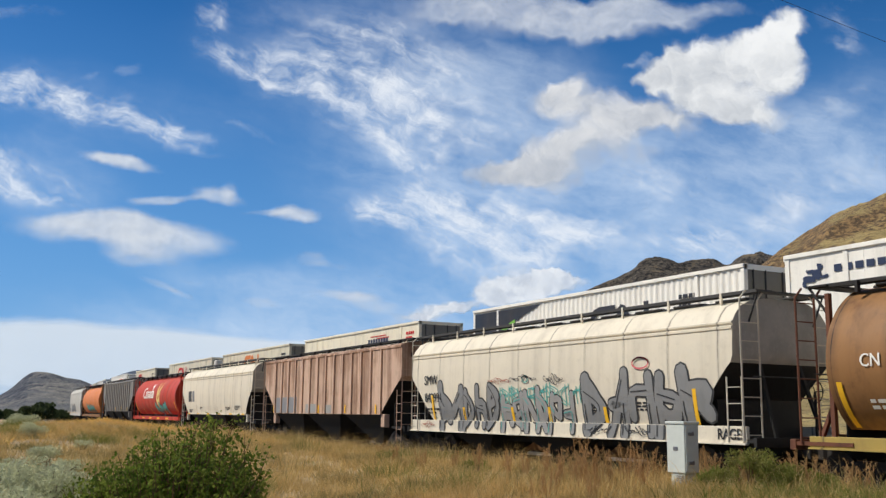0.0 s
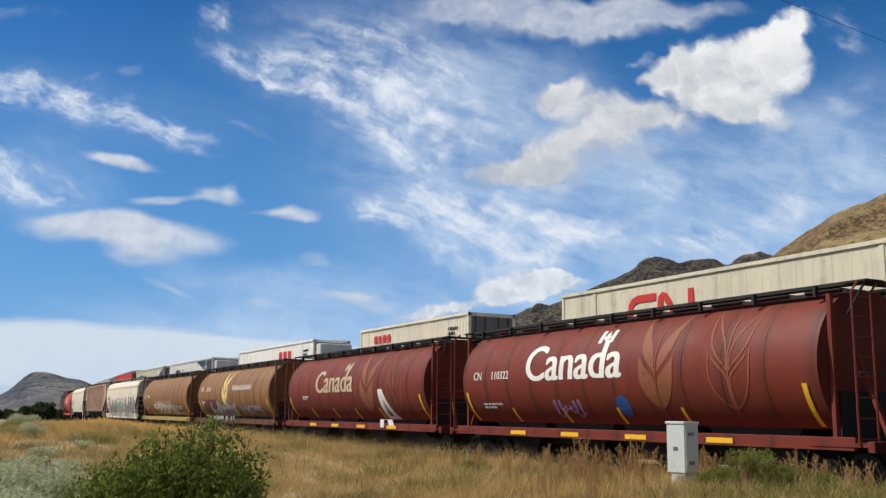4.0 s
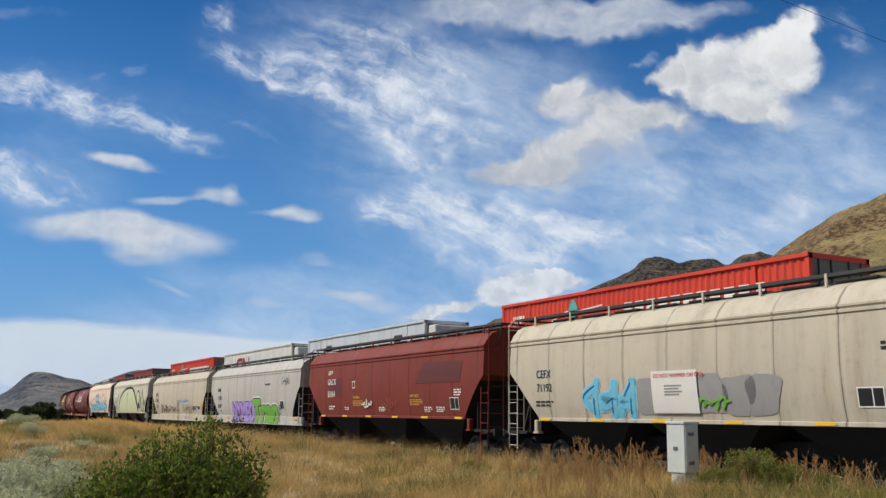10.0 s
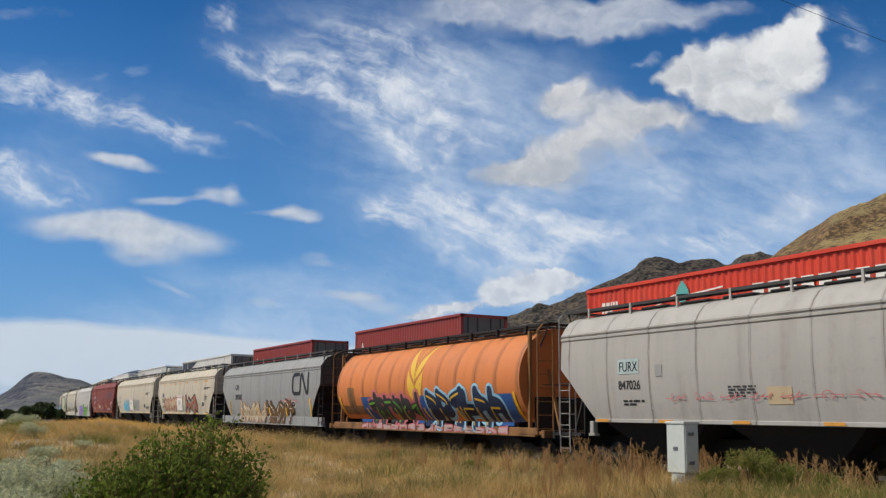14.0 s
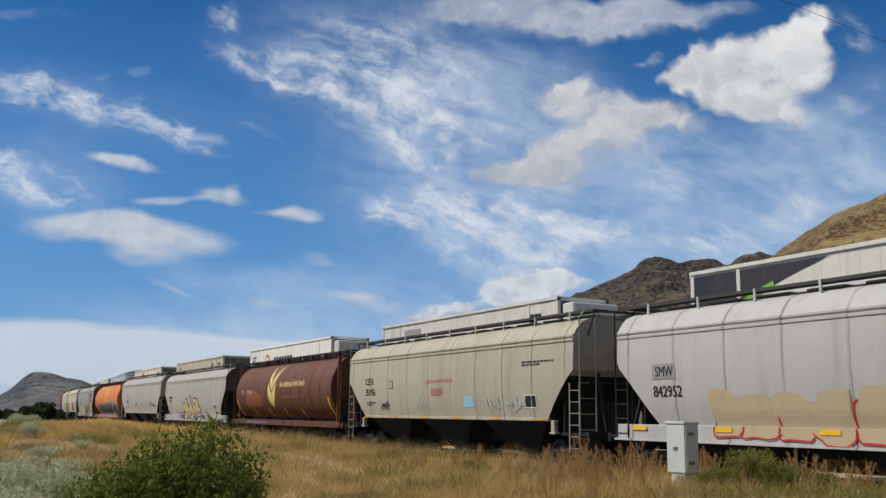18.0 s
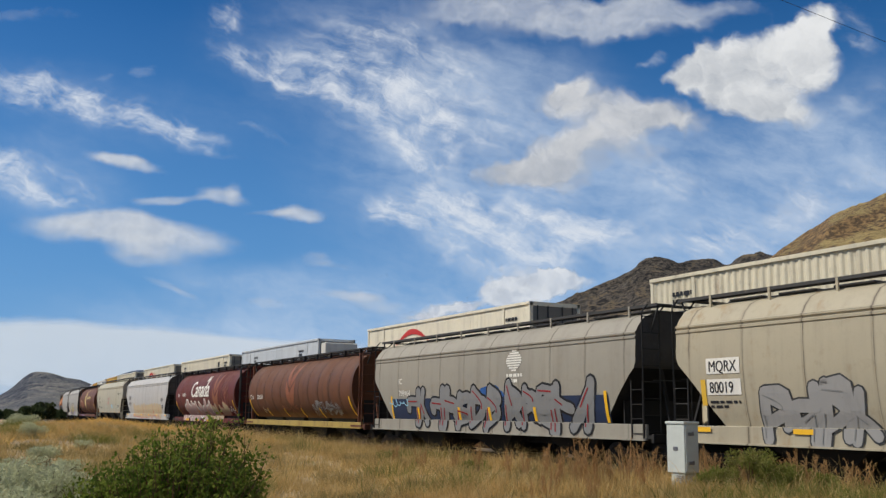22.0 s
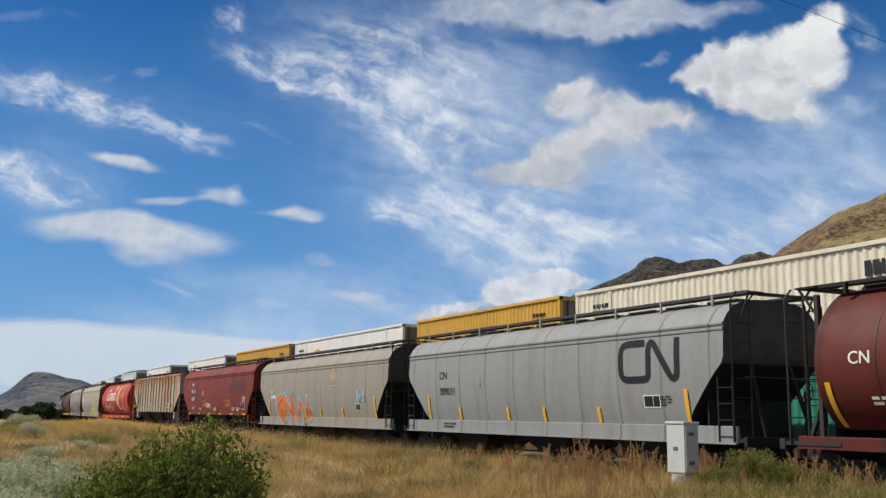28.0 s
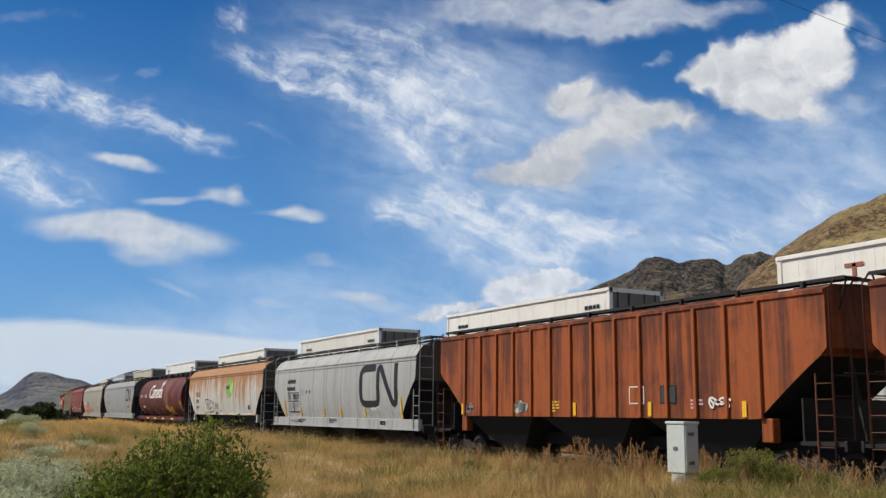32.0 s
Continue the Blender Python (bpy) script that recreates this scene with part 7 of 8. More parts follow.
def leafy_bush():
    """Arching shoots from one root, each with leaves along its outer part."""
    rnd = random.Random(9)
    thing = new("green_bush")
    crown, wood = bmesh.new(), bmesh.new()
    for k in range(560):
        a = rnd.uniform(-1.0, 1.0)
        crest = float(np.interp(a, (-1.0, -0.78, -0.35, -0.1, 0.1, 0.5, 0.68, 0.8, 0.92, 1.0), (1.02, 1.22, 1.42, 1.60, 1.62, 1.69, 1.68, 1.54, 1.36, 1.05)))
        deep = rnd.uniform(-1, 1)
        top = crest * (1 - 0.22 * deep * deep) * (1.06 - 0.50 * rnd.random() ** 1.3)
        tip = Vector((a * 0.90 + rnd.gauss(0, 0.03), deep * 0.62, max(0.4, top)))
        root = Vector((a * 0.12, deep * 0.10, 0.0))
        knee = root.lerp(tip, 0.55) + Vector((a * 0.10, deep * 0.08, 0.10))
        way = tip - knee
        bow = Vector((rnd.gauss(0, 0.05), rnd.gauss(0, 0.05), rnd.gauss(-0.01, 0.03)))
        tube(wood, [root, knee, knee + way * 0.6 + bow, tip + bow * 0.5], [0.014, 0.009, 0.005, 0.002], 4)
        leaves = rnd.randint(28, 44)
        for q in range(leaves):
            t = (q + rnd.random()) / leaves
            c = knee + way * (0.1 + 0.92 * t) + bow * math.sin(3.1 * t)
            d = (way.normalized() * 0.5 + Vector((rnd.gauss(0, 0.8), rnd.gauss(0, 0.8), rnd.gauss(0.2, 0.6)))).normalized()
            c = c + Vector((rnd.gauss(0, 0.035), rnd.gauss(0, 0.035), rnd.gauss(0, 0.03)))
            long = rnd.uniform(0.032, 0.058)
            side = (Matrix.Rotation(rnd.uniform(0, 6.28), 3, d) @ d.orthogonal().normalized()) * long * 0.30
            fold = d.cross(side).normalized() * long * 0.10
            vs = [crown.verts.new(v) for v in (c, c + d * long * 0.45 + side + fold, c + d * long, c + d * long * 0.45 - side + fold)]
            crown.faces.new((vs[0], vs[1], vs[2]))
            crown.faces.new((vs[0], vs[2], vs[3]))
    tagged(part("branchwork", wood, TWIG, thing), kind="stuff")
    part("foliage", crown, LEAF, thing)
    return tagged(thing, "leafy green bush standing in the dry grass", "bush")


bush = leafy_bush()
x, y = plan(9.2, -2.50)
bush.matrix_basis = pose(x, y, ground_z(x, y) - 0.02, 0, 0, math.degrees(HEAD))

for k, (d, u, w, h) in enumerate(((14.5, -0.45, 1.1, 0.95), (15.4, -0.405, 1.0, 0.9), (13.0, -0.425, 0.9, 0.7), (17.6, -0.43, 1.1, 0.9), (13.6, -0.385, 0.8, 0.62), (16.0, -0.375, 0.8, 0.62), (12.8, -0.36, 0.6, 0.5), (18.6, -0.395, 0.9, 0.7),
                                 (26.0, -0.395, 0.7, 0.5), (33.0, -0.41, 0.7, 0.5), (24.0, -0.375, 0.5, 0.35), (40.0, -0.425, 0.9, 0.6), (30.0, -0.36, 0.45, 0.3), (16.5, -0.15, 0.35, 0.3), (18.0, -0.45, 0.9, 0.6))):
    rnd = random.Random(70 + k)
    clumps = [(rnd.uniform(-0.6, 0.6) * w, rnd.uniform(-0.5, 0.5) * w, h * rnd.uniform(0.3, 0.72), w * 0.34, w * 0.34, h * 0.3) for _ in range(9)]
    s = shrub("sagebrush", "silvery grey-green sagebrush shrub", "shrub", 80 + k, clumps, 0.04, SAGE, 0.060, 9000, True, 0.22)
    tagged(s, group="sagebrush shrubs")
    x, y = plan(d, u * d)
    s.matrix_basis = pose(x, y, ground_z(x, y))

for k, (d, u, w, h) in enumerate(((17.2, 0.275, 0.5, 0.62), (17.0, 0.305, 0.6, 0.75), (16.6, 0.335, 0.55, 0.7), (17.4, 0.36, 0.5, 0.6), (16.4, 0.385, 0.4, 0.5), (23.0, 0.035, 0.6, 0.34), (26.5, -0.05, 0.7, 0.36))):
    rnd = random.Random(170 + k)
    clumps = [(rnd.uniform(-0.6, 0.6) * w, rnd.uniform(-0.5, 0.5) * w, h * rnd.uniform(0.25, 0.8), w * 0.3, w * 0.3, h * 0.24) for _ in range(9)]
    s = shrub("green_weed", "bushy green weed among the dry grass", "weed", 190 + k, clumps, 0.04, GREEN_BLADE, 0.045, 12000, True, 0.3)
    tagged(s, group="green weeds in the grass")
    x, y = plan(d, u * d)
    s.matrix_basis = pose(x, y, ground_z(x, y) - 0.03)

# ---- dark trees far behind the mound ----
PINE = blade_material("dark distant foliage", lin(70, 82, 54), lin(58, 70, 46), lin(80, 90, 60), lin(50, 62, 40))
for k, (u, h) in enumerate(((-0.465, 3.4), (-0.450, 3.0), (-0.438, 2.8), (-0.424, 3.2), (-0.412, 4.0), (-0.404, 4.6), (-0.397, 4.4), (-0.390, 3.8), (-0.382, 2.6), (-0.43, 2.4), (-0.376, 2.0))):
    rnd = random.Random(120 + k)
    h *= 0.66
    tree = new("tree")
    wood, crown = bmesh.new(), bmesh.new()
    tube(wood, [(0, 0, -0.3), (0.1, 0, h * 0.4), (0, 0.1, h * 0.8)], [0.18, 0.12, 0.04], 6)
    for _ in range(5):
        a, l = rnd.uniform(0, 6.28), rnd.uniform(0.25, 0.45) * h
        tube(wood, [(0.05, 0, h * 0.35), (math.cos(a) * l, math.sin(a) * l, h * rnd.uniform(0.5, 0.8))], [0.08, 0.02], 4)
    for _ in range(13):
        a, l = rnd.uniform(0, 6.28), rnd.uniform(0, 0.5) * h
        leaf_cloud(crown, (math.cos(a) * l, math.sin(a) * l, h * rnd.uniform(0.3, 0.85)), (0.26 * h, 0.26 * h, 0.16 * h), 90, 0.42, rnd, 0.5)
    part("trunk", wood, TWIG, tree)
    part("crown", crown, PINE, tree)
    tagged(tree, "dark green bushy tree in the distance", "tree", "trees behind the mound")
    d = 150 + 8 * (k % 4)
    x, y = plan(d, u * d)
    tree.matrix_basis = pose(x, y, ground_z(x, y))

# ---- the utility cabinet ----
CAB = plain("pale grey-green cabinet paint", lin(198, 204, 196), 0.5, 0.0, 0.12, 5)
CAB_DARK = plain("cabinet latch steel", (0.25, 0.25, 0.26, 1), 0.45, 0.6)
cabinet = tagged(new("utility_cabinet"), "pale grey steel utility cabinet on a narrow pedestal in the grass", "cabinet")
bm = bmesh.new()
quad_box(bm, -0.48, 0.0, 0.0, 0.335, 0.62, 1.50, 0.008)
part("body", bm, CAB, cabinet)
bm = bmesh.new()
quad_box(bm, -0.50, 0.02, -0.02, 0.355, 1.495, 1.545, 0.010)
part("lid", bm, CAB, cabinet)
bm = bmesh.new()
quad_box(bm, 0.003, 0.018, 0.02, 0.315, 0.65, 1.47, 0.004)
part("door", bm, CAB, cabinet)
for z in (0.80, 1.32):
    bm = bmesh.new()
    quad_box(bm, 0.020, 0.045, 0.07, 0.20, z - 0.03, z + 0.03, 0.006)
    tube(bm, [(0.045, 0.10, z), (0.045, 0.18, z + 0.04)], 0.010, 6)
    part("latch", bm, CAB_DARK, cabinet)
bm = bmesh.new()
quad_box(bm, -0.30, -0.18, -0.012, 0.0, 1.02, 1.09, 0.004)
part("lock_plate", bm, CAB_DARK, cabinet)
bm = bmesh.new()
quad_box(bm, -0.41, -0.05, 0.03, 0.30, -0.1, 0.62, 0.006)
part("pedestal", bm, CAB, cabinet)
for k in range(4):
    bm = bmesh.new()
    quad_box(bm, -0.26, -0.14, 0.016, 0.031, 0.44 + k * 0.04, 0.455 + k * 0.04)
    part("vent_slot", bm, CAB_DARK, cabinet)
bm = bmesh.new()
quad_box(bm, -0.12, -0.08, 0.014, 0.031, 0.46, 0.58, 0.004)
part("hasp", bm, CAB_DARK, cabinet)
cx, cy = plan(18.0, 4.42)
cabinet.matrix_basis = pose(cx, cy, 0.0)

# ---- overhead wire between two poles, and a far pole ----
def utility_pole(label, d, a, high, turn):
    pole = tagged(new("utility_pole"), label, "pole", "utility poles")
    bm = bmesh.new()
    tube(bm, [(0, 0, -1.2), (0, 0, high)], [0.15, 0.10], 10)
    part("post", bm, TWIG, pole)
    bm = bmesh.new()
    quad_box(bm, -1.1, 1.1, -0.06, 0.06, high - 0.8, high - 0.6, 0.01)
    part("crossarm", bm, TWIG, pole)
    for dx in (-0.95, 0.95):
        bm = bmesh.new()
        tube(bm, [(dx, 0, high - 0.6), (dx, 0, high - 0.42)], [0.03, 0.05], 8)
        part("insulator", bm, CAB_DARK, pole)
    x, y = plan(d, a)
    pole.matrix_basis = pose(x, y, 0, 0, 0, turn)


utility_pole("weathered wooden utility pole below the hill", 78, 0.247 * 78, 10, 0)
utility_pole("wooden utility pole beside the tracks", 24.0, 17.0, 8.2, 60)
utility_pole("wooden utility pole in the dry grass", -10.0, -30.0, 9.2, 60)
cable = bmesh.new()
pts = []
for k in range(25):
    t = k / 24
    d, a = -10 + 34 * t, -30 + 47 * t
    x, y = plan(d, a)
    pts.append((x, y, EYE.z + 0.624 * d - 0.447 * a - 0.9 * t * (1 - t)))
tube(cable, pts, 0.004, 5)
tagged(part("overhead_wire", cable, STEEL_DARK), "thin black overhead power line", "wire")

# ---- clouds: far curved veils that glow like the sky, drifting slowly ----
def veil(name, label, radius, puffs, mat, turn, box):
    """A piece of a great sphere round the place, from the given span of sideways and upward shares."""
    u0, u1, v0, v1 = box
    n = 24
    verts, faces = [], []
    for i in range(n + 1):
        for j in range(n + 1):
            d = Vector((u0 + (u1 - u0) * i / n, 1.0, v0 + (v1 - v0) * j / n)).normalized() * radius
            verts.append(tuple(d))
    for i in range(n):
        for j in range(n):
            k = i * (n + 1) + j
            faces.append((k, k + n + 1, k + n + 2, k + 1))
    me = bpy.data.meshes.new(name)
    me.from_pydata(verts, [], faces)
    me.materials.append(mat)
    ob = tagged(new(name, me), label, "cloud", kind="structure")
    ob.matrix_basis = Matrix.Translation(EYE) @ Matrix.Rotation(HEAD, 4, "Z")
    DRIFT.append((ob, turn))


def cloud_material(name, puffs, grain, shares, edge, thick, bright, dull, tone, warp, shift, wispy=False):
    """Soft patches (place, size, slant, strength) broken up by noise, which thins them out where they are wispy. grain: stretch along and across the fibres and their slant;
    shares: of the patches, the fibres, the fine billows and what is taken off; tone: level, rise, shaded side and mottling."""
    n = Nodes(name)
    c = n.add("ShaderNodeTexCoord")
    sep = n.add("ShaderNodeSeparateXYZ")
    n.link(c.outputs["Object"], sep.inputs[0])
    flat = n.add("ShaderNodeCombineXYZ")
    n.link(n.math("DIVIDE", sep.outputs["X"], sep.outputs["Y"]), flat.inputs[0])
    up = n.math("DIVIDE", sep.outputs["Z"], sep.outputs["Y"])
    n.link(up, flat.inputs[1])

    def vec(op, a, b):
        v = n.add("ShaderNodeVectorMath")
        v.operation = op
        for i, w in enumerate((a, b)):
            if isinstance(w, tuple):
                v.inputs[i].default_value = w
            else:
                n.link(w, v.inputs[i])
        return v.outputs[0]

    def pushed(where, scale, far, detail):
        bend = n.add("ShaderNodeTexNoise", Scale=scale, Detail=detail, Roughness=0.6)
        n.link(where, bend.inputs["Vector"])
        return vec("ADD", where, vec("MULTIPLY", vec("SUBTRACT", bend.outputs["Color"], (0.5, 0.5, 0.5)), (far, far, 0.0)))

    def fibres(where):
        turned = n.add("ShaderNodeMapping", Rotation=(0, 0, radians(-grain[2])))
        n.link(where, turned.inputs["Vector"])
        drawn = n.add("ShaderNodeMapping", Scale=(grain[0], grain[1], 1))
        n.link(turned.outputs["Vector"], drawn.inputs["Vector"])
        return n.noise(drawn.outputs["Vector"], 1.0, 10, 0.64)

    moved = pushed(pushed(flat.outputs[0], warp[0], warp[1], 4.0), warp[0] * 4, warp[1] * 0.30, 3.0)
    total = None
    for u, v, ru, rv, slant, power in puffs:
        m = n.add("ShaderNodeMapping", Location=(u, v, 0), Rotation=(0, 0, radians(slant)), Scale=(ru * (1.4 if wispy else 1.12), rv * (1.6 if wispy else 1.12), 1))
        m.vector_type = "TEXTURE"
        n.link(moved, m.inputs["Vector"])
        g = n.add("ShaderNodeTexGradient")
        g.gradient_type = "SPHERICAL"
        n.link(m.outputs["Vector"], g.inputs["Vector"])
        one = n.math("MULTIPLY", n.ramp(g.outputs["Fac"], 0.0, 0.8), power)
        total = one if total is None else n.math("ADD", total, one)
    thread = fibres(moved)
    billow = n.noise(moved, warp[2], 8, 0.62)
    broken = n.math("ADD", n.math("MULTIPLY", n.math("SUBTRACT", thread, 0.5), shares[1]), n.math("MULTIPLY", n.math("SUBTRACT", billow, 0.5), shares[2]))
    if wispy:
        body = n.math("SUBTRACT", n.math("MULTIPLY", n.math("MINIMUM", total, 1.25), n.math("ADD", broken, shares[0])), shares[3])
    else:
        body = n.math("SUBTRACT", n.math("ADD", n.math("MULTIPLY", n.math("MINIMUM", total, 1.25), shares[0]), broken), shares[3])
    alpha = n.math("MULTIPLY", n.ramp(body, 0.0, edge), thick)
    # the side turned to the sun is the brighter one
    beyond = n.noise(vec("ADD", moved, (shift[0], shift[1], 0.0)), warp[2], 5, 0.55)
    near = n.noise(moved, warp[2], 5, 0.55)
    lit = n.math("MULTIPLY", n.math("SUBTRACT", near, beyond), tone[2])
    mottle = n.math("MULTIPLY", n.math("SUBTRACT", n.noise(moved, warp[2] * 0.4, 4, 0.6), 0.5), tone[3])
    rise = n.math("MULTIPLY", n.math("SUBTRACT", up, tone[0]), tone[1])
    level = n.math("ADD", n.math("ADD", n.math("ADD", lit, mottle), rise), tone[4])
    col = n.mix(n.ramp(level, -0.35, 1.30), dull, bright)
    glow = n.add("ShaderNodeEmission")
    n.link(col, glow.inputs["Color"])
    clear = n.add("ShaderNodeBsdfTransparent")
    mix = n.add("ShaderNodeMixShader")
    n.link(alpha, mix.inputs[0])
    n.link(clear.outputs[0], mix.inputs[1])
    n.link(glow.outputs[0], mix.inputs[2])
    n.link(mix.outputs[0], n.out.inputs["Surface"])
    return n.mat


DRIFT = []
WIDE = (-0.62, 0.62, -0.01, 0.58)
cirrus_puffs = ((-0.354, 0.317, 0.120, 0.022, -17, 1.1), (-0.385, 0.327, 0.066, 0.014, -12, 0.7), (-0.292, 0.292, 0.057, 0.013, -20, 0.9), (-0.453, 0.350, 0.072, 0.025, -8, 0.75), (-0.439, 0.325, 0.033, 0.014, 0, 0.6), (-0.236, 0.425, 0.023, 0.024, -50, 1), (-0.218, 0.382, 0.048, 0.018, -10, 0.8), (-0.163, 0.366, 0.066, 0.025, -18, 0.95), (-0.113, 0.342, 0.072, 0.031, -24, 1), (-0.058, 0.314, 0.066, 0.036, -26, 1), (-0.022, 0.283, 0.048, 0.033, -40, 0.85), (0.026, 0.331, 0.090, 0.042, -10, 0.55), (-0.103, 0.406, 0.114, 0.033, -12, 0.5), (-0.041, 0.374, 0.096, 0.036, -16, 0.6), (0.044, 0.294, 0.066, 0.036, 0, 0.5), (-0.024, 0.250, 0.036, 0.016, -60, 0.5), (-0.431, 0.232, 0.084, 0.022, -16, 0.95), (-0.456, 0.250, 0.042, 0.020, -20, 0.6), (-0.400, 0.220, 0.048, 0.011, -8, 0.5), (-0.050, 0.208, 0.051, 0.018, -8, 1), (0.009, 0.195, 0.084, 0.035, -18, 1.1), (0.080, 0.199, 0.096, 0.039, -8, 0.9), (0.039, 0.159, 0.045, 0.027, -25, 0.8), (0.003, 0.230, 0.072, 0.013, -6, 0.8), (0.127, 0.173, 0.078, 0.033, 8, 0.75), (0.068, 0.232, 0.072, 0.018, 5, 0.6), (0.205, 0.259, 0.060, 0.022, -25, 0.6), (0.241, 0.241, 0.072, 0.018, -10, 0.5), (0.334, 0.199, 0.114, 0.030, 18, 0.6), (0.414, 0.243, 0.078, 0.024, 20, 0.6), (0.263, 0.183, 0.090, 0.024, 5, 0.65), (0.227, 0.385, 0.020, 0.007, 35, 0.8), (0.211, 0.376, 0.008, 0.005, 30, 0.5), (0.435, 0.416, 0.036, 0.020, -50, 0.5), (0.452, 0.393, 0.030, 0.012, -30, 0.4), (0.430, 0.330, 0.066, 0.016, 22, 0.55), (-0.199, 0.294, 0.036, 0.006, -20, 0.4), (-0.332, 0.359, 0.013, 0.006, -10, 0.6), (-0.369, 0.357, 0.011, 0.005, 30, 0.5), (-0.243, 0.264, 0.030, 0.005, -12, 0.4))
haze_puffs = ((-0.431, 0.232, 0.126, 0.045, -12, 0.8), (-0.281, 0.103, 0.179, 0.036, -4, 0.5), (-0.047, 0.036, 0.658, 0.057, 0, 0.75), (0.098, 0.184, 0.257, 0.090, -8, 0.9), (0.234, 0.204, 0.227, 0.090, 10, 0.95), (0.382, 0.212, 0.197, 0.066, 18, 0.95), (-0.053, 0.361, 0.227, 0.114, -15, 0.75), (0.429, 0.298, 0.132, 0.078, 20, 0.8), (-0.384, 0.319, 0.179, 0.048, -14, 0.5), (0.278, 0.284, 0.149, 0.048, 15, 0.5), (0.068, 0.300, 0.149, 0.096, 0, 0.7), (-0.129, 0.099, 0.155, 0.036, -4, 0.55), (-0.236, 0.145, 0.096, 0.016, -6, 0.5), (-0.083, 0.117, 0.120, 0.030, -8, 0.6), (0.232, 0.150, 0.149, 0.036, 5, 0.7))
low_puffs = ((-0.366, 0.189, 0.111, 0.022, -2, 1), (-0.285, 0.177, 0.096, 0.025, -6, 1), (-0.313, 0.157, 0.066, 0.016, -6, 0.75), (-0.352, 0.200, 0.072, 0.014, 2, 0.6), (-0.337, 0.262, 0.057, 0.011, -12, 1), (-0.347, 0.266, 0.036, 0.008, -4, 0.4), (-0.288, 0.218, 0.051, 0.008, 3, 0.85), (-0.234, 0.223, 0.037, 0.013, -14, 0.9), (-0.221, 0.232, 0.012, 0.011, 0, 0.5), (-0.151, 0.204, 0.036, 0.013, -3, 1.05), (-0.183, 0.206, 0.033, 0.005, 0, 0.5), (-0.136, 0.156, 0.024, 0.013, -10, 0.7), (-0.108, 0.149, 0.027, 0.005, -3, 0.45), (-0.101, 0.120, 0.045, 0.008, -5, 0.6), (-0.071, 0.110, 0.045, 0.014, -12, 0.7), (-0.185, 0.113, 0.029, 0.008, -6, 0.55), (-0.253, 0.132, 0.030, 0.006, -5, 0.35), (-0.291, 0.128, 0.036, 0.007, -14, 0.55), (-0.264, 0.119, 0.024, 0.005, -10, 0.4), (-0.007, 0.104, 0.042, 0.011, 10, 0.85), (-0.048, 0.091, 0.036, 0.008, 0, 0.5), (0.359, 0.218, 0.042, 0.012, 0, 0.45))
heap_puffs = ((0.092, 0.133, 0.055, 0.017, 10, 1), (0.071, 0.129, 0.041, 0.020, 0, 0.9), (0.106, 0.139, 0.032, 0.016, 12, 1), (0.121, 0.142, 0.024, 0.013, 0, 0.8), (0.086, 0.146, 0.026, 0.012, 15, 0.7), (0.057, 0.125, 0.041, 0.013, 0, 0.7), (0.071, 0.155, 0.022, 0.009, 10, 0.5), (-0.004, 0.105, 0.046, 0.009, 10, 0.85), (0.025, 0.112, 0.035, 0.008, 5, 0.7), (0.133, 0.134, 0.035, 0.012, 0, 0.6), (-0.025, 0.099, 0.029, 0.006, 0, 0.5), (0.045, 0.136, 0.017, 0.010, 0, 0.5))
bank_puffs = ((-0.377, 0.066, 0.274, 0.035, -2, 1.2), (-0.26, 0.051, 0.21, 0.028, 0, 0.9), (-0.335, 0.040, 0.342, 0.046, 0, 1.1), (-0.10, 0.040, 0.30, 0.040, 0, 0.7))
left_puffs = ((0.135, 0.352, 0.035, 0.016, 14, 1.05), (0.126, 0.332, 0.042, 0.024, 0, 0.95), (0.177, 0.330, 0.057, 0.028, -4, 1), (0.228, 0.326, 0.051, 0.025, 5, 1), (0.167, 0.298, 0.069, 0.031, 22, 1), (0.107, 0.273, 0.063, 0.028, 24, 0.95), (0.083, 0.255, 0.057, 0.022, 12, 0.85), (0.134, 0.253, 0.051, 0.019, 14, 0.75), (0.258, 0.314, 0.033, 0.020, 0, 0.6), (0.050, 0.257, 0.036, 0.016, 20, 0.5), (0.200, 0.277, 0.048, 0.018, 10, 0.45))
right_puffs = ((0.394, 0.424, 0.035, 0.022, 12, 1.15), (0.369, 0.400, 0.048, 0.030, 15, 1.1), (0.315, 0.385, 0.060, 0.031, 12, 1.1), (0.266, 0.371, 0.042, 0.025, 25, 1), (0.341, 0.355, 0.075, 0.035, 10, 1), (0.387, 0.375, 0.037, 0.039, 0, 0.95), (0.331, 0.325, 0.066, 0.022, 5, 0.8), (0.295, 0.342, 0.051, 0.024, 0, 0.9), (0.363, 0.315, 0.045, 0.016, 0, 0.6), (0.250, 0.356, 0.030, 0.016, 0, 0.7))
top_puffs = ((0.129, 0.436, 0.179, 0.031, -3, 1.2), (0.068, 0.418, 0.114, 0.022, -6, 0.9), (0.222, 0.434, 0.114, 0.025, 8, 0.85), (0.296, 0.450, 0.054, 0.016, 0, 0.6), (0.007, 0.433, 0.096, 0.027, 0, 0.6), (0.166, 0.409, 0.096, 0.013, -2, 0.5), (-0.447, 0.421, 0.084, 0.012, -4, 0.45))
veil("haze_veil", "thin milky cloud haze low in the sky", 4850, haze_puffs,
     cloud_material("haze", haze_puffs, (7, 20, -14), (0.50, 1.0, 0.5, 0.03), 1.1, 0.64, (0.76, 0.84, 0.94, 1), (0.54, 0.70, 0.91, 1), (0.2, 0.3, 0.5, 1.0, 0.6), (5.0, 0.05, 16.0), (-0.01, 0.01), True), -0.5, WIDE)
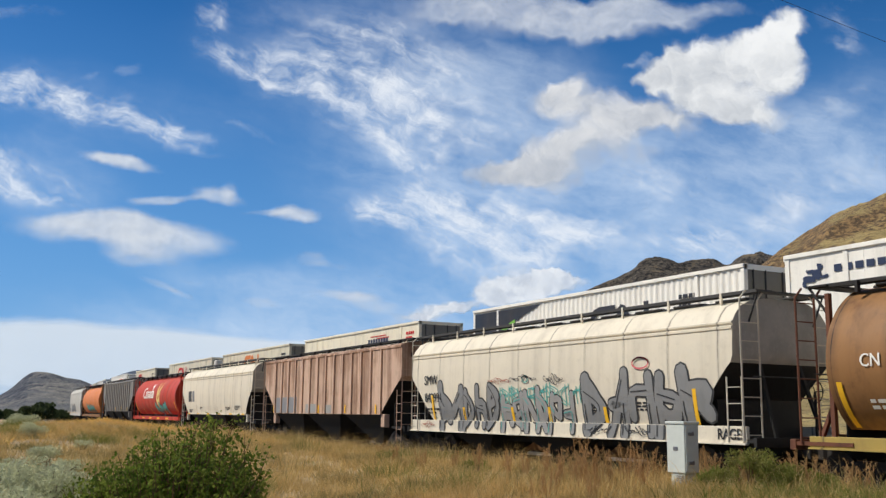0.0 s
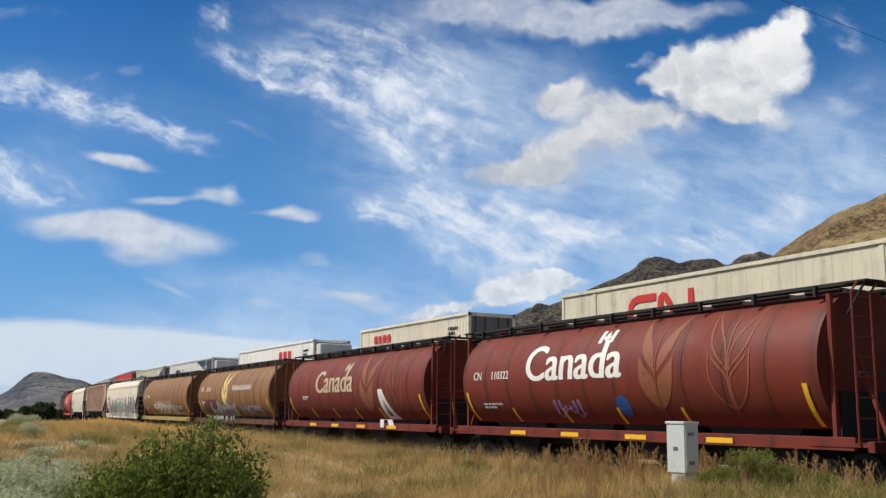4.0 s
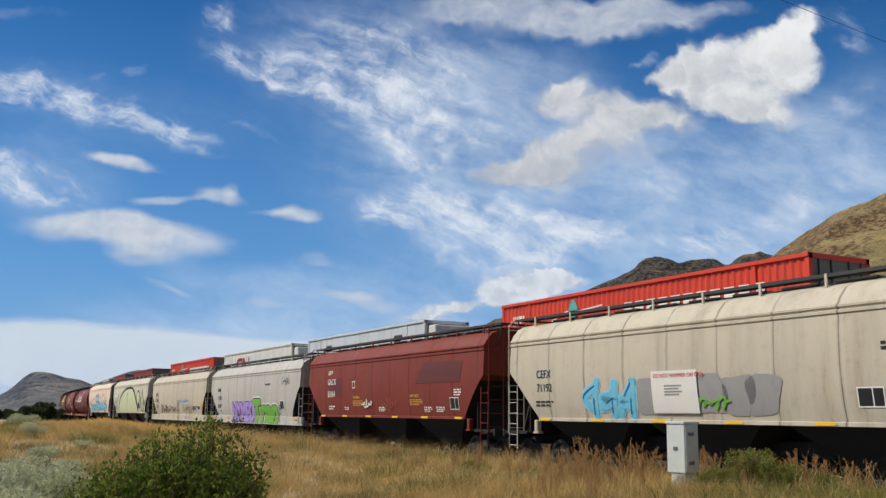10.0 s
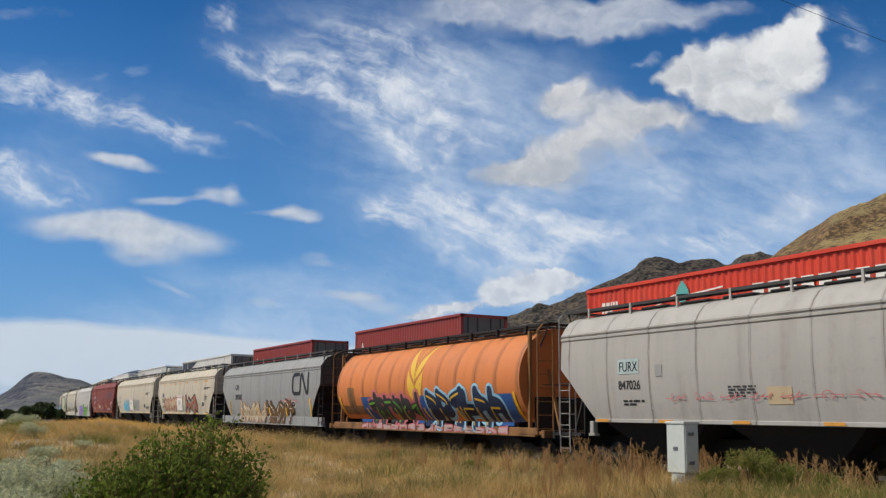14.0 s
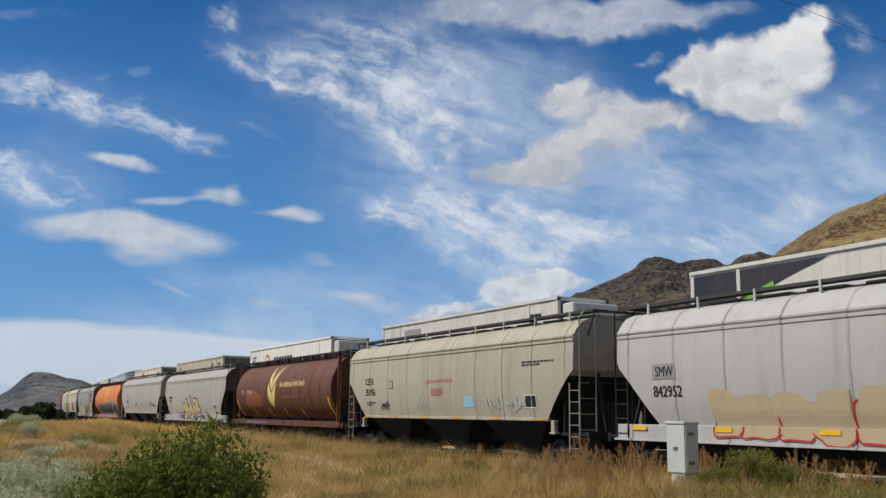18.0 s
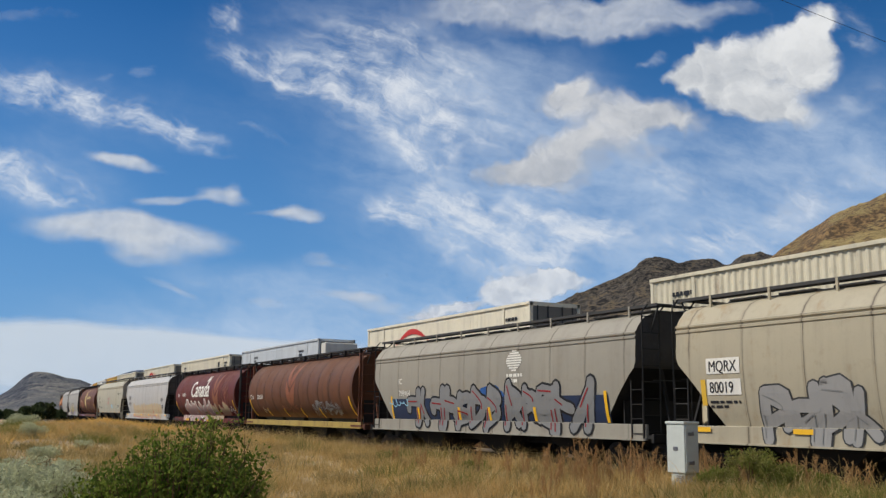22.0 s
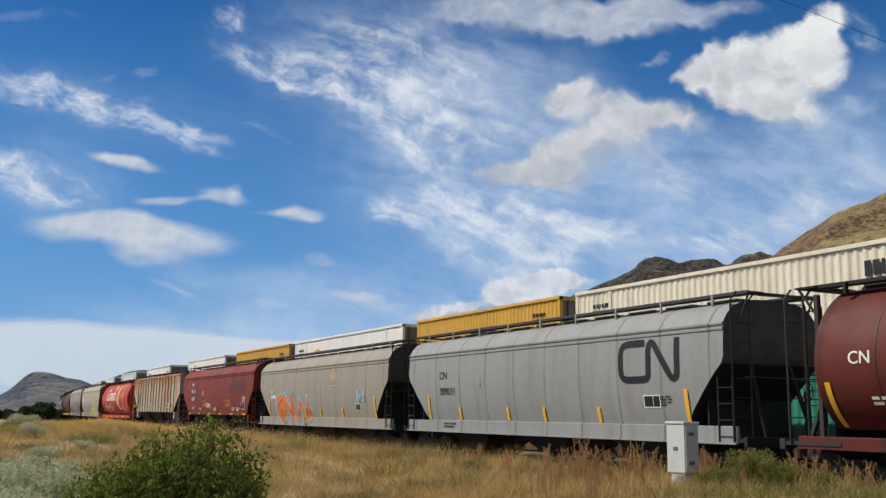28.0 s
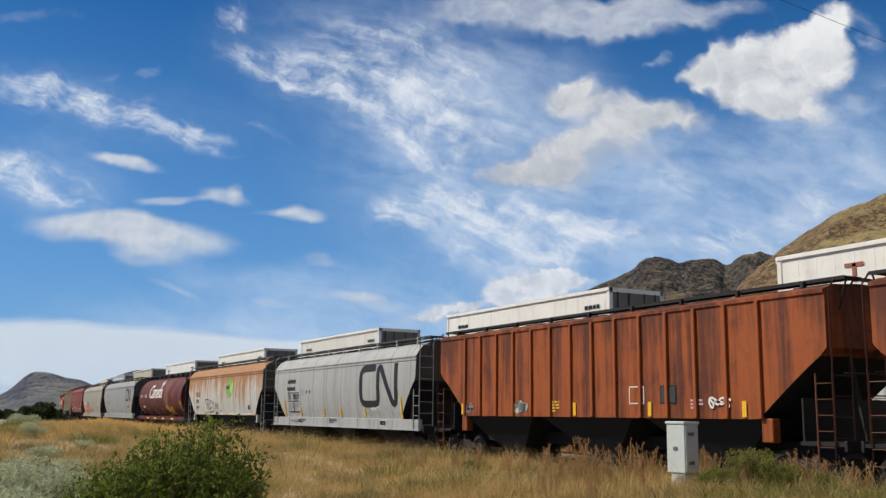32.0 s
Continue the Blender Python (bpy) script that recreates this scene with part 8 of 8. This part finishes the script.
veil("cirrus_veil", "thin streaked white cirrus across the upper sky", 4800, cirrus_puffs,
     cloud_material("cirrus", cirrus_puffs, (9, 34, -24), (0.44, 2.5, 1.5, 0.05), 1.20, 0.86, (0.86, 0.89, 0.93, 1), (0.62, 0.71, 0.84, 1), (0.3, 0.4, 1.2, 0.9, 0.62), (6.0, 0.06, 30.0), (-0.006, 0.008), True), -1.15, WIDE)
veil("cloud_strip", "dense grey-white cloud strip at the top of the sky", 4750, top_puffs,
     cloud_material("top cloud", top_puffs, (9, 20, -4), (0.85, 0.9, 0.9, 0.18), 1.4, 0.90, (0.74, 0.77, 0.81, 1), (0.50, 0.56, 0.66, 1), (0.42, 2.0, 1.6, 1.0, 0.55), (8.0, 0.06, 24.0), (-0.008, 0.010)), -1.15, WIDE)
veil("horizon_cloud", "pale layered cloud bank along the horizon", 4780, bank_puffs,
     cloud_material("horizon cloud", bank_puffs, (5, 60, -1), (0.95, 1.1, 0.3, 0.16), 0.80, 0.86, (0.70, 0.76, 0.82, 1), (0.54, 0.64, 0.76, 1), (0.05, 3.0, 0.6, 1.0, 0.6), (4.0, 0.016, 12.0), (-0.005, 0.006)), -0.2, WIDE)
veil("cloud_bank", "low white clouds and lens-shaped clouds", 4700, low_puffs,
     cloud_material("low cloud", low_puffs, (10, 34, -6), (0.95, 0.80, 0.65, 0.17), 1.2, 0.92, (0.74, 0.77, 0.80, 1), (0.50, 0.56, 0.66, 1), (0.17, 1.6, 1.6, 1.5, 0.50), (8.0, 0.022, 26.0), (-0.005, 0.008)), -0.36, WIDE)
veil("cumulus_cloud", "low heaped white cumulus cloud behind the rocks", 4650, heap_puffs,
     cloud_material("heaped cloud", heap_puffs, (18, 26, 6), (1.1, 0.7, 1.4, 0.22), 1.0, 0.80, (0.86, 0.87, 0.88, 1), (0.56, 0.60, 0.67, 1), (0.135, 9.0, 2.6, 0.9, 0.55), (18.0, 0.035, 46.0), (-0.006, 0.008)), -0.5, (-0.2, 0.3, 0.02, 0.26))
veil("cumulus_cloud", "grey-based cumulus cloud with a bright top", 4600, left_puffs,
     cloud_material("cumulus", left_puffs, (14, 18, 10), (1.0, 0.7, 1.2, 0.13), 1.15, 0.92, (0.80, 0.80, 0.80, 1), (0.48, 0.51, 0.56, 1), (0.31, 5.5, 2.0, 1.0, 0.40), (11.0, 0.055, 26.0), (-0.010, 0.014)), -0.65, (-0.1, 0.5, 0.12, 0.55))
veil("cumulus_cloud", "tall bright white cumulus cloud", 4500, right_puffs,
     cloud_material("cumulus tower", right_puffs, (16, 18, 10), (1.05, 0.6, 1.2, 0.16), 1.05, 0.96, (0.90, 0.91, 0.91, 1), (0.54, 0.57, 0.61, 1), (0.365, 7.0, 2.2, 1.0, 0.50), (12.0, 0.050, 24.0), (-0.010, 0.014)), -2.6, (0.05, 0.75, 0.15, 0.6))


# ---- what moves ----
def motions():
    # how far each kind sits ahead of its even spacing
    ahead = {"barrel": 0.85, "silled": 1.0, "slung": 1.15, "ribbed": 0.65}
    times = [0.5 * k for k in range(65)]
    for (kind, paint, trim, label, s), car in zip(CARS, TRAIN):
        walk(car, [(t, on_track(NEAR, s + ahead[kind] + 17.2185 * t + 0.00583 * t * t)) for t in times])
    for mid, upper, lower, well in STACKED:
        rows = [(t, on_track(FAR, mid - 16.667 * t - 0.01247 * t * t)) for t in times]
        walk(well, rows)
        walk(upper, [(t, m @ pose(0, 0, 3.26)) for t, m in rows])
        walk(lower, [(t, m @ pose(0, 0, 0.35)) for t, m in rows])
    for ob, turn in DRIFT:
        walk(ob, [(t, Matrix.Translation(EYE) @ Matrix.Rotation(HEAD + radians(turn) * (t / 32.0 - 0.5), 4, "Z")) for t in (0.0, 8.0, 16.0, 24.0, 32.0)])


motions()
